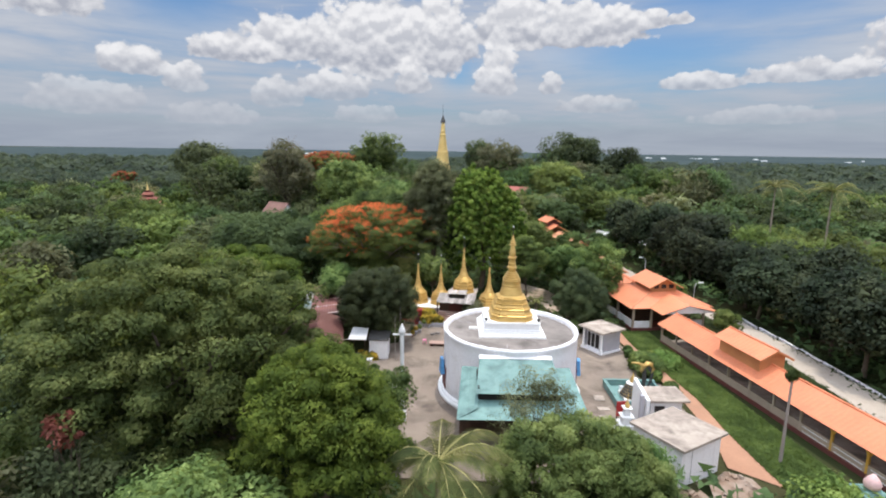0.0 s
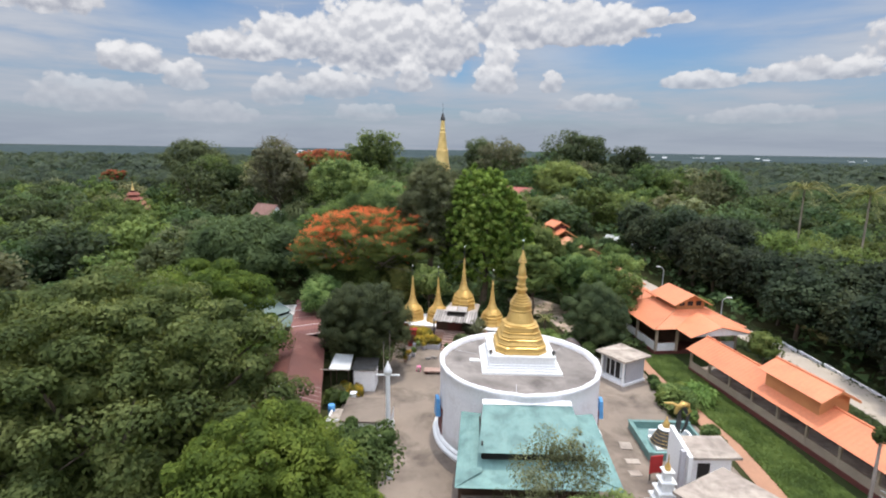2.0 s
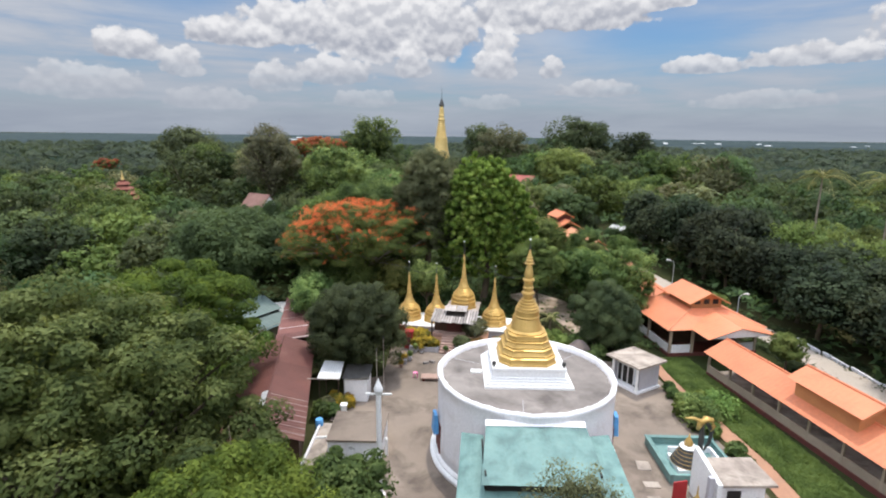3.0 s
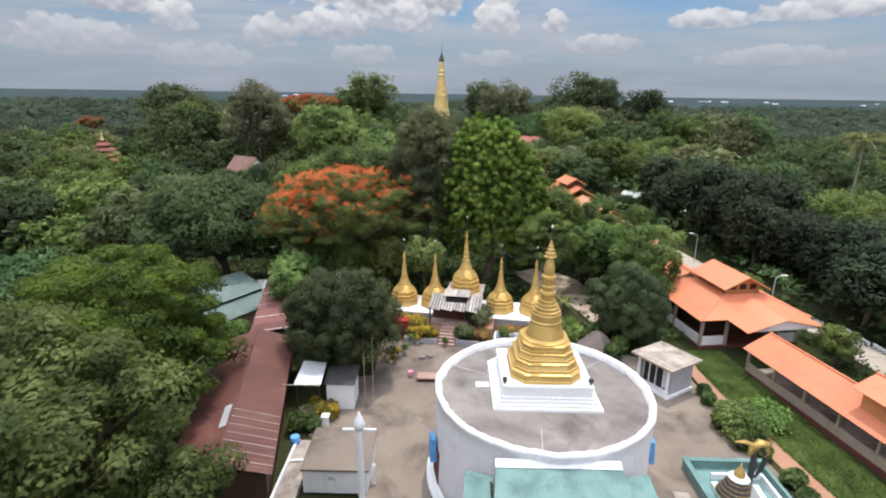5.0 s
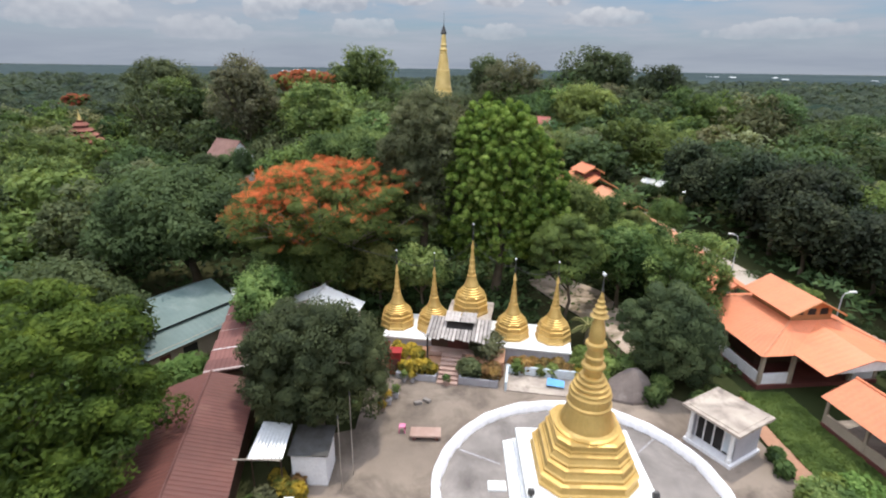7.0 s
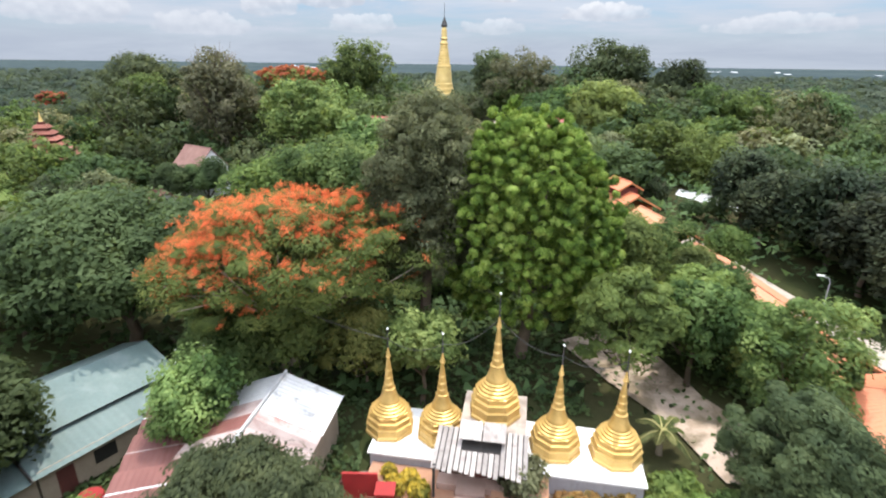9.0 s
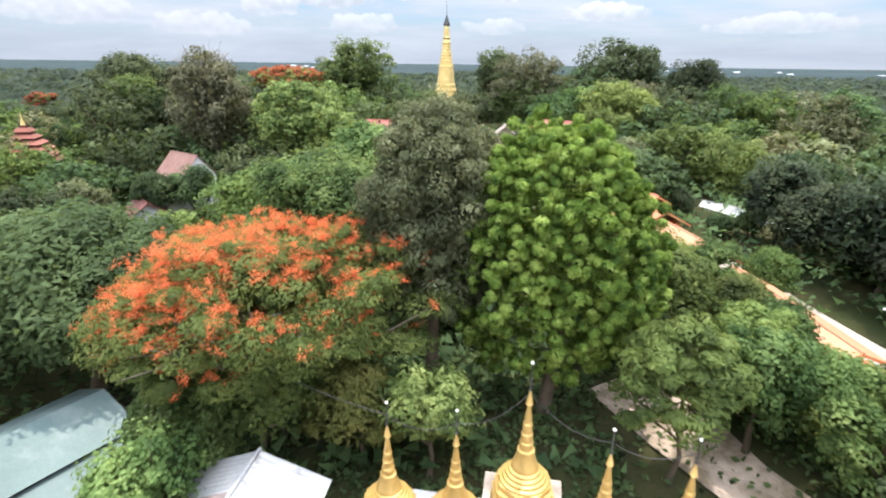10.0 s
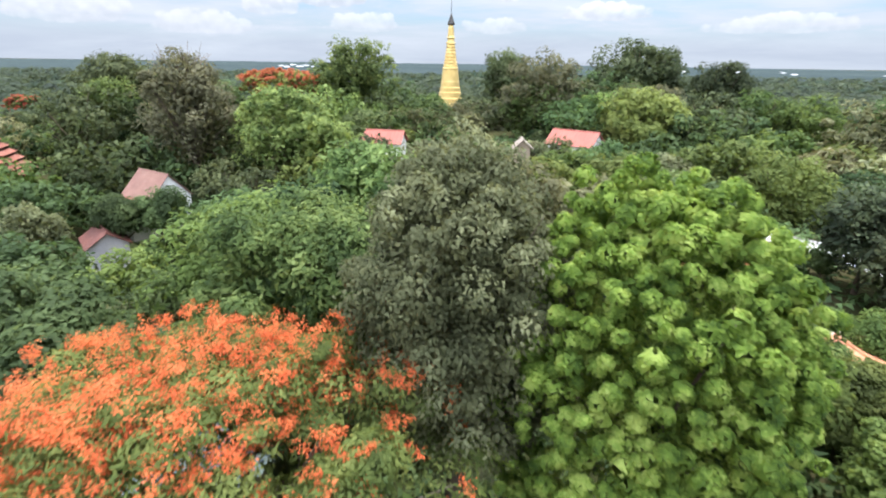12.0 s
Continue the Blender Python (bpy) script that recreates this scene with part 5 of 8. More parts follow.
def right_side():
    r = thing("white_room", pose(16.25, 37.9, 0, 0, 0, 31.5), "white room with a stained flat concrete roof", "outbuilding")
    part("wall", Geo().box(0.15, 4.35, 0.2, 4.1, -0.9, 2.62), WHITEWASH, r)
    part("roof", Geo().box(-0.1, 4.65, -0.1, 4.3, 2.62, 2.8), PALE_SLAB, r, "stained concrete slab")
    part("joint", Geo().box(1.2, 1.23, 0.19, 0.21, -0.2, 2.5), IRON, r)
    s = thing("flat_roof_shed", pose(16.85, 45.5, 0, 0, 0, 2), "white shed with a pale flat roof and peaked screen wall", "shed")
    part("wall", Geo().box(0.2, 2.7, 0.2, 0.35, 0, 2.3).box(2.55, 2.7, 0.35, 2.3, 0, 2.3).box(0.2, 2.55, 2.15, 2.3, 0, 2.3), WHITEWASH, s)
    part("roof", Geo().box(0.0, 3.2, -0.1, 2.6, 2.3, 2.45), PALE_SLAB, s)
    part("doorway", Geo().box(0.5, 1.3, 0.17, 0.2, 0, 1.9), DARK, s)
    part("screen", Geo().add([(-0.32, -0.2, 0), (-0.05, -0.2, 0), (-0.05, 2.75, 0), (-0.32, 2.75, 0), (-0.32, -0.2, 2.55), (-0.05, -0.2, 2.55), (-0.05, 2.75, 3.15), (-0.32, 2.75, 3.15)],
                             [(0, 1, 5, 4), (2, 3, 7, 6), (1, 2, 6, 5), (3, 0, 4, 7), (4, 5, 6, 7), (3, 2, 1, 0)]), WHITE_CLEAN, s, "bright white sloping screen wall")
    part("pillar", Geo().box(-0.75, -0.45, -0.1, 0.2, 0, 2.9), GREY_WALL, s, "grey plastered pillar")
    p = thing("stupa_basin", pose(15.5, 48.9, 0), "low teal-walled basin round a ringed stupa", "basin")
    part("wall", Geo().box(0, 4.7, 4.3, 4.5, 0, 0.6), TEAL_PAINT, p)
    part("wall", Geo().box(0, 0.2, 0, 4.3, 0, 0.6), TEAL_PAINT, p)
    part("wall", Geo().box(4.5, 4.7, 0, 4.3, 0, 0.6), TEAL_PAINT, p)
    part("wall", Geo().box(0.2, 4.5, 0, 0.2, 0, 0.6), TEAL_PAINT, p)
    part("coping", Geo().box(-0.06, 4.76, 4.24, 4.56, 0.6, 0.68).box(-0.06, 0.26, -0.06, 4.24, 0.6, 0.68), TEAL_SHEET, p)
    part("floor", Geo().box(0.2, 4.5, 0.2, 4.3, 0, 0.12), TEAL_PAINT, p)
    part("inner_step", Geo().box(0.9, 2.9, 0.8, 2.8, 0.12, 0.4), WHITE_CLEAN, p)
    part("inner_kerb", Geo().box(1.2, 4.2, 3.3, 3.45, 0.12, 0.5).box(4.05, 4.2, 0.5, 3.3, 0.12, 0.5), WHITEWASH, p)
    st = thing("ringed_stupa", pose(17.3, 50.7, 0.4), "small dark stupa with gilt rings on a white step", "stupa")
    for k in range(5):
        a = 1.0 - 0.115 * k
        part("ring", Geo().lathe([(a, 0.22 * k), (a + 0.02, 0.22 * k + 0.07), (a - 0.05, 0.22 * k + 0.22)], 20), IRON, st, "black painted ring")
        part("band", Geo().lathe([(a + 0.005, 0.22 * k + 0.02), (a + 0.035, 0.22 * k + 0.045), (a + 0.005, 0.22 * k + 0.075)], 20, cap=False), GOLD, st, "thin gilt band")
    part("disc", Geo().lathe([(0.5, 1.1), (0.56, 1.14), (0.5, 1.2), (0.3, 1.26)], 20), WHITE_CLEAN, st, "white disc")
    part("bud", Geo().lathe([(0.26, 1.26), (0.3, 1.4), (0.2, 1.62), (0.06, 1.85), (0.02, 2.1)], 14), GOLD, st, smooth=True)
    o = thing("gilt_ornament", pose(18.75, 52.0, 0), "gilt and black winged ornament on a dark post", "ornament")
    part("post", Geo().tube([(0, 0, 0), (0.05, 0, 1.4), (0, 0, 2.4)], [0.16, 0.2, 0.14], 8), IRON, o)
    part("scroll", Geo().tube([(-0.3, 0, 2.0), (-0.15, 0, 2.5), (0.2, 0, 2.85), (0.6, 0, 2.75), (0.8, 0, 2.3), (0.6, 0, 1.9)], [0.1, 0.22, 0.24, 0.2, 0.15, 0.05], 8), GOLD, o, smooth=True)
    part("wing", Geo().tube([(0, 0, 2.6), (-0.6, 0.05, 2.85), (-1.25, 0.0, 2.9)], [0.14, 0.12, 0.03], 6), GOLD, o)
    part("tail", Geo().tube([(0.3, 0, 2.6), (0.75, 0.1, 1.9), (0.65, 0.1, 1.0), (0.35, 0.1, 0.4)], [0.14, 0.16, 0.12, 0.06], 7), IRON, o)
    b = thing("red_board", pose(15.1, 46.7, 0, 0, 0, 12), "dark red notice board on two legs", "board")
    part("panel", Geo().box(-0.45, 0.45, -0.04, 0.04, 0.5, 1.75), RED_PAINT, b)
    part("leg", Geo().box(-0.42, -0.34, -0.03, 0.03, 0, 0.5), IRON, b)
    part("leg", Geo().box(0.34, 0.42, -0.03, 0.03, 0, 0.5), IRON, b)
    sp = thing("white_spire", pose(14.2, 43.0, 0), "small white tiered shrine with a pointed top", "shrine")
    z, a = 0.0, 0.75
    for k in range(5):
        part("tier", Geo().box(-a, a, -a, a, z, z + 0.55, 0.03).box(-a - 0.1, a + 0.1, -a - 0.1, a + 0.1, z + 0.55, z + 0.63), WHITE_CLEAN, sp)
        z, a = z + 0.63, a - 0.13
    part("finial", Geo().lathe([(0.16, z), (0.2, z + 0.15), (0.05, z + 0.5), (0.02, z + 1.0)], 10), GOLD, sp)
    cw = thing("round_parapet", pose(13.4, 40.0, 0), "curved low white parapet of a round cistern", "parapet")
    part("rim", Geo().lathe([(1.75, -0.6), (1.75, 0.95), (1.85, 1.0), (1.85, 1.1), (1.6, 1.1), (1.6, 0.9)], 36, cap=False), WHITE_CLEAN, cw)
    part("water_cover", Geo().lathe([(1.65, 0.6), (1.65, 0.7)], 36), CEMENT, cw)
    for k, (x, y, sx, sy) in enumerate(((14.45, 50.7, 0.45, 0.5), (14.3, 48.7, 0.5, 0.3), (14.0, 47.3, 0.4, 0.3))):
        m = thing("paving_slab", pose(x, y, 0, 0, 0, -6 + 5 * k), "loose pale paving slab on the court", "slab", "loose slabs")
        part("slab", Geo().box(-sx, sx, -sy, sy, 0.0, 0.05), PALE_SLAB, m)


def gate_post(x, y):
    c = thing("gate_post", pose(x, y, -0.6), "brick gate post with a teal cap and pink lotus bud", "gate post")
    part("shaft", Geo().box(-0.5, 0.5, -0.5, 0.5, 0, 2.6), BRICK_STEP, c)
    part("cap", Geo().box(-0.75, 0.75, -0.75, 0.75, 2.6, 2.78).box(-0.6, 0.6, -0.6, 0.6, 2.78, 2.95, 0.1), TEAL_PAINT, c)
    part("bud", Geo().lathe([(0.2, 2.95), (0.42, 3.1), (0.46, 3.35), (0.3, 3.65), (0.08, 3.9)], 16), surface("pale_pink_paint", (0.72, 0.48, 0.46), (0.66, 0.42, 0.41), 0.6), c, smooth=True)
    part("rail_wall", Geo().box(0.5, 4.0, -0.2, 0.2, 0, 2.0), WHITEWASH, c)


def utility_pole(x, y, h):
    c = thing("utility_pole", pose(x, y, ground_z(x, y)), "weathered square concrete utility pole", "utility pole")
    part("shaft", Geo().add([(-0.1, -0.07, -0.3), (0.1, -0.07, -0.3), (0.1, 0.07, -0.3), (-0.1, 0.07, -0.3), (-0.055, -0.04, h), (0.055, -0.04, h), (0.055, 0.04, h), (-0.055, 0.04, h)],
                            [(3, 2, 1, 0), (4, 5, 6, 7), (0, 1, 5, 4), (1, 2, 6, 5), (2, 3, 7, 6), (3, 0, 4, 7)]), CONCRETE_POST, c)
    part("cross_arm", Geo().box(-0.35, 0.35, -0.05, 0.05, h - 0.25, h - 0.15), IRON, c)
    part("insulator", Geo().lathe([(0.05, h - 0.15), (0.07, h - 0.08), (0.03, h)], 8, 0.28), LAMP_WHITE, c)


def street_lamp(x, y, h, turn):
    c = thing("street_lamp", pose(x, y, ground_z(x, y), 0, 0, turn), "thin grey street lamp with a white head", "street lamp", "road lamps")
    part("pole", Geo().tube([(0, 0, 0), (0, 0, h - 0.5), (0.15, 0, h - 0.15), (0.6, 0, h)], [0.06, 0.045, 0.04, 0.035], 7), ZINC, c)
    part("head", Geo().box(0.5, 1.1, -0.1, 0.1, h - 0.02, h + 0.1, 0.02), LAMP_WHITE, c)


def wire(name, a, b, sag, label):
    pts = []
    for k in range(13):
        f = k / 12
        v = Vector(a).lerp(Vector(b), f)
        pts.append((v.x, v.y, v.z - sag * 4 * f * (1 - f)))
    piece(name, Geo().tube(pts, 0.018, 5), IRON, label, "cable", group="strung cables")


def court_clutter():
    b = thing("blue_barrel", pose(-8.35, 54.3, ground_z(-8.35, 54.3)), "blue plastic barrel at the corner of the red-roofed shed", "barrel")
    part("shell", Geo().lathe([(0.26, 0), (0.29, 0.05), (0.29, 0.3), (0.31, 0.33), (0.29, 0.36), (0.29, 0.6), (0.31, 0.63), (0.29, 0.66), (0.27, 0.86)], 16), BLUE_TARP, b, smooth=True)
    part("lid", Geo().lathe([(0.28, 0.86), (0.28, 0.9), (0.1, 0.92)], 16), BLUE_TARP, b)
    rng = np.random.default_rng(91)
    for k, (x, y, r) in enumerate(((-3.0, 66.2, 0.24), (-3.5, 66.7, 0.2), (-2.6, 67.0, 0.22), (-3.3, 65.4, 0.18), (-2.2, 69.0, 0.22), (0.9, 68.6, 0.2), (-1.6, 68.9, 0.2))):
        t = thing("flower_pot", pose(x, y, 0, 0, 0, 30 * k), "weathered clay pot with a small green plant", "pot", "flower pots")
        part("pot", Geo().lathe([(r * 0.7, 0), (r, r * 1.5), (r * 1.12, r * 1.55), (r * 1.12, r * 1.8), (r * 0.9, r * 1.8)], 14), BRICK_STEP if k % 2 else GREY_WALL, t)
        p = ball(rng, 90, 0.7)
        at = p * rng.uniform(0.4, 1.0, (90, 1)) * r * 1.7 + np.array([0, 0, r * 2.9])
        part("foliage", quads("foliage", blades(rng, at, p, 0.12, 2.0, 0.5), LEAF_BROAD if k % 3 else LEAF_CROTON, p), None, t)
    for k, (x, y, a) in enumerate(((-1.0, 66.3, 20), (-0.4, 66.6, -35), (12.6, 57.5, 10))):
        t = thing("stone_block", pose(x, y, 0, 0, 0, a), "loose grey stone block on the court", "stone", "loose blocks")
        part("block", Geo().box(-0.28, 0.28, -0.16, 0.16, 0, 0.2, 0.03), CEMENT, t)


lotus_post()
slim_flagpole(-4.2, 59.6, 5.2)
slim_flagpole(-4.6, 58.4, 4.6)
cistern()
court_sheds()
left_houses()
right_side()
gate_post(26.0, 35.0)
utility_pole(24.7, 41.2, 6.6)
street_lamp(34.8, 78.0, 4.0, 0)
street_lamp(33.4, 93.0, 4.2, 160)
kerb = Geo()
for k in range(12):
    y = 30.5 + k * 3.6
    x = 40.0 - 0.0025 * max(0, y - 52) ** 2
    kerb.box(x, x + 0.18, y, y + 3.5, -0.4, 0.45)
piece("road_kerb", kerb, WHITEWASH, "low whitewashed kerb wall along the road", "kerb", "structure")
tips = [shrine @ Vector((x, y, z)) for x, y, z in ((-7.0, 0, 7.2), (-3.9, 0, 7.2), (-0.9, 0.3, 8.9), (2.55, -0.05, 7.2), (5.85, -0.05, 7.2))]
for a, b in zip(tips, tips[1:]):
    wire("light_string", a, b, 0.55, "thin dark light string between the stupa tips")
wire("light_string", tips[0], (-14, 80, 9.5), 0.6, "thin dark light string running into the flame tree")
boulder = thing("boulder", pose(14.0, 68.3, -0.1), "large grey peaked boulder beside the tank", "rock")
rock_rng = np.random.default_rng(4)
rk = Geo().lathe([(1.75, 0.0), (1.7, 0.3), (1.35, 0.8), (0.9, 1.35), (0.4, 1.85), (0.05, 2.05)], 11)
rk.v = [(x * (1 + 0.12 * math.sin(3 * x + y)) * 1.15, y * (1 + 0.12 * math.cos(2.3 * y + x)), z * (1 + 0.08 * math.sin(2 * x))) for x, y, z in rk.v]
part("stone", rk, ROCK, boulder)
for k in range(60):
    x, y = rock_rng.uniform(14.2, 21.3), rock_rng.uniform(35.2, 39.6)
    if y > 37.6 + (x - 16.5) * 0.6 and x > 15:
        continue
    rb = thing("rubble_stone", pose(x, y, ground_z(x, y) + 0.05, rock_rng.uniform(0, 40), rock_rng.uniform(0, 40), rock_rng.uniform(0, 360)), "broken brick lump on the rubble slope", "rubble", "rubble lumps")
    q = rock_rng.uniform(0.08, 0.22)
    part("lump", Geo().box(-q * 1.4, q * 1.4, -q, q, -q, q, q * 0.3), RUBBLE, rb)


# ---------------------------------------------------------------- the hill and beyond
def great_stupa():
    c = thing("great_stupa", pose(-3.4, 250, 6.6), "tall slender gilded stupa rising over the trees", "stupa")
    prof = [(4.9, 0), (4.9, 1.0), (4.6, 1.1), (4.5, 2.6), (4.2, 2.8), (4.1, 4.2), (3.8, 4.4), (3.65, 6.0), (3.4, 6.2), (3.3, 7.6), (3.05, 7.8), (2.95, 9.4), (2.85, 9.6), (2.7, 11.5), (2.5, 13.0), (2.6, 13.2), (2.55, 13.7), (2.3, 13.9)]
    z, r = 13.9, 2.3
    for k in range(7):
        prof += [(r - 0.2, z + 0.1), (r, z + 0.35), (r - 0.08, z + 0.8), (r - 0.25, z + 0.95)]
        z, r = z + 0.95, r - 0.135
    prof += [(1.2, z), (1.5, z + 0.4), (1.45, z + 0.8), (1.12, z + 1.2), (1.08, z + 1.8), (1.32, z + 2.2), (1.05, z + 2.6), (1.0, z + 3.8), (0.9, z + 5.0), (0.65, z + 6.0)]
    part("body", Geo().lathe(prof, 24), GOLD_FAR, c)
    h = z + 6.0
    part("crown_umbrella", Geo().lathe([(1.05, h), (1.15, h + 0.3), (0.75, h + 1.5), (0.4, h + 2.5), (0.1, h + 3.4)], 14), IRON, c, "dark grey umbrella crown")
    part("vane", Geo().tube([(0, 0, h + 3.2), (0, 0, h + 7.6)], [0.10, 0.04], 6), IRON, c, "thin dark finial rod")


def tiered_pagoda(x, y, z):
    c = thing("tiered_pagoda", pose(x, y, z, 0, 0, 20), "red tiered wooden pagoda with a pointed spire", "pagoda")
    a, q = 5.6, 0.0
    part("hall", Geo().box(-4.4, 4.4, -4.4, 4.4, 0, 3.2), MAROON, c)
    q = 3.2
    for k in range(6):
        part("roof", Geo().box(-a, a, -a, a, q, q + 0.75, 1.0 if k < 5 else 0.6), TERRACOTTA, c)
        part("tier", Geo().box(-a + 1.1, a - 1.1, -a + 1.1, a - 1.1, q + 0.7, q + 1.35), MAROON, c)
        q, a = q + 1.35, a - 0.78
    part("spire", Geo().lathe([(0.6, q - 0.3), (0.35, q + 0.6), (0.12, q + 1.6), (0.03, q + 2.8)], 10), GOLD_FAR, c)
    part("side_roof", Geo().add([(-20, -3, 2.2), (-8, -3, 2.2), (-8, 3, 2.2), (-20, 3, 2.2), (-20, 0, 4.2), (-8, 0, 4.2)], [(0, 1, 5, 4), (2, 3, 4, 5), (0, 4, 3), (1, 2, 5), (3, 2, 1, 0)]), TERRACOTTA, c)
    part("side_hall", Geo().box(-19.4, -8.4, -2.4, 2.4, 0, 2.3), MAROON, c)


def gabled_house(name, m, w, d, eave, ridge, roof, wall, label, foot=0.0):
    c = thing(name, m, label, "house")
    part("wall", Geo().box(-w / 2 + 0.4, w / 2 - 0.4, -d / 2 + 0.4, d / 2 - 0.4, foot, eave), wall, c)
    part("gable", Geo().add([(-w / 2 + 0.4, -d / 2 + 0.4, eave), (w / 2 - 0.4, -d / 2 + 0.4, eave), (0, -d / 2 + 0.4, ridge - 0.2), (-w / 2 + 0.4, d / 2 - 0.4, eave), (w / 2 - 0.4, d / 2 - 0.4, eave), (0, d / 2 - 0.4, ridge - 0.2)], [(0, 1, 2), (5, 4, 3), (0, 2, 5, 3), (1, 4, 5, 2), (0, 3, 4, 1)]), wall, c)
    part("roof", Geo().sheet((-w / 2, d / 2, eave - 0.1), (-w / 2, -d / 2, eave - 0.1), (0, -d / 2, ridge), (0, d / 2, ridge), 0.6, 0.06, 0.08), roof, c)
    part("roof", Geo().sheet((w / 2, -d / 2, eave - 0.1), (w / 2, d / 2, eave - 0.1), (0, d / 2, ridge), (0, -d / 2, ridge), 0.6, 0.06, 0.08), roof, c)
    part("ridge_tile", Geo().tube([(0, -d / 2, ridge), (0, d / 2, ridge)], 0.14, 6), roof, c)
    return c


great_stupa()
tiered_pagoda(-96, 174, -3.9)
hs = gabled_house("tiled_house", pose(-42.0, 137.0, 0.1, 0, 0, 58) @ Matrix.Diagonal((0.68, 0.68, 0.86, 1)), 9.0, 10.5, 5.6, 9.2, OLD_TILE, WHITEWASH, "pale house with a weathered red tiled gable roof")
part("wing_roof", Geo().sheet((-8.4, 3.5, 3.6), (-8.4, -4.5, 3.6), (-4.4, -4.5, 5.6), (-4.4, 3.5, 5.6), 0.6, 0.06, 0.08), TERRACOTTA, hs, "orange-red lean-to roof")
part("wing_wall", Geo().box(-7.8, -4.2, -4.0, 3.0, 0, 3.6), WHITEWASH, hs)
gabled_house("tiled_annex", pose(-44.5, 128.5, -3.4, 0, 0, 40), 5.0, 6.0, 4.6, 6.2, RED_SHEET, GREY_WALL, "low annex with a dull maroon roof")
gabled_house("zinc_house", pose(38.6, 129.6, -1.2, 0, 0, 43), 5.0, 7.5, 2.8, 4.2, PALE_SHEET, GREY_WALL, "small house with a bright white sheet roof", -4)
gabled_house("zinc_house", pose(43.4, 124.6, -1.7, 0, 0, 43), 4.6, 6.0, 2.8, 4.2, ZINC, DARK_WOOD, "house with a grey zinc roof under trees", -4)
gabled_house("salmon_house", pose(-14.5, 165.0, ground_z(-14.5, 165) + 0.3, 0, 0, 80), 5.5, 7.5, 4.2, 6.2, PINK_ROOF, WHITEWASH, "hill house with a salmon-red roof and pale wall", -2)
gabled_house("salmon_house", pose(20.0, 165.0, ground_z(20, 165) - 1.0, 0, 0, 55), 7.0, 9.0, 4.4, 6.6, PINK_ROOF, WHITEWASH, "hill hall with a salmon-red roof", -2)
gabled_house("cream_gateway", pose(8.0, 146.0, ground_z(8, 146) - 1.8, 0, 0, 0), 3.0, 3.0, 8.2, 9.4, PALE_SLAB, YELLOW_WALL, "weathered cream gateway on the hill", -2)


def far_roofs():
    rng = np.random.default_rng(8)
    for k in range(16):
        a, d = (rng.uniform(-18.0, -11.0) if k % 3 == 0 else rng.uniform(16.0, 38.0)), rng.uniform(1700, 2300)
        x, y = d * math.sin(radians(a)), d * math.cos(radians(a))
        c = thing("distant_building", pose(x, y, ground_z(x, y), 0, 0, rng.uniform(-20, 20)), "long pale building far off on the plain", "building", "distant buildings")
        l, h = rng.uniform(4, 12), rng.uniform(5.0, 6.5)
        part("wall", Geo().box(-l, l, -8, 8, 0, h), WHITEWASH, c)
        part("roof", Geo().add([(-l - 1, -9, h), (l + 1, -9, h), (l + 1, 9, h), (-l - 1, 9, h), (-l - 1, 0, h + 3), (l + 1, 0, h + 3)], [(0, 1, 5, 4), (2, 3, 4, 5), (0, 4, 3), (1, 2, 5), (3, 2, 1, 0)]), ZINC, c)


far_roofs()

# ---------------------------------------------------------------- trees
def blades(rng, at, normal, size, long=1.5, tilt=0.5, droop=0.0, tri=False):
    """Leaf blades: kites lying across the given directions."""
    n = len(at)
    nrm = normal + rng.normal(0, tilt, (n, 3))
    nrm /= np.linalg.norm(nrm, axis=1)[:, None] + 1e-9
    ref = rng.normal(0, 1, (n, 3))
    u = np.cross(nrm, ref)
    u /= np.linalg.norm(u, axis=1)[:, None] + 1e-9
    v = np.cross(nrm, u)
    s = (size * rng.uniform(0.65, 1.35, n))[:, None]
    if tri:
        tip = at + u * s * long * 0.6
        tip[:, 2] -= droop * s[:, 0]
        return np.stack([at - u * s * long * 0.4 - v * s * 0.45, at - u * s * long * 0.4 + v * s * 0.45, tip], 1)
    lift = nrm * s * 0.12
    a = at - u * s * long * 0.5
    b = at + v * s * 0.5 + lift
    c = at + u * s * long * 0.5
    c[:, 2] -= droop * s[:, 0]
    d = at - v * s * 0.5 + lift
    return np.stack([a, b, c, d], 1)


def ball(rng, n, up=0.0):
    p = rng.normal(0, 1, (n, 3))
    p[:, 2] += up
    return p / (np.linalg.norm(p, axis=1)[:, None] + 1e-9)


def clumps(rng, radii, n, floor=-0.35, deep=0.62, wild=0.14, even=1):
    """Centres of twig clumps spread over an uneven crown; even draws that many spots for each and takes the loneliest."""
    radii = np.array(radii)
    lobes = ball(rng, 7)
    gains = rng.uniform(-1, 1, 7)
    out = np.zeros((n, 3))
    k = 0
    while k < n:
        p = ball(rng, 2 * even + 2, 0.25)
        p = p[p[:, 2] >= floor][:even]
        if not len(p):
            continue
        swell = 1 + wild * np.sum(gains * np.maximum(0, p @ lobes.T) ** 3, 1) + rng.normal(0, 0.05, len(p))
        q = p * (swell * (deep + (0.92 - deep) * rng.uniform(0, 1, len(p)) ** 0.45))[:, None] * radii
        if k and len(q) > 1:
            lone = np.linalg.norm(q[:, None] - out[None, :k], axis=2).min(1)
            q = q[np.argmax(lone)][None]
        out[k] = q[0]
        k += 1
    return out


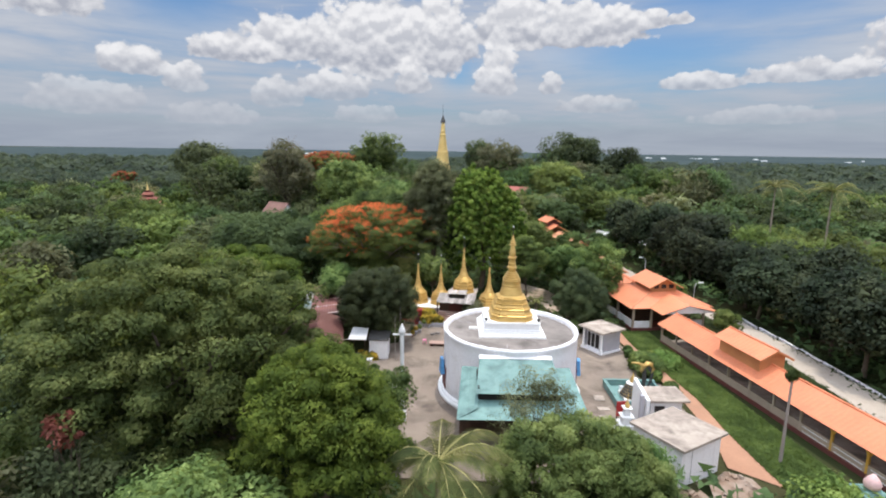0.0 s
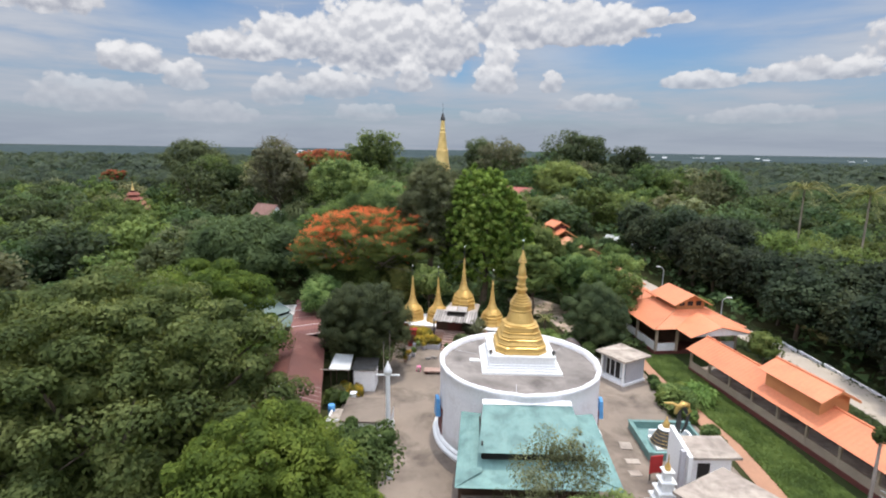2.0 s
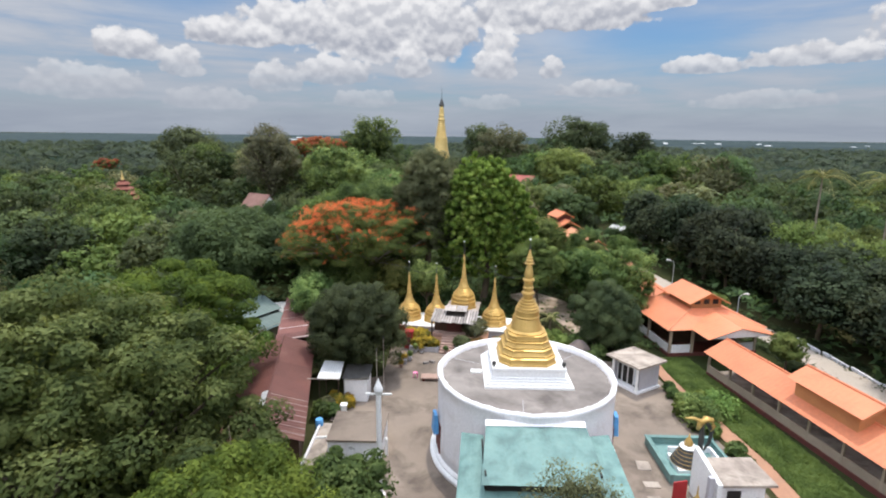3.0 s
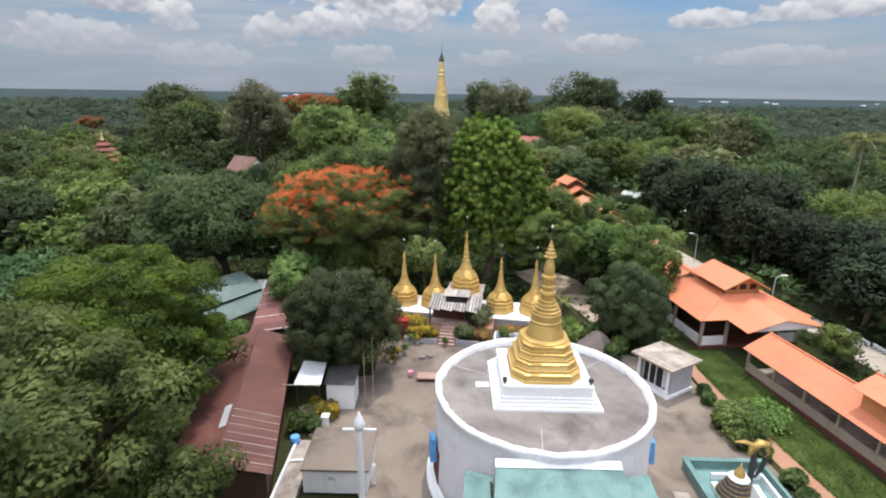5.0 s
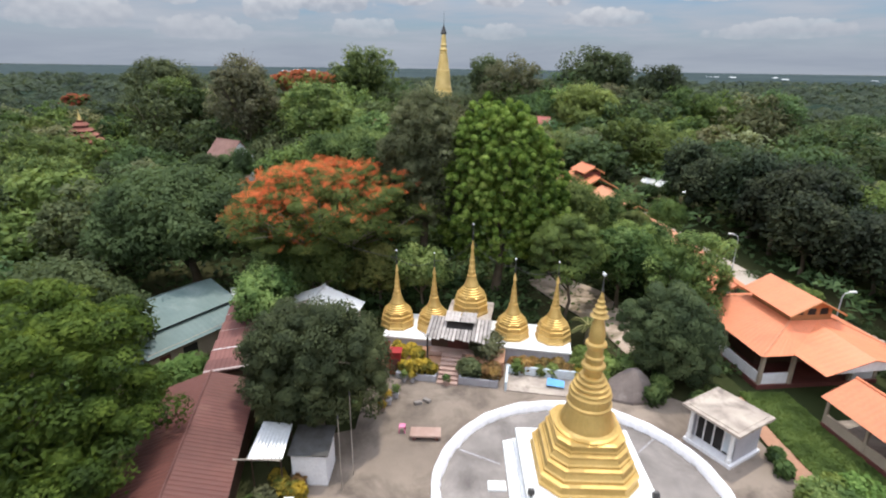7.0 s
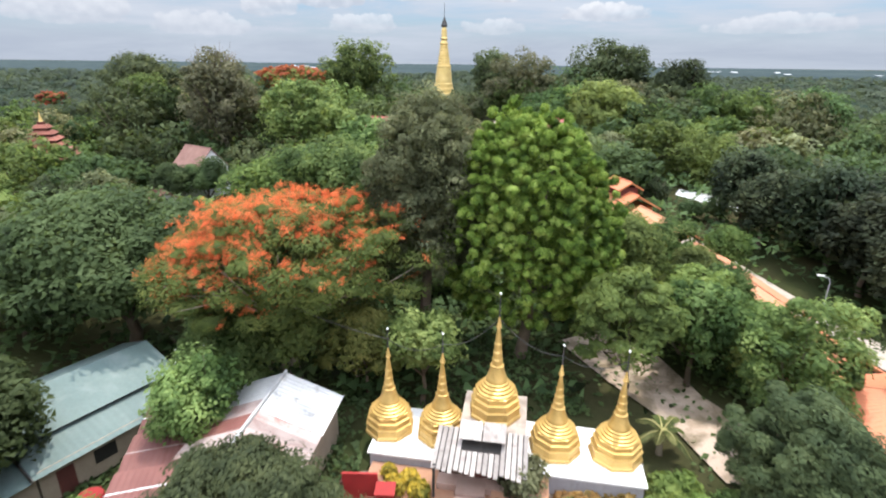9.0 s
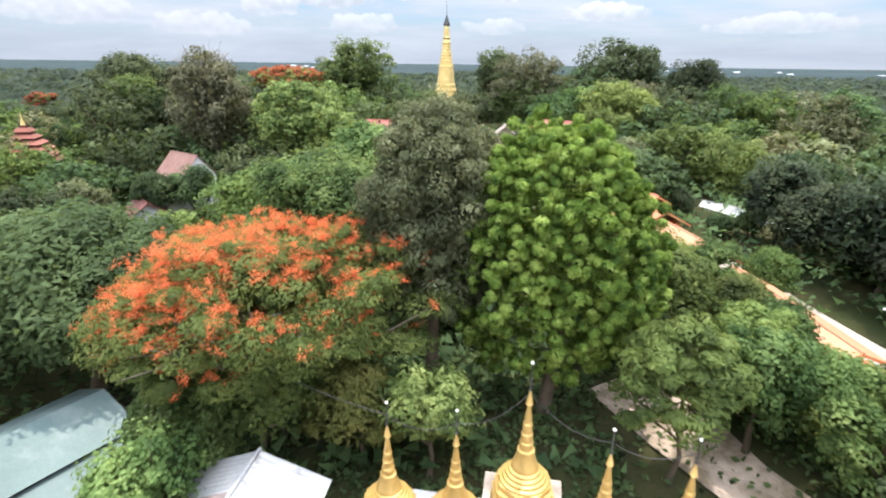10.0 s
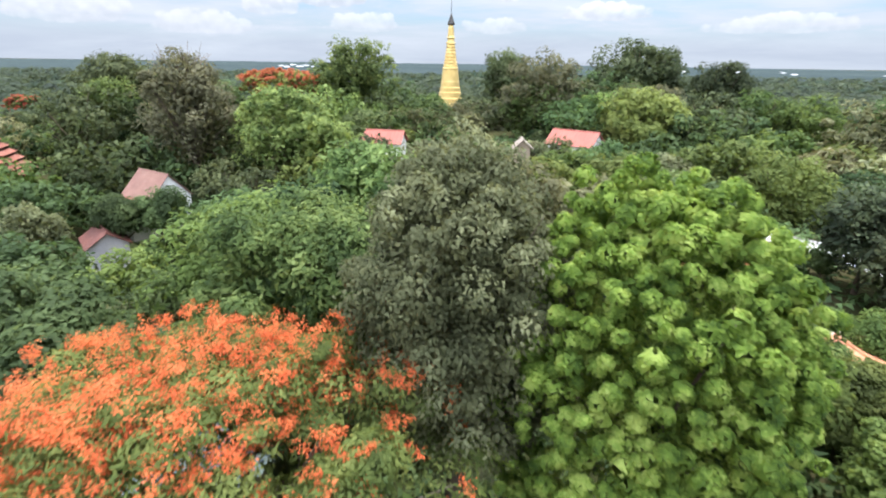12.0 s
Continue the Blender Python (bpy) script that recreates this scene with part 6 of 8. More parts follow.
def crown(rng, radii, n_clump, n_leaf, leaf, clump_r, floor=-0.35, tilt=0.45, long=1.5, flat=0.8, droop=0.0, wild=0.14, deep=0.62, inner=0.18, tri=False, tufty=0.5, even=1, shell=0.55, mixed=0.48):
    """Blades of a crown, the middles of its clumps, and the way each blade's bough faces."""
    cs = clumps(rng, radii, n_clump, floor, deep, wild, even)
    share = rng.dirichlet(np.full(n_clump, 7.0)) * n_leaf * (1 - inner)
    bits, ways = [], []
    for c, k in zip(cs, share.astype(int) + 3):
        r = clump_r * rng.uniform(1.03 - mixed, 1.03 + mixed)
        p = ball(rng, k, 0.55)
        rad = rng.uniform(shell, 1.05, k)[:, None] * r
        at = c + p * rad * np.array([1, 1, flat])
        bits.append(blades(rng, at, p + np.array([0, 0, 0.6]), leaf, long, tilt, droop, tri))
        ways.append(p * tufty)
        if shell > 0.8:
            p = ball(rng, 22, 0.2)
            bits.append(blades(rng, c + p * r * 0.72 * np.array([1, 1, flat]), p, r * 0.85, 1.2, 0.1, 0.0, tri))
            ways.append(p * tufty)
    k = int(n_leaf * inner)
    p = ball(rng, k)
    at = p * (rng.uniform(0.25, 0.78, k)[:, None]) * np.array(radii)
    at = at[at[:, 2] > floor * radii[2]]
    bits.append(blades(rng, at, ball(rng, len(at)), leaf * 1.7, long, 0.6, 0.0, tri))
    ways.append(np.zeros((len(at), 3)))
    pts = np.concatenate(bits)
    ways = np.concatenate(ways) + facing(pts, radii) * (1.15 - tufty)
    return pts, cs, ways / (np.linalg.norm(ways, axis=1)[:, None] + 1e-9)


def wood(rng, base, centre, cs, r0, limbs=7):
    """A tapered trunk that leans and forks into limbs towards clumps of the crown."""
    g = Geo()
    base, centre = Vector(base), Vector(centre)
    fork = base.lerp(centre, 0.62)
    bend = Vector((rng.normal(0, 0.12), rng.normal(0, 0.12), 0)) * (centre - base).length * 0.25
    g.tube([base - Vector((0, 0, 0.25)), base + Vector((0, 0, 0.3)), base.lerp(fork, 0.5) + bend, fork, base.lerp(centre, 0.9)], [r0 * 1.5, r0 * 1.1, r0 * 0.85, r0 * 0.65, r0 * 0.35], 9)
    for k in rng.choice(len(cs), min(limbs, len(cs)), replace=False):
        tip = Vector(cs[k])
        mid = fork.lerp(tip, 0.5) + Vector((0, 0, -0.08 * (tip - fork).length)) + Vector(rng.normal(0, 0.25, 3))
        g.tube([base.lerp(fork, rng.uniform(0.75, 1.0)), mid, tip], [r0 * 0.42, r0 * 0.26, r0 * 0.06], 6)
        twig = mid.lerp(tip, 0.45)
        g.tube([twig, twig + (tip - fork) * 0.3 + Vector(rng.normal(0, 0.7, 3))], [r0 * 0.14, r0 * 0.03], 5)
    return g


def tree(name, x, y, zc, radii, leaves, label, seed, n_clump=60, n_leaf=9000, leaf=0.3, clump_r=1.3, trunk=0.3, bark=None, group="", category="tree", limbs=8, **kw):
    """A tree with its own crown; zc is the height of the crown's middle."""
    rng = np.random.default_rng(seed)
    gz = ground_z(x, y)
    root = thing(name, pose(x, y, gz), label, category, group)
    small = n_leaf > 70000
    tri = leaf >= 0.2 or small
    pts, cs, ways = crown(rng, radii, n_clump, int(n_leaf * (1.5 if tri and not small else 1)), leaf * (0.86 if tri and not small else 1), clump_r, tri=tri, **kw)
    off = np.array([0, 0, zc - gz])
    part("crown", quads("crown", pts + off, leaves, ways), None, root)
    part("trunk", wood(rng, (0, 0, 0), off, cs + off, trunk, limbs), bark or BARK, root, smooth=True)
    return root, cs + off


def near_trees():
    tree("large_tree", -17.5, 41.2, 7.2, (10.8, 9.4, 8.2), LEAF_BROAD, "huge spreading tree with dense mid-green foliage", 11, 300, 176000, 0.15, 1.05, 0.7, limbs=16, flat=0.62, deep=0.66, wild=0.26, tufty=0.92, floor=-0.7, even=5, inner=0.12)
    tree("large_tree", -19.6, 53.2, 5.2, (7.6, 7.2, 6.0), LEAF_FRESH, "broad leafy tree beside the red-roofed shed", 12, 150, 80000, 0.15, 1.05, 0.5, flat=0.5, deep=0.62, wild=0.3, tufty=0.92, even=4, inner=0.12, floor=-0.25)
    tree("leafy_tree", -5.9, 33.6, 5.9, (4.5, 4.3, 5.2), LEAF_FRESH, "dense fresh-green tree beside the court", 13, 190, 74000, 0.125, 0.68, 0.32, tufty=0.92, even=5, deep=0.66, inner=0.1, wild=0.24)
    tree("leafy_tree", -10.5, 27.6, 3.2, (4.4, 3.4, 3.8), LEAF_BROAD, "low light-green tree on the slope", 14, 50, 9000, 0.26, 1.2, 0.28)
    tree("shrub", 9.3, 34.0, 3.0, (4.9, 3.6, 3.5), LEAF_BROAD, "large round bush before the teal porch", 15, 170, 72000, 0.115, 0.62, 0.2, tufty=0.9, even=5, deep=0.66, wild=0.26, inner=0.1)
    tree("shrub", 12.9, 36.2, 1.6, (2.4, 2.0, 2.2), LEAF_BROAD, "round bush beside the white room", 16, 30, 5000, 0.2, 0.8, 0.12)
    tree("sapling", 7.0, 39.6, 4.7, (2.7, 1.8, 3.3), LEAF_GREY, "thin wispy young tree before the porch", 17, 90, 9000, 0.07, 0.6, 0.06, inner=0.05, limbs=26, wild=0.4, deep=0.35, floor=-0.8)
    tree("leafy_tree", -3.8, 41.0, 4.4, (2.1, 2.4, 3.0), LEAF_BROAD, "airy light-green tree at the edge of the court", 18, 50, 8000, 0.15, 0.6, 0.16, even=2, wild=0.4, inner=0.05, deep=0.4, tufty=0.8)
    tree("dense_tree", -7.2, 63.8, 4.5, (4.5, 4.2, 4.4), LEAF_DARK, "dense dark-green tree shading the court", 19, 190, 74000, 0.115, 0.68, 0.35, tufty=0.72, even=2, deep=0.58, wild=0.34, floor=-0.6)
    tree("dense_tree", -9.4, 68.4, 2.6, (3.2, 2.6, 2.8), LEAF_DARK, "dark-green tree beside the pale-roofed house", 20, 60, 14000, 0.16, 1.0, 0.3)
    tree("round_tree", 17.2, 70.2, 3.5, (3.7, 3.5, 4.0), LEAF_DARK, "rounded dark-green tree behind the kiosk", 21, 150, 71000, 0.115, 0.62, 0.3, tufty=0.72, wild=0.36, floor=-0.75, even=2, deep=0.5, inner=0.08)
    tree("tall_tree", -1.6, 87.0, 12.6, (4.3, 4.6, 7.2), LEAF_GREY, "tall dark tree with small greyish leaves", 22, 260, 88000, 0.125, 0.80, 0.5, floor=-0.8, droop=0.5, wild=0.28, even=3, tufty=0.8, deep=0.6)
    tree("bright_tree", 5.7, 86.0, 11.5, (5.9, 5.3, 8.2), LEAF_TUFT, "tall fresh-green tree with round leaf tufts", 23, 1050, 138000, 0.115, 0.36, 0.45, floor=-0.9, wild=0.24, deep=0.74, tilt=0.22, long=1.2, inner=0.10, tufty=0.86, flat=0.92, even=3, shell=0.81, mixed=0.34)
    tree("feathery_tree", 11.6, 79.8, 5.8, (3.3, 3.0, 3.8), LEAF_YELLOW, "soft feathery light-green tree behind the stupas", 24, 60, 12000, 0.13, 0.8, 0.16, long=3.0, even=3, inner=0.03, flat=0.45, wild=0.3)
    tree("leafy_tree", 17.0, 82.2, 5.0, (3.0, 2.8, 3.2), LEAF_BROAD, "mid-green tree over bare soil", 25, 60, 9000, 0.17, 0.7, 0.2, even=3, wild=0.35, inner=0.04, deep=0.4, tufty=0.85, floor=-0.7)
    tree("leafy_tree", 21.0, 77.6, 4.6, (3.5, 3.2, 3.6), LEAF_BROAD, "leafy tree beside the pavilion", 26, 90, 15000, 0.16, 0.75, 0.22, even=3, wild=0.35, inner=0.04, deep=0.45, tufty=0.85, floor=-0.7)
    tree("leafy_tree", 18.6, 87.0, 3.8, (3.2, 3.4, 3.2), LEAF_YELLOW, "broad tree beside the hill walkway", 27, 90, 14000, 0.18, 0.8, 0.24, even=3, wild=0.3, inner=0.05, tufty=0.85)
    tree("leafy_tree", 13.4, 92.0, 6.3, (4.2, 4.2, 4.2), LEAF_YELLOW, "yellowish-green tree on the slope", 28, 60, 10000, 0.27, 1.3, 0.3)
    tree("leafy_tree", -10.5, 96.5, 9.6, (6.4, 5.6, 5.6), LEAF_BROAD, "light green tree behind the flame tree", 29, 100, 22000, 0.24, 1.5, 0.4)
    tree("large_tree", -29.0, 92.0, 4.4, (9.4, 8.6, 6.6), LEAF_FOREST, "huge leafy tree behind the green-roofed hall", 30, 140, 24000, 0.38, 1.9, 0.6)
    tree("leafy_tree", -22.5, 61.0, 0.0, (3.6, 3.4, 3.6), LEAF_BRIGHT, "small fresh-green tree by the green-roofed hall", 31, 50, 7000, 0.26, 1.1, 0.2)
    tree("leafy_tree", -11.5, 81.6, 4.4, (4.0, 3.0, 3.2), LEAF_YELLOW, "leafy tree under the flame tree", 32, 60, 9000, 0.24, 1.2, 0.22)
    tree("leafy_tree", -1.6, 79.6, 4.4, (2.2, 1.9, 2.5), LEAF_BROAD, "fresh-green tree behind the stupas", 33, 40, 6000, 0.24, 0.9, 0.16)
    tree("leafy_tree", -31.0, 74.0, 1.0, (6.5, 6.5, 5.2), LEAF_FOREST, "leafy tree on the lower slope", 34, 80, 11000, 0.34, 1.6, 0.4)
    tree("red_shrub", -18.9, 31.6, 6.6, (0.8, 0.8, 1.5), LEAF_RED, "shrub with dull red young leaves", 41, 8, 240, 0.2, 0.4, 0.1)
    tree("shrub", 22.9, 58.2, 0.5, (1.2, 1.5, 0.8), LEAF_BRIGHT, "shrub at the end of the grass strip", 35, 20, 2600, 0.16, 0.6, 0.06)
    tree("leafy_tree", -14.0, 74.2, 3.9, (2.3, 2.5, 2.3), LEAF_BROAD, "fresh-green tree leaning over the pale-roofed house", 471, 44, 9000, 0.16, 0.8, 0.16, even=3, wild=0.3)
    tree("leafy_tree", -38.6, 131.2, 3.6, (3.3, 2.8, 3.0), LEAF_FOREST, "woodland tree before the tiled house", 476, 44, 7000, 0.26, 1.1, 0.2)
    tree("leafy_tree", -43.6, 130.2, 2.9, (3.3, 2.8, 3.0), LEAF_FOREST, "woodland tree before the tiled house", 477, 44, 7000, 0.26, 1.1, 0.2)
    tree("leafy_tree", 23.2, 83.2, 3.5, (1.9, 2.4, 2.2), LEAF_BROAD, "small tree shading the walkway above the pavilion", 472, 40, 8000, 0.16, 0.75, 0.14, even=3, wild=0.3)
    tree("leafy_tree", 23.0, 89.6, 4.0, (2.0, 2.3, 2.1), LEAF_BROAD, "small tree whose crown overhangs the walkway eaves", 473, 40, 8000, 0.16, 0.75, 0.14, even=3, wild=0.34)
    tree("leafy_tree", 22.4, 94.6, 4.3, (2.1, 1.9, 2.0), LEAF_YELLOW, "yellow-green tree beside the upper walkway", 474, 40, 8000, 0.17, 0.75, 0.14, even=3, wild=0.34)
    tree("leafy_tree", 21.6, 100.6, 4.5, (2.2, 2.0, 2.0), LEAF_BROAD, "leafy tree beside the steep end of the walkway", 475, 40, 8000, 0.17, 0.75, 0.14, even=3, wild=0.34)
    tree("shrub", 33.5, 66.4, 1.9, (1.6, 1.6, 1.6), LEAF_BRIGHT, "clipped round green bush beside the walkway", 36, 24, 3500, 0.15, 0.6, 0.1)
    tree("shrub", 20.9, 57.2, 0.6, (1.5, 1.7, 1.0), LEAF_BROAD, "low bush along the court edge", 38, 24, 3200, 0.15, 0.55, 0.06)
    tree("shrub", 24.0, 34.6, 1.0, (3.2, 2.0, 1.6), LEAF_BRIGHT, "low spreading bush on the slope", 39, 36, 5000, 0.18, 0.8, 0.1)
    tree("leafy_tree", -14.4, 78.8, 3.0, (2.9, 2.6, 3.4), LEAF_BROAD, "fresh-green tree between the hall and the sheds", 42, 50, 9000, 0.2, 0.9, 0.16)
    for k, (x, y, z, r, lv) in enumerate(((22.5, 84.4, 1.4, 1.6, LEAF_YELLOW), (21.9, 89.0, 1.6, 1.6, LEAF_BROAD), (21.3, 95.0, 1.8, 1.7, LEAF_YELLOW), (20.4, 100.6, 2.6, 1.8, LEAF_BRIGHT), (28.4, 101.5, 3.6, 2.4, LEAF_BRIGHT), (22.9, 91.8, 1.2, 1.4, LEAF_BRIGHT), (23.2, 87.0, 2.7, 1.9, LEAF_YELLOW), (22.6, 99.2, 3.3, 1.8, LEAF_BROAD))):
        tree("leafy_tree", x, y, z, (r, r, r * 0.95), lv, "light leafy tree leaning over the hill walkway", 430 + k, 40, 4600, 0.2, 0.8, 0.12, wild=0.3)
    for k, (x, y, z, r) in enumerate(((-13.6, 31.4, 2.2, 3.0), (-19.6, 33.4, 2.6, 3.4), (-24.6, 37.0, 2.4, 3.6), (-7.4, 27.6, 1.6, 2.4))):
        tree("leafy_tree", x, y, z, (r, r, r * 0.9), (LEAF_BROAD, LEAF_DARK)[k % 2], "low leafy tree at the foot of the great tree", 450 + k, 50, 6000, 0.22, 1.0, 0.14)
    tree("leafy_tree", -17.8, 67.6, 0.2, (1.9, 1.8, 1.9), LEAF_BRIGHT, "fresh-green bush beside the lean-to roof", 460, 30, 4200, 0.2, 0.7, 0.1)
    tree("leafy_tree", -29.4, 67.6, 1.0, (4.2, 4.0, 3.8), LEAF_FOREST, "green tree leaning over the green-roofed hall", 461, 60, 9000, 0.22, 1.1, 0.25, wild=0.25)
    tree("feathery_tree", -5.4, 80.6, 3.6, (3.0, 2.2, 3.0), LEAF_FLAME, "feathery yellow-green tree behind the stupa row", 462, 50, 12000, 0.13, 0.9, 0.14, long=2.6, inner=0.05, limbs=14)
    tree("shrub", 32.6, 80.6, 1.6, (2.0, 2.0, 1.8), LEAF_BRIGHT, "round bush beside the road", 40, 24, 3500, 0.18, 0.7, 0.1)


def flame_tree(name, x, y, zc, radii, seed, n_leaf, n_flower, label, trunk=0.4, leaf=0.105, blossom=0.062, spray=0.72, bloom=FLAME, per=90):
    rng = np.random.default_rng(seed)
    gz = ground_z(x, y)
    root = thing(name, pose(x, y, gz), label, "tree", "flame trees")
    off = np.array([0, 0, zc - gz])
    pts, cs, ways = crown(rng, radii, 150, n_leaf, leaf, 1.2, floor=-0.85, flat=0.35, long=2.4, even=3, tilt=0.35, inner=0.04, wild=0.3, deep=0.5, tri=True)
    part("crown", quads("crown", pts + off, LEAF_FLAME, ways), None, root)
    bits = []
    share = np.array([max(0.0, c[2] / radii[2] + 0.15 - 0.5 * c[0] / radii[0]) ** 1.1 + 0.16 for c in cs])
    share = share / share.sum() * n_flower
    for c, k in zip(cs, share.astype(int)):
        for _ in range(max(1, k // per)):
            o = c + ball(rng, 1, 0.9)[0] * np.array([1.45, 1.45, 0.7]) * rng.uniform(0.75, 1.1)
            a, u = rng.uniform(0, math.pi), rng.uniform(-1, 1, per)
            p = rng.normal(0, 0.17, (per, 3)) * (1.15 - 0.6 * np.abs(u))[:, None] + np.outer(u, [math.cos(a), math.sin(a), rng.uniform(0.0, 0.7)]) * rng.uniform(0.3, 0.9)
            bits.append(blades(rng, o + p * np.array([1, 1, 0.8]) * spray, p * 1.2 + np.array([0, 0, 0.8]), blossom, 1.3, 0.5, 0.0, True))
    bits = np.concatenate(bits)
    part("blossom", quads("blossom", bits + off, bloom, facing(bits, radii)), None, root, "orange-red blossom sprays")
    part("trunk", wood(rng, (0, 0, 0), off + np.array([0, 0, -0.5]), cs * np.array([1, 1, 0.6]) + off, trunk, 26), BARK_PALE, root, smooth=True)
    return root


flame_tree("flame_tree", -11.0, 82.8, 9.0, (10.8, 7.6, 4.8), 51, 70000, 84000, "wide umbrella-shaped flame tree in orange-red blossom")


def palm(name, x, y, h, reach, seed, label, fronds=18, lean=0.0):
    rng = np.random.default_rng(seed)
    gz = ground_z(x, y)
    root = thing(name, pose(x, y, gz), label, "palm tree", "palms")
    path = [(lean * (k / 6) ** 2, 0, h * k / 6) for k in range(7)]
    part("trunk", Geo().tube([(0, 0, -0.2)] + path[1:], [0.24, 0.19, 0.17, 0.16, 0.15, 0.14, 0.13], 9), BARK_PALE, root, smooth=True)
    for k in range(fronds):
        a = 2 * math.pi * k / fronds + rng.uniform(-0.2, 0.2)
        rise = rng.uniform(0.1, 1.15)
        r = reach * rng.uniform(0.8, 1.1)
        way = np.array([math.cos(a), math.sin(a), 0])
        s = np.linspace(0, 1, 16)
        spine = np.outer(s * r * math.cos(rise * 0.7), way) + np.outer(r * (math.sin(rise) * s - 0.75 * s ** 2.2), [0, 0, 1])
        out = []
        side = np.array([-math.sin(a), math.cos(a), 0])
        for i in range(1, 36):
            f = i / 36
            p = np.array([np.interp(f, s, spine[:, j]) for j in range(3)])
            q = np.array([np.interp(min(1, f + 0.05), s, spine[:, j]) for j in range(3)])
            t = (q - p) / (np.linalg.norm(q - p) + 1e-9)
            ln = reach * 0.25 * math.sin(math.pi * min(0.98, f * 0.8 + 0.2)) + 0.1
            for sg in (-1, 1):
                e = p + (side * sg * 0.7 + t * 0.75 + np.array([0, 0, -0.40])) * ln * rng.uniform(0.8, 1.1)
                out.append([p, p + t * 0.07, e, p - t * 0.04 + (e - p) * 0.3])
        top = np.array([lean, 0, h])
        blade = part("frond", quads("frond", np.array(out) + top, LEAF_PALM), None, root)
        part("midrib", Geo().tube([tuple(v) for v in (spine + top)[::3]], [0.055, 0.045, 0.035, 0.03, 0.02, 0.012], 5), PALM_RIB, blade, "pale yellowish midrib")
    return root


palm("palm", 0.5, 32.4, 5.2, 5.0, 61, "coconut palm with yellowish drooping fronds below the court", 19)
palm("palm", 58.0, 101.0, 17.6, 5.4, 62, "tall coconut palm above the woodland", 16)
palm("palm", 62.0, 92.5, 18.4, 5.4, 63, "tall coconut palm above the woodland", 16)
palm("palm", 12.6, 75.4, 1.6, 1.9, 64, "young palm beside the stupa platform", 9)
near_trees()


def hill_trees():
    kw = dict(group="hill trees")
    low = dict(kw, floor=-0.85)
    tree("round_tree", -26.5, 200, 17.6, (10.0, 9.0, 8.6), LEAF_BROAD, "large round-headed tree on the hilltop", 81, 90, 5000, 0.62, 2.3, 0.5, **low)
    tree("round_tree", 49.0, 223, 18.8, (13.0, 11, 9.6), LEAF_DARK, "massive dark tree on the skyline", 82, 110, 6000, 0.72, 2.8, 0.7, **low)
    tree("round_tree", 64.5, 208, 15.2, (7.6, 7.2, 8.4), LEAF_DARK, "dark round tree on the skyline", 83, 60, 3600, 0.62, 2.2, 0.5, **low)
    tree("dome_tree", 32.5, 168.5, 11.4, (8.6, 8.0, 6.8), LEAF_DOME, "smooth yellowish-green domed tree", 84, 120, 6000, 0.5, 1.6, 0.5, **low)
    tree("thin_tree", 16.5, 184, 16.6, (8.0, 7.0, 8.6), LEAF_BROWN, "brownish thin-leaved tree on the hill", 85, 70, 3600, 0.45, 1.7, 0.4, **low)
    tree("dense_tree", 12.0, 214, 18.6, (6.0, 6.0, 6.6), LEAF_DARK, "dark tree on the ridge", 86, 50, 2600, 0.6, 1.9, 0.4, **low)
    tree("tall_tree", -45.5, 157, 13.6, (7.8, 7.4, 10.5), LEAF_BROWN, "tall grey-brown tree with bare top twigs", 87, 100, 6000, 0.46, 1.8, 0.5, limbs=30, wild=0.3, floor=-0.7, **kw)
    twig_rng = np.random.default_rng(870)
    bare = thing("bare_tree", pose(-47.0, 160.0, ground_z(-47, 160)), "leafless grey tree with fine upright twigs", "tree", "hill trees")
    top = 17.0 - ground_z(-47, 160)
    limbs = Geo().tube([(0, 0, -0.2), (0.2, 0, top * 0.6), (0, 0.2, top)], [0.4, 0.28, 0.16], 7)
    for k in range(26):
        a, out, up = twig_rng.uniform(0, 6.283), twig_rng.uniform(1.5, 6.5), twig_rng.uniform(4.5, 8.0)
        tip = Vector((out * math.cos(a), out * math.sin(a), top + up - out * 0.25))
        mid = Vector((tip.x * 0.45, tip.y * 0.45, top + up * 0.45))
        limbs.tube([(0, 0.1, top - 1.0), mid, tip], [0.11, 0.07, 0.025], 5)
        for q in range(3):
            limbs.tube([mid.lerp(tip, 0.3 + 0.2 * q), mid.lerp(tip, 0.5 + 0.2 * q) + Vector(twig_rng.normal(0, 0.8, 3)) + Vector((0, 0, 0.6))], [0.045, 0.02], 4)
    part("limbs", limbs, BARK_PALE, bare)
    tree("vine_tree", -28.0, 153, 11.2, (9.4, 8.0, 7.0), LEAF_BROAD, "tree draped in green creepers", 88, 110, 6500, 0.48, 1.6, 0.4, floor=-0.8, wild=0.25, **kw)
    tree("umbrella_tree", -112, 247, 14.0, (15.5, 13, 8.0), LEAF_DARK, "wide flat-topped dark tree far off", 89, 90, 4600, 0.8, 3.0, 0.6, wild=0.3, **low)
    tree("leafy_tree", -10.0, 118, 9.0, (6.0, 5.6, 6.0), LEAF_BROAD, "green tree on the hill slope", 90, 80, 5200, 0.42, 1.6, 0.35, **low)
    tree("leafy_tree", 1.5, 103, 10.2, (5.6, 5.2, 5.4), LEAF_GREY, "greyish tree behind the tall trees", 91, 80, 6500, 0.34, 1.5, 0.35, **low)
    tree("leafy_tree", -19.0, 108, 6.5, (6.6, 6.0, 5.6), LEAF_YELLOW, "light green tree on the slope", 92, 80, 6000, 0.4, 1.6, 0.35, **low)
    tree("leafy_tree", 10.5, 109, 8.4, (4.6, 5.0, 5.2), LEAF_GREY, "pale greyish tree near the hill pavilion", 93, 70, 4600, 0.4, 1.4, 0.3, **low)
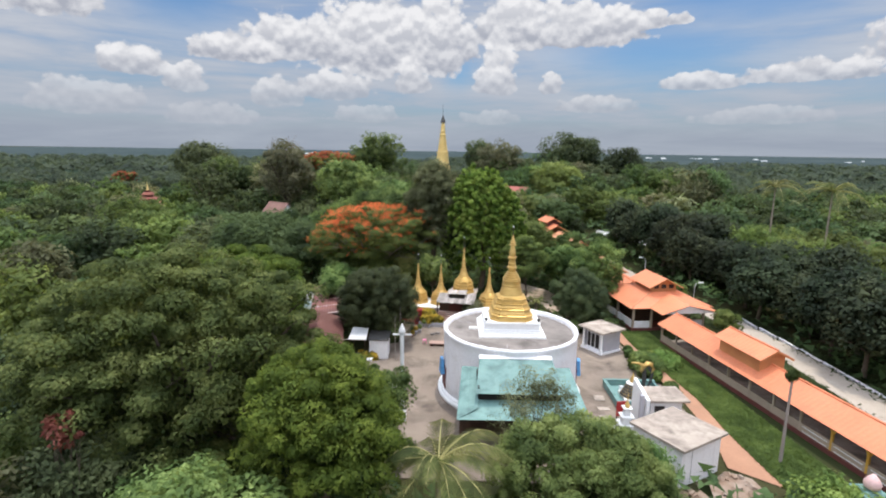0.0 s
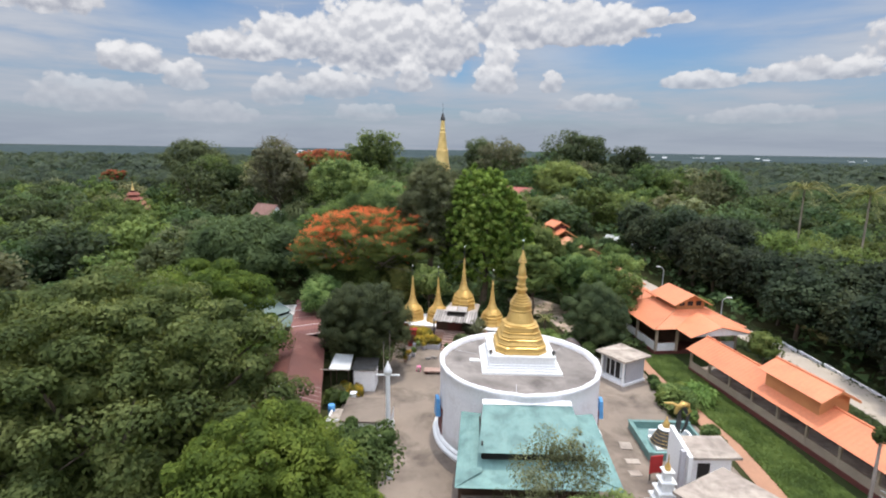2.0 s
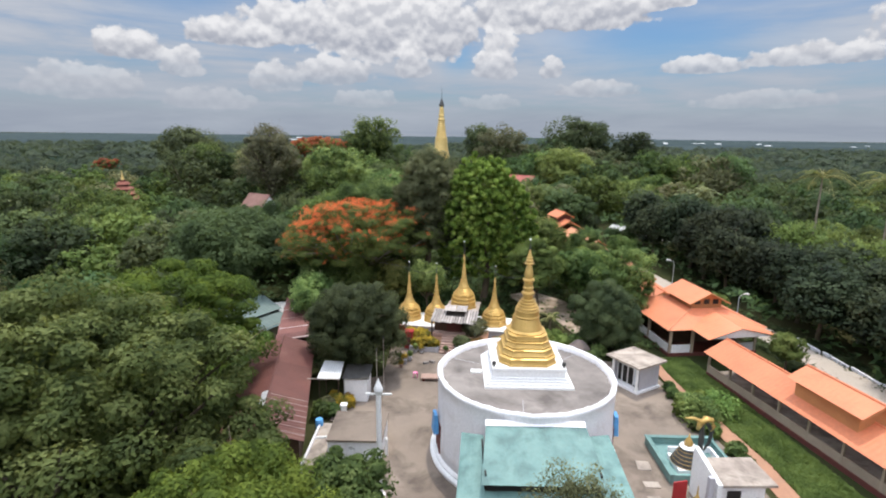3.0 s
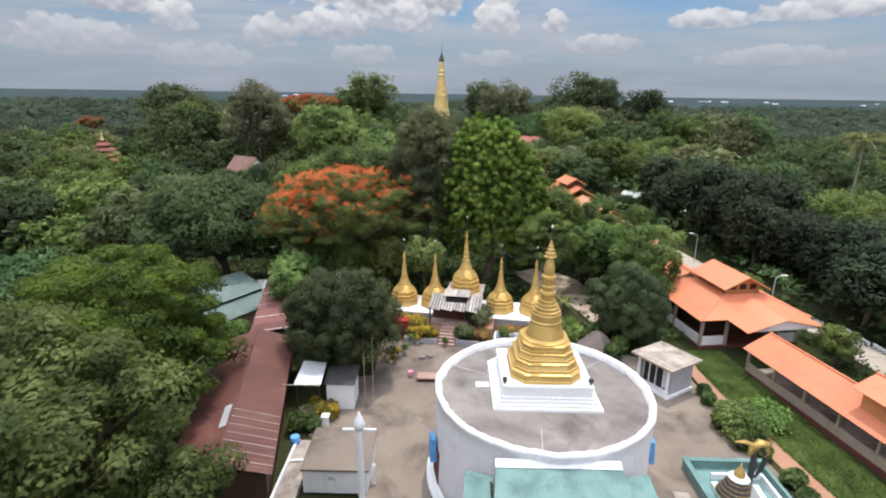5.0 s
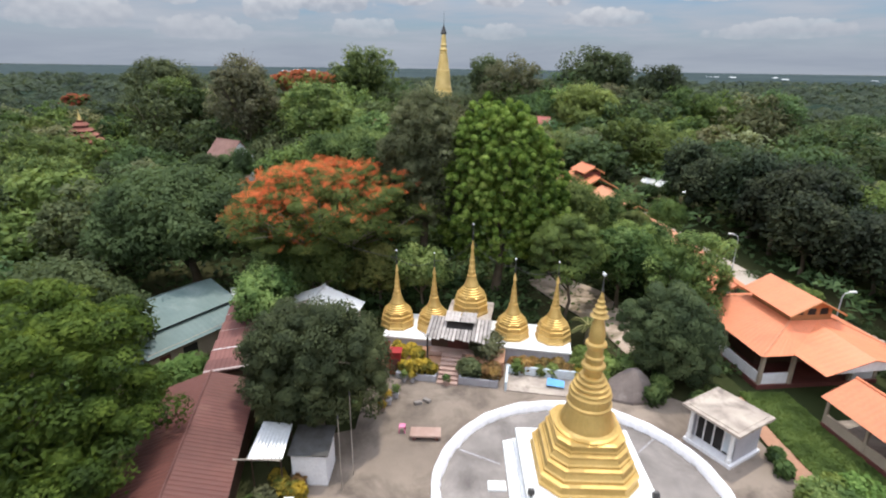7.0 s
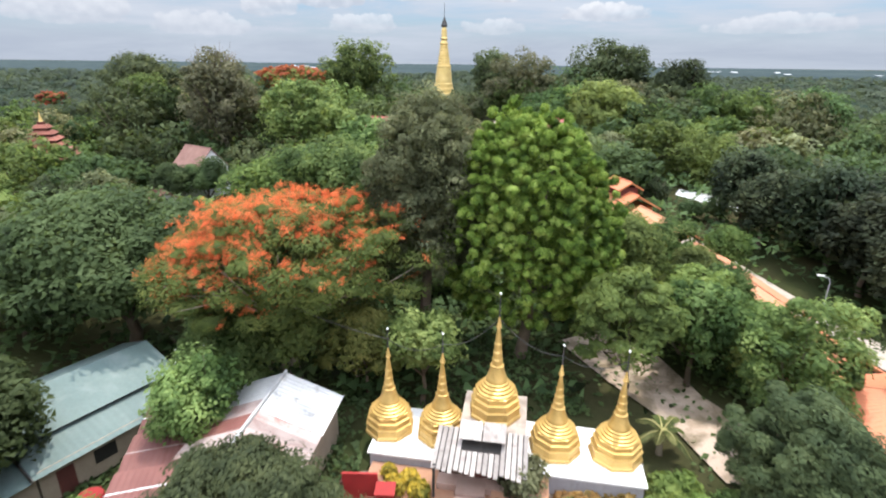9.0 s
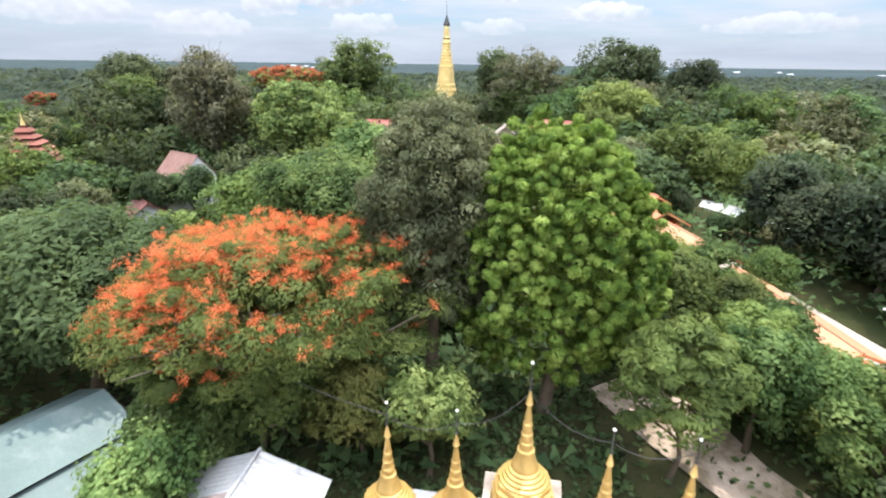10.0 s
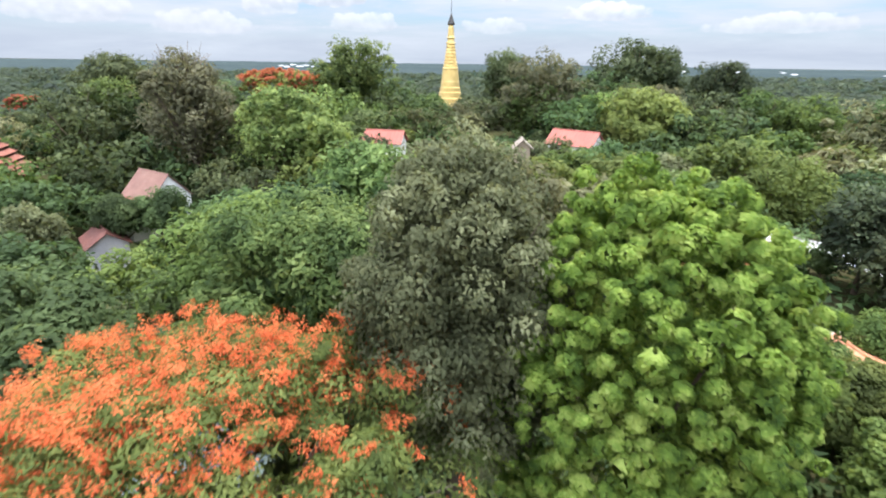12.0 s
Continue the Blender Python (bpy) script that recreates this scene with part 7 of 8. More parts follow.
    tree("dense_tree", -9.5, 226, 8.6, (5.5, 4, 4.2), LEAF_BROAD, "low tree before the great stupa", 94, 40, 1500, 0.7, 1.6, 0.3, **kw)
    tree("dense_tree", 3.5, 226, 8.4, (5.5, 4, 4.0), LEAF_DARK, "low tree before the great stupa", 95, 40, 1500, 0.7, 1.6, 0.3, **kw)
    tree("leafy_tree", -3.0, 190, 8.8, (7, 5, 4.2), LEAF_GREY, "grey-green tree on the crest", 96, 50, 2000, 0.6, 1.6, 0.3, **kw)
    flame_tree("flame_tree", -41.0, 194, 17.0, (9.5, 8.0, 3.6), 52, 1800, 9000, "distant flame tree in red blossom on the hill", 0.3, 0.5, 0.45, 1.0, FLAME_FAR, 30)
    rng = np.random.default_rng(97)
    kinds = (LEAF_DARK, LEAF_BROAD, LEAF_FOREST, LEAF_YELLOW, LEAF_GREY, LEAF_FOREST, LEAF_BROWN, LEAF_DARK)
    for k in range(30):
        turn = -25.0 + 51.0 * k / 29 + rng.uniform(-0.6, 0.6)
        d = rng.uniform(168, 205)
        x, y = 1 + d * math.sin(radians(turn)), 6.6 + d * math.cos(radians(turn))
        top = 21.7 - (0.026 + rng.uniform(-0.006, 0.008)) * d
        if -15.5 < turn < -9.0:
            top -= 2.2
        if -8.5 < turn < 4.0:
            top = min(top, 13.4)
        r = rng.uniform(6.0, 8.6)
        tree("leafy_tree", x, y, top - 0.8 * r, (r, r * 0.95, r * 0.85), kinds[k % 8], "large spreading tree on the wooded ridge", 300 + k, 60, 2300, 0.5, 1.7, 0.4, wild=0.3, even=2, tufty=0.75, **low)
    tree("leafy_tree", -72.0, 128.0, 4.2, (8.0, 7.4, 5.6), LEAF_YELLOW, "light green tree before the tiered pagoda", 98, 70, 3600, 0.42, 1.5, 0.4, even=3, tufty=0.8, **low)
    tree("leafy_tree", -60.0, 112.0, 3.6, (6.4, 6.0, 5.4), LEAF_BROAD, "leafy tree on the lower slope", 99, 70, 3600, 0.4, 1.4, 0.4, even=3, tufty=0.8, **low)
    tree("dome_tree", 43.0, 141.0, 5.6, (8.6, 7.4, 5.6), LEAF_DOME, "smooth domed tree behind the zinc-roofed houses", 100, 150, 8000, 0.36, 1.3, 0.4, even=4, tufty=0.8, **low)
    for k, (x, y, top, r) in enumerate(((52.5, 97.0, 9.5, 6.0), (57.0, 88.0, 8.6, 6.4), (66.0, 97.0, 9.0, 6.4), (70.0, 88.0, 8.0, 6.0), (52.0, 84.0, 6.6, 5.4), (62.0, 106.0, 8.6, 6.4))):
        tree("dome_tree", x, y, top - 0.8 * r, (r, r * 0.95, r * 0.8), (LEAF_YELLOW, LEAF_DOME)[k % 2], "domed yellowish-green tree below the palms", 340 + k, 120, 6000, 0.3, 1.05, 0.35, even=4, tufty=0.8, **low)
    flame_tree("flame_tree", -158.0, 262, 5.0, (6.0, 6, 3.4), 53, 900, 2600, "far flame tree rising above the woodland", 0.3, 0.7, 0.7, 1.0, FLAME_FAR, 30)


hill_trees()


court_clutter()

# ---------------------------------------------------------------- low plants
def plant(name, x, y, z, r, leaves, label, seed, n=420, leaf=0.16, group="border plants"):
    rng = np.random.default_rng(seed)
    root = thing(name, pose(x, y, z), label, "plant", group)
    p = ball(rng, n, 0.6)
    at = p * rng.uniform(0.5, 1.05, (n, 1)) * r + np.array([0, 0, r * 0.75])
    at[:, 2] = np.maximum(at[:, 2], 0.05)
    part("foliage", quads("foliage", blades(rng, at, p, leaf, 2.0, 0.5), leaves), None, root)
    g = Geo()
    for k in range(5):
        q = at[rng.integers(n)]
        g.tube([(0, 0, -0.05), tuple(q * 0.5 + np.array([0, 0, 0.1])), tuple(q)], [0.03, 0.02, 0.008], 5)
    part("stems", g, BARK, root)


def bed(points, z, r, leaves, name, label, seed, leaf=0.16, n=420):
    rng = np.random.default_rng(seed)
    for k, (x, y) in enumerate(points):
        v = shrine @ Vector((x, y, 0))
        plant(name, v.x, v.y, z, r * rng.uniform(0.8, 1.2), leaves, label, seed * 50 + k, n, leaf)


bed([(-5.2, -5.5), (-4.6, -5.4), (-4.0, -5.6), (-3.5, -5.4), (-3.0, -5.5)], 0.38, 0.55, LEAF_CROTON, "croton", "yellow-leaved croton bush in the concrete planter", 3)
bed([(-5.6, -4.2), (-5.0, -3.6), (-4.3, -4.4), (-6.2, -3.2)], 0.72, 0.5, LEAF_CROTON, "croton", "yellow and green croton in the raised bed", 4)
bed([(-0.6, -5.2), (0.1, -5.4), (-0.2, -4.8)], 0.43, 0.6, LEAF_DARK, "green_shrub", "dark-green shrub in the planter", 5)
bed([(1.0, -5.2), (1.6, -5.4), (1.5, -4.7)], 0.43, 0.55, LEAF_RUSSET, "russet_plant", "reddish-brown leafed plant in the planter", 6)
bed([(0.4, -3.4), (1.2, -3.0), (0.9, -3.9)], 1.16, 0.85, LEAF_GREY, "tall_shrub", "grey-green tall shrub before the platform", 7, 0.14, 700)
bed([(3.0, -3.1), (3.7, -3.4), (4.4, -2.9), (5.2, -3.2), (6.2, -3.0), (7.0, -3.4)], 0.0, 0.6, LEAF_RUSSET, "russet_plant", "rust and gold leaved plant before the platform", 8)
bed([(3.3, -3.7), (4.9, -3.7), (5.8, -3.6), (7.6, -2.6)], 0.0, 0.55, LEAF_YELLOW, "green_shrub", "light green shrub before the platform", 9)
bed([(8.3, -3.3), (8.6, -2.3), (8.2, -1.6), (9.4, -1.2), (9.0, -4.2)], 0.0, 0.8, LEAF_BRIGHT, "green_shrub", "fresh-green shrub beside the platform", 10, 0.2, 600)
bed([(8.0, -4.4), (8.1, -3.8)], 0.0, 0.7, LEAF_CROTON, "croton", "tall yellow croton by the tank corner", 11)
for k, (x, y, r, lv, lb) in enumerate(((-7.7, 58.0, 0.6, LEAF_CROTON, "yellow croton by the white shed"), (-6.9, 57.7, 0.6, LEAF_CROTON, "bright yellow croton by the white shed"), (-8.4, 57.1, 0.7, LEAF_GREY, "grey-green shrub by the red roof"), (-8.7, 56.2, 0.8, LEAF_YELLOW, "light green shrub by the red roof"),
                                   (-7.8, 56.3, 0.6, LEAF_BROAD, "green shrub by the court edge"), (-7.0, 58.4, 0.5, LEAF_RUSSET, "russet-leaved plant by the white shed"), (-8.2, 58.8, 0.5, LEAF_CROTON, "yellow croton under the zinc sheet"))):
    plant("border_plant", x, y, ground_z(x, y), r, lv, lb, 700 + k)
for k, (x, y, r) in enumerate(((19.9, 57.4, 0.8), (20.8, 58.5, 0.8), (21.7, 57.6, 0.9), (20.5, 56.4, 1.0), (20.1, 55.4, 0.7), (21.4, 56.5, 0.8), (21.9, 58.8, 0.8), (20.3, 60.4, 0.55), (20.5, 61.6, 0.5), (20.9, 54.5, 0.6), (21.2, 51.8, 0.7), (21.1, 50.4, 0.6), (13.0, 70.5, 0.9), (15.2, 67.0, 0.8), (16.0, 68.0, 0.9), (12.6, 72.0, 0.9), (19.4, 67.2, 0.8), (18.2, 66.6, 0.7), (11.6, 69.8, 0.8), (14.6, 70.6, 1.0))):
    plant("hedge_shrub", x, y, ground_z(x, y), r, LEAF_BROAD if k % 3 else LEAF_BRIGHT, "green shrub along the court edge", 760 + k, 620, 0.17)


def grass_strip():
    rng = np.random.default_rng(21)
    n = 64000
    y = rng.uniform(37.5, 68.5, n)
    left = np.interp(y, [37, 45, 51, 57, 61, 65, 68], [23.3, 23.0, 23.2, 22.5, 22.0, 21.8, 21.9])
    right = np.interp(y, [37, 68], [27.9, 25.2])
    x = left + (right - left) * rng.uniform(0, 1, n)
    thin = np.sin(x * 1.7 + 0.6) * np.sin(y * 0.63) + rng.normal(0, 0.35, n) > -0.75
    x, y = x[thin], y[thin]
    at = np.stack([x, y, height(x, y) + rng.uniform(0.02, 0.14, len(x))], 1)
    up = np.tile([0.0, -0.2, 0.8], (len(x), 1))
    ob = new("grass", quads("grass", blades(rng, at, up, 0.13, 2.2, 0.7, 0.0, True), LEAF_GRASS))
    tagged(ob, "bright green rough grass strip beside the walkway", "grass", "", "stuff")


grass_strip()


def undergrowth():
    """Low scrub that covers the soil between the trees."""
    rng = np.random.default_rng(31)
    n = 76000
    y = -12 + 195 * rng.uniform(0, 1, n) ** 1.15
    x = rng.uniform(-1, 1, n) * (30 + 0.85 * np.maximum(y, 0))
    built = ((-10, 22.4, 36, 79), (22, 36.2, 37.5, 79), (34.4, 40.4, 3, 79), (23.6, 37, 79, 100), (9, 19, 71, 90), (-18, -7, 46, 77), (-31, -16, 68, 90))
    keep = np.ones(n, bool)
    for x0, x1, y0, y1 in built:
        keep &= ~((x > x0) & (x < x1) & (y > y0) & (y < y1))
    x, y = x[keep], y[keep]
    lump = np.sin(x * 0.31) * np.sin(y * 0.27 + 0.8) + 0.6 * np.sin(x * 0.83 + 2) * np.sin(y * 0.71)
    at = np.stack([x, y, height(x, y) + np.maximum(0.1, 1.2 + 1.1 * lump + rng.normal(0, 0.4, len(x)))], 1)
    up = np.tile([0.0, 0.0, 1.0], (len(x), 1))
    ob = new("undergrowth", quads("undergrowth", blades(rng, at, up, 0.7, 1.3, 0.6, 0.0, True), LEAF_FOREST))
    tagged(ob, "tangled low green scrub between the trees", "undergrowth", "", "stuff")
    n = 16000
    y, side = rng.uniform(38, 92, n), rng.uniform(0, 1, n)
    x = np.where(side < 0.6, rng.normal(35.2, 0.5, n), rng.normal(40.6, 0.7, n)) - np.maximum(0, y - 70) * 0.27
    at = np.stack([x, y, height(x, y) + rng.uniform(0.03, 0.4, n)], 1)
    ob = new("verge", quads("verge", blades(rng, at, np.tile([0.0, 0.0, 1.0], (n, 1)), 0.26, 1.6, 0.6, 0.0, True), LEAF_FOREST))
    tagged(ob, "rough grass and weeds along the road's edges", "grass", "", "stuff")


undergrowth()


def leaf_litter():
    """Weeds and fallen leaves close to the buildings."""
    rng = np.random.default_rng(33)
    n = 26000
    x, y = rng.uniform(-31, 24, n), rng.uniform(66, 96, n)
    keep = ~((x > -4.9) & (x < 13.5) & (y < 78.4)) & ~((x > 9.5) & (x < 18.8) & (y > 71.5) & (y < 89) & (rng.uniform(0, 1, n) < 0.85)) & ~((x > 13.5) & (y < 70.5)) & (np.sin(x * 0.9) * np.sin(y * 0.8) + rng.normal(0, 0.5, n) > -0.5)
    x, y = x[keep], y[keep]
    at = np.stack([x, y, height(x, y) + rng.uniform(0.05, 0.5, len(x))], 1)
    ob = new("weeds", quads("weeds", blades(rng, at, np.tile([0.0, 0.0, 1.0], (len(x), 1)), 0.3, 1.5, 0.6), LEAF_FOREST))
    tagged(ob, "low weeds and scrub round the buildings", "weeds", "", "stuff")


leaf_litter()
for k, (x, y, r) in enumerate(((22.4, 80.6, 1.1), (23.9, 83.2, 1.2), (21.2, 79.0, 1.0), (23.2, 86.0, 1.3), (20.6, 82.2, 1.2), (24.2, 79.4, 1.0), (22.0, 88.4, 1.4))):
    plant("blooming_shrub", x, y, ground_z(x, y) + 1.2, r, ORANGE_BLOOM if k % 2 else LEAF_YELLOW, "shrub with scattered orange bloom by the walkway", 820 + k, 500, 0.2)
    plant("green_shrub", x + 0.5, y - 0.8, ground_z(x, y), r * 1.3, LEAF_BROAD, "green shrub by the hill walkway", 840 + k, 700, 0.2)


def pole_creeper():
    """Creeper grown round the head of the utility pole."""
    rng = np.random.default_rng(77)
    x, y = 24.7, 41.2
    root = thing("pole_creeper", pose(x, y, ground_z(x, y)), "green creeper grown over the head of the pole", "creeper")
    p = ball(rng, 500)
    at = p * rng.uniform(0.3, 1.0, (500, 1)) * np.array([0.45, 0.4, 0.55]) + np.array([0, 0, 6.7])
    part("leaves", quads("leaves", blades(rng, at, p, 0.13, 1.6, 0.5), LEAF_BROAD, p), None, root)
    part("stem", Geo().tube([(0.13, 0, 0.0), (0.12, 0.05, 3.0), (0.08, 0, 6.6)], [0.03, 0.025, 0.015], 5), BARK, root)


pole_creeper()

# ---------------------------------------------------------------- woodland
def clear_of(x, y, r):
    """Whether a crown of that radius keeps off the built places and paths."""
    if -10 - r * 0.4 < x < 24 + r * 0.4 and 28 < y < 90:
        return False
    if 22 - r < x < 40.6 + r * 0.6 and 18 < y < 79:
        return False
    if 15 < x < 40 and 79 <= y < 118:
        return False
    if -18.5 - r * 0.8 < x < -7 and 44 < y < 76:
        return False
    if -11 - r * 0.5 < x < 8 + r * 0.5 and 122 < y < 260:
        return False
    for a, b, q in ((-25, 80, 9), (-17, 41, 10), (-21.5, 54, 6), (-29, 92, 8), (-12.6, 83, 10), (-20, 72, 12), (-31, 74, 4), (-10.5, 96.5, 5), (-43, 136, 8), (-36, 124, 6), (-46, 127, 5), (20.6, 114, 6), (41, 127, 7), (43, 141, 6), (-72, 128, 6), (-60, 112, 5), (-86, 165, 8), (-2.5, 236, 11), (0, 20, 14)):
        if math.hypot(x - a, y - b) < q + r * 0.6:
            return False
    return y > 12 or abs(x) > 16


def wood_kind(seed, radii, n_clump, n_leaf, leaf, clump_r, leaves, name, label, trunk=0.3, **kw):
    rng = np.random.default_rng(seed)
    root = thing(name, pose(0, 0, -60), label, "tree", "woodland trees")
    lift = np.array([0, 0, radii[2] * 1.25 + 1.0])
    pts, cs, ways = crown(rng, radii, n_clump, n_leaf, leaf, clump_r, tri=True, floor=-0.6, even=3, tufty=0.8, **kw)
    part("crown", quads("crown", pts + lift, leaves, ways), None, root)
    part("trunk", wood(rng, (0, 0, 0), lift, cs + lift, trunk, 5), BARK, root)
    return root


def woodland():
    """Single trees near the flight, and the crowns further off as one canopy."""
    rng = np.random.default_rng(5)
    T = "woodland_tree"
    near = [
        wood_kind(71, (4.6, 4.4, 3.9), 80, 4300, 0.27, 0.95, LEAF_FOREST, T, "round-crowned green woodland tree"),
        wood_kind(72, (5.2, 5.0, 3.6), 80, 4300, 0.28, 1.0, LEAF_FOREST, T, "broad low-crowned green woodland tree", wild=0.25),
        wood_kind(73, (4.0, 4.2, 4.6), 80, 4300, 0.27, 0.9, LEAF_DARK, T, "dense dark-green woodland tree"),
        wood_kind(74, (4.4, 4.0, 4.2), 76, 4500, 0.26, 0.95, LEAF_YELLOW, T, "yellowish light-green woodland tree", wild=0.25),
        wood_kind(75, (3.8, 3.8, 4.8), 76, 4300, 0.25, 0.85, LEAF_GREY, T, "grey-green thin-leaved woodland tree", wild=0.22),
        wood_kind(70, (4.6, 4.6, 5.4), 80, 5200, 0.34, 1.3, LEAF_DEEP, T, "dense woodland tree with deep shade painted into its leaves", wild=0.25),
    ]
    mid = [
        wood_kind(76, (4.8, 4.6, 3.9), 54, 2400, 0.38, 1.15, LEAF_FOREST, T, "round-crowned green woodland tree"),
        wood_kind(77, (5.4, 5.0, 3.6), 54, 2400, 0.40, 1.2, LEAF_FOREST, T, "broad low-crowned green woodland tree", wild=0.3),
        wood_kind(78, (4.2, 4.4, 4.6), 54, 2400, 0.38, 1.1, LEAF_DARK, T, "dense dark-green woodland tree"),
        wood_kind(79, (4.6, 4.2, 4.2), 50, 2400, 0.37, 1.15, LEAF_YELLOW, T, "yellowish light-green woodland tree", wild=0.3),
        wood_kind(80, (4.0, 4.0, 4.6), 52, 2400, 0.36, 1.05, LEAF_GREY, T, "grey-green thin-leaved woodland tree", wild=0.25),
    ]
    mid.append(near[5])
    hedge = [(43.0 + 1.4 * math.sin(k * 2.1), 44.0 + 6.0 * k) for k in range(13)] + [(51.0 + 2.5 * math.sin(k * 1.7), 50.0 + 7.2 * k) for k in range(10)]
    mats = [LEAF_FOREST, LEAF_FOREST, LEAF_DARK, LEAF_YELLOW, LEAF_GREY]
    spots, tries = [(-26.5, 200, 9), (49, 223, 11), (64.5, 208, 7), (32.5, 168.5, 8), (16.5, 184, 7), (-45.5, 157, 7), (-28, 153, 8), (-10, 118, 5), (1.5, 103, 5), (-19, 108, 5.5), (12, 109, 4), (-41, 194, 6), (-14.5, 165, 6), (20, 165, 7), (52.5, 97, 5), (57, 88, 5), (66, 97, 5)], 0
    count, single, joined = 0, 0, [[] for _ in range(16)]
    ways = [[] for _ in range(16)]
    while count < 700 and tries < 80000:
        tries += 1
        lead = hedge.pop() if hedge else None
        y = -8 + 245 * rng.uniform() ** 0.8
        reach = 28 + 0.86 * max(0, y)
        x = rng.uniform(-reach, reach)
        crest = math.exp(-((x - 2) / 60) ** 2) * min(1.0, max(0.0, (y - 110) / 60))
        s = rng.uniform(0.75, 1.5) * (1 + 0.3 * crest)
        if lead:
            x, y, s = lead[0] - max(0, lead[1] - 84) * 0.18, lead[1], rng.uniform(0.78, 1.08)
        r = 4.4 * s
        if not lead and -24 < x < 30 and 118 < y < 178:
            s = min(s, max(0.42, (21.4 - 0.133 * (y - 68) - ground_z(x, y)) / 8.2))
            r = 4.4 * s
        if not lead and 28 < x < 50 and 92 < y < 128:
            s = min(s, max(0.4, (3.0 + 0.27 * (127 - y) - ground_z(x, y)) / 9.0))
            r = 4.4 * s
        if not lead and not clear_of(x, y, r):
            continue
        if not lead and any((x - a) ** 2 + (y - b) ** 2 < ((0.56 - 0.08 * crest) * (r + q)) ** 2 for a, b, q in spots):
            continue
        spots.append((x, y, r))
        count += 1
        # east and west weights pick darker crowns to stand for shadow lying there
        east = 40 < x < 57 and 40 < y < 118
        pale = x >= 57
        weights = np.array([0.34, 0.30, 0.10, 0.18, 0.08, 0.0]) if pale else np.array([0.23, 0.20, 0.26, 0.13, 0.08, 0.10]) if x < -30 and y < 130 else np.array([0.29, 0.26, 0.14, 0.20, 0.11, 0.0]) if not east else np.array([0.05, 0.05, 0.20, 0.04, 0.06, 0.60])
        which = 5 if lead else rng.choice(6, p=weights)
        away = math.hypot(x, max(0.0, y - 68, 6 - y))
        turn, tall = rng.uniform(0, 360), rng.uniform(0.8, 1.05)
        if away < 92 and single < 285:
            single += 1
            m = pose(x, y, ground_z(x, y) - 1.3 * s, 0, 0, turn) @ Matrix.Diagonal((s, s, s * tall, 1))
            copy_thing((near if away < 50 else mid)[which], m)
        else:
            slot = (0, 0, 1, 2, 3, 1)[which] * 4 + count % 4
            size = (4.7 * s, 4.5 * s, 4.2 * s * tall)
            pts, _, way = crown(rng, size, 34, 820, 0.66, 1.35 * s, wild=0.3, inner=0.05, floor=-0.6, tri=True, even=2, tufty=0.75)
            joined[slot].append(pts + np.array([x, y, ground_z(x, y) + 3.8 * s]))
            ways[slot].append(way)
    labels = ("green hillside woodland canopy of broad crowns", "dark-green patches of hillside woodland", "yellowish-green patches of hillside woodland", "grey-green patches of hillside woodland")
    for k, (bits, way) in enumerate(zip(joined, ways)):
        if bits:
            ob = new("hillside_woods", quads("hillside_woods", np.concatenate(bits), mats[1 + k // 4], np.concatenate(way)))
            tagged(ob, labels[k // 4], "woodland", "", "stuff")
    for k in near + mid[:5]:
        for o in (*k.children_recursive, k):
            bpy.data.objects.remove(o)


woodland()


def cells(x, y, size, seed):
    """Rounded crowns: height share of the nearest crown on a jittered net of that size."""
    i, j = np.floor(x / size), np.floor(y / size)
    best = np.zeros_like(x)
    for di in (-1, 0, 1):
        for dj in (-1, 0, 1):
            a, b = i + di, j + dj
            h = np.sin(a * 127.1 + b * 311.7 + seed) * 43758.5453
            k = np.sin(a * 269.5 + b * 183.3 + seed) * 24634.6345
            jx, jy = h - np.floor(h), k - np.floor(k)
            d = np.hypot(x - (a + jx) * size, y - (b + jy) * size) / (size * (0.62 + 0.3 * (h * 7 - np.floor(h * 7))))
            best = np.maximum(best, np.sqrt(np.maximum(0.0, 1 - d * d)) * (0.6 + 0.4 * (k * 5 - np.floor(k * 5))))
    return best


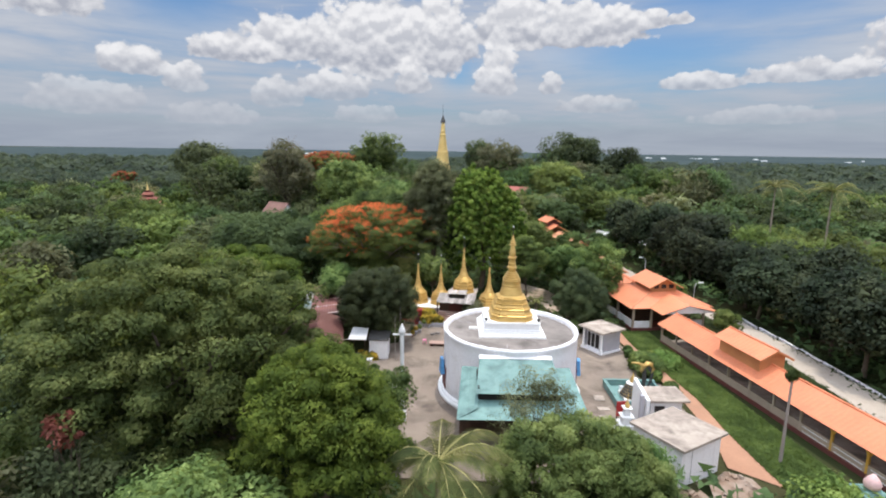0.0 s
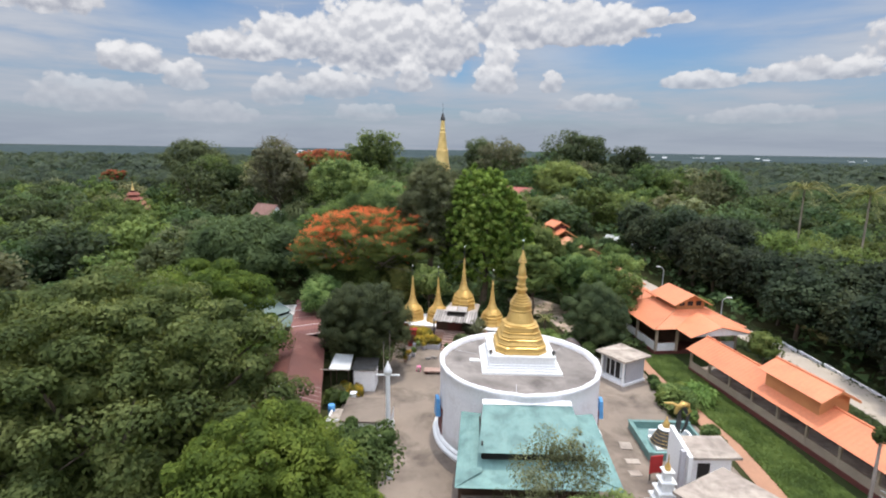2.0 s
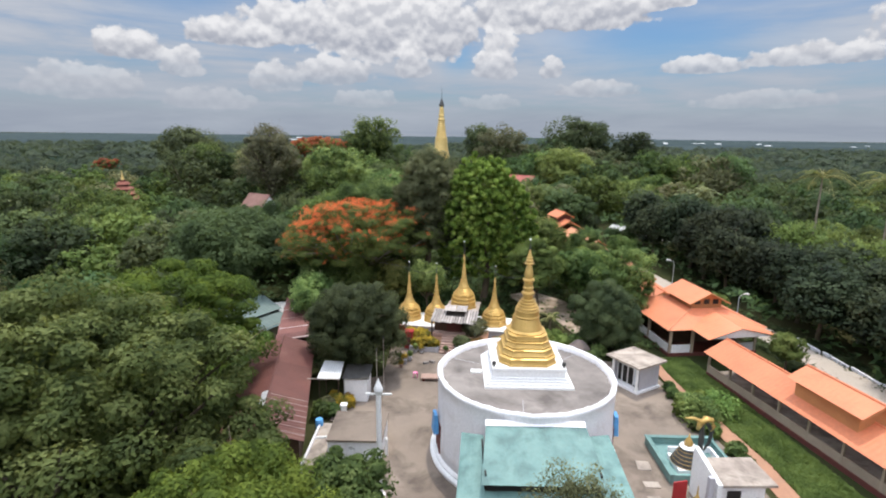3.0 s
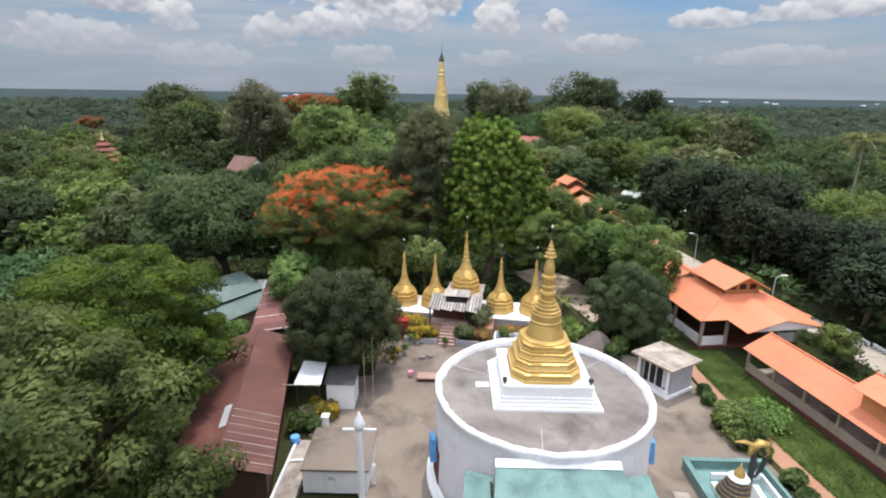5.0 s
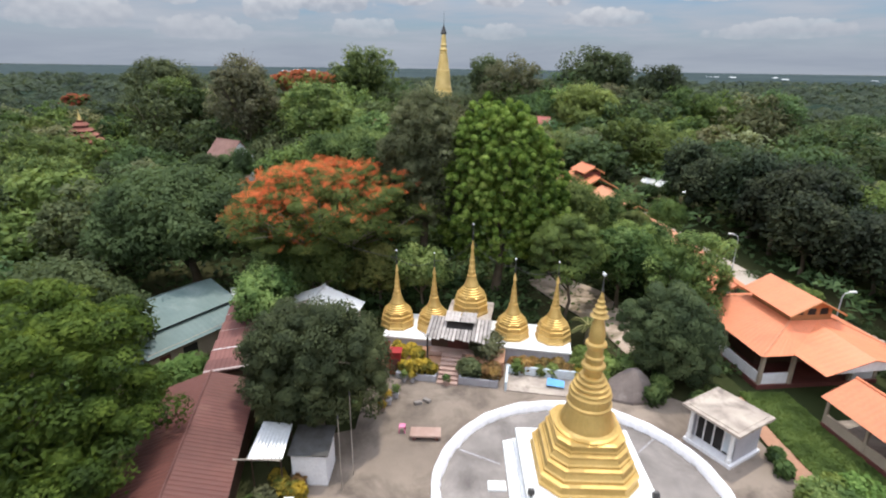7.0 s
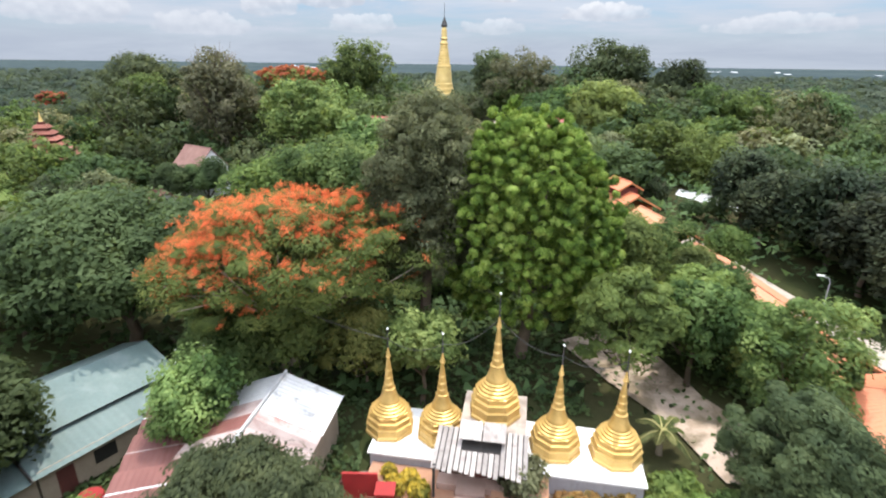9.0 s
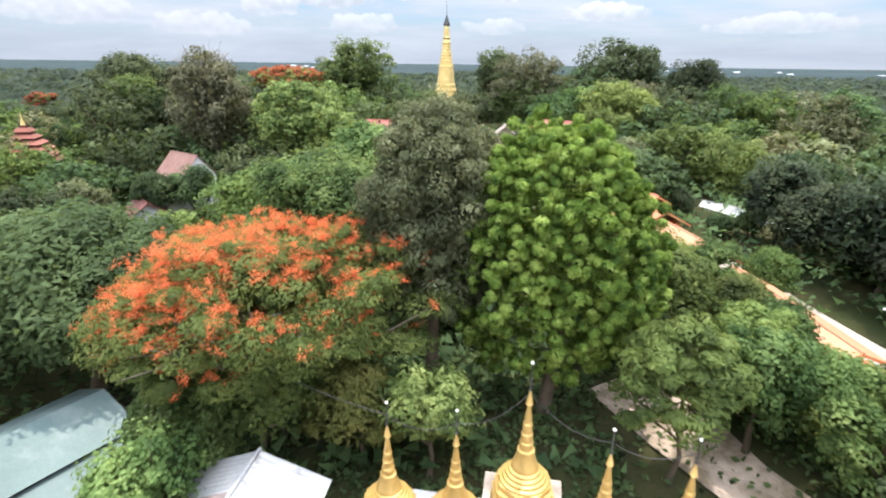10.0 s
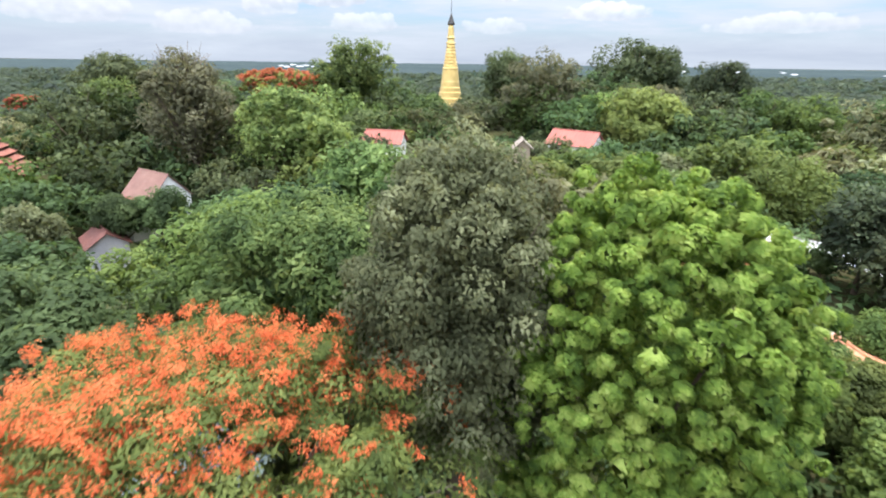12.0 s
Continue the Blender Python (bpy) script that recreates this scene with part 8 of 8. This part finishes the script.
def far_woods():
    """Crowns past the near woodland, then one lumpy canopy that thins to the horizon, where haze is painted in."""
    rng = np.random.default_rng(9)
    bits, ways = [], []
    n = 900
    y = 225 + 135 * rng.uniform(0, 1, n) ** 0.9
    x = rng.uniform(-1, 1, n) * (20 + 0.93 * y)
    keep = ~((np.abs(x + 2.5) < 13) & (y < 300))
    x, y = x[keep], y[keep]
    for a, b, c, r in zip(x, y, height(x, y), rng.uniform(3.8, 6.6, len(x))):
        p = ball(rng, 170, 0.7)
        at = np.array([a, b, c + r * 0.9]) + p * np.array([r, r, r * 0.8]) * rng.uniform(0.78, 1.05, (170, 1))
        bits.append(blades(rng, at, p + np.array([0, 0, 0.5]), 1.1, 1.2, 0.4, 0.0, True))
        ways.append(p * 0.8 + np.array([0, 0, 0.4]))
    n = 1700
    y = 340 + 620 * rng.uniform(0, 1, n) ** 1.3
    x = rng.uniform(-1, 1, n) * (20 + 0.93 * y)
    for a, b, c, r in zip(x, y, height(x, y), rng.uniform(5.0, 9.0, n)):
        p = ball(rng, 40, 0.8)
        at = np.array([a, b, c + r * 0.75]) + p * np.array([r, r, r * 0.75]) * rng.uniform(0.8, 1.05, (40, 1))
        bits.append(blades(rng, at, p + np.array([0, 0, 0.5]), 2.9, 1.2, 0.3, 0.0, True))
        ways.append(p * 0.8 + np.array([0, 0, 0.4]))
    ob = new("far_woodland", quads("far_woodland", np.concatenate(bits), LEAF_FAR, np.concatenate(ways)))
    tagged(ob, "green woodland of rounded crowns beyond the hill", "woodland", "", "stuff")
    na, nr = 230, 130
    turn = np.radians(np.linspace(-60, 60, na))
    reach = 300 * np.exp(np.linspace(0, math.log(4300 / 300), nr))
    A, R = np.meshgrid(turn, reach)
    R = R * (1 + 0.004 * np.sin(A * 90))
    X, Y = R * np.sin(A), R * np.cos(A)
    fine = np.clip((1100 - R) / 800, 0, 1)
    lump = 6.0 * fine * cells(X, Y, 19.0, 1.0) + (2.0 + 5.0 * np.clip((R - 300) / 700, 0, 1)) * cells(X, Y, 34.0, 5.0) + 0.8 * np.sin(X * 0.013) * np.sin(Y * 0.009)
    Z = height(X, Y) + 1.6 + lump - 6.0 * np.clip((345 - R) / 45, 0, 1)
    pts = [tuple(p) for p in np.stack([X, Y, Z], -1).reshape(-1, 3)]
    # from 1000 m out the sheet takes the colour with the haze painted in
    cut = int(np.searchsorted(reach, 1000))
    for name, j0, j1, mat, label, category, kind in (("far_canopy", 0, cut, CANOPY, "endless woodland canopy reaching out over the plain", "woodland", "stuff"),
                                                     ("backdrop", cut, nr - 1, DISTANCE, "plain along the horizon, blue-green haze painted into its colour", "distance", "structure")):
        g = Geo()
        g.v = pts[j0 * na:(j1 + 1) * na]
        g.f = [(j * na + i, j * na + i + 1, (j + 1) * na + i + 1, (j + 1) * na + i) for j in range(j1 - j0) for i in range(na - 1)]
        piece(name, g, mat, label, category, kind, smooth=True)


far_woods()
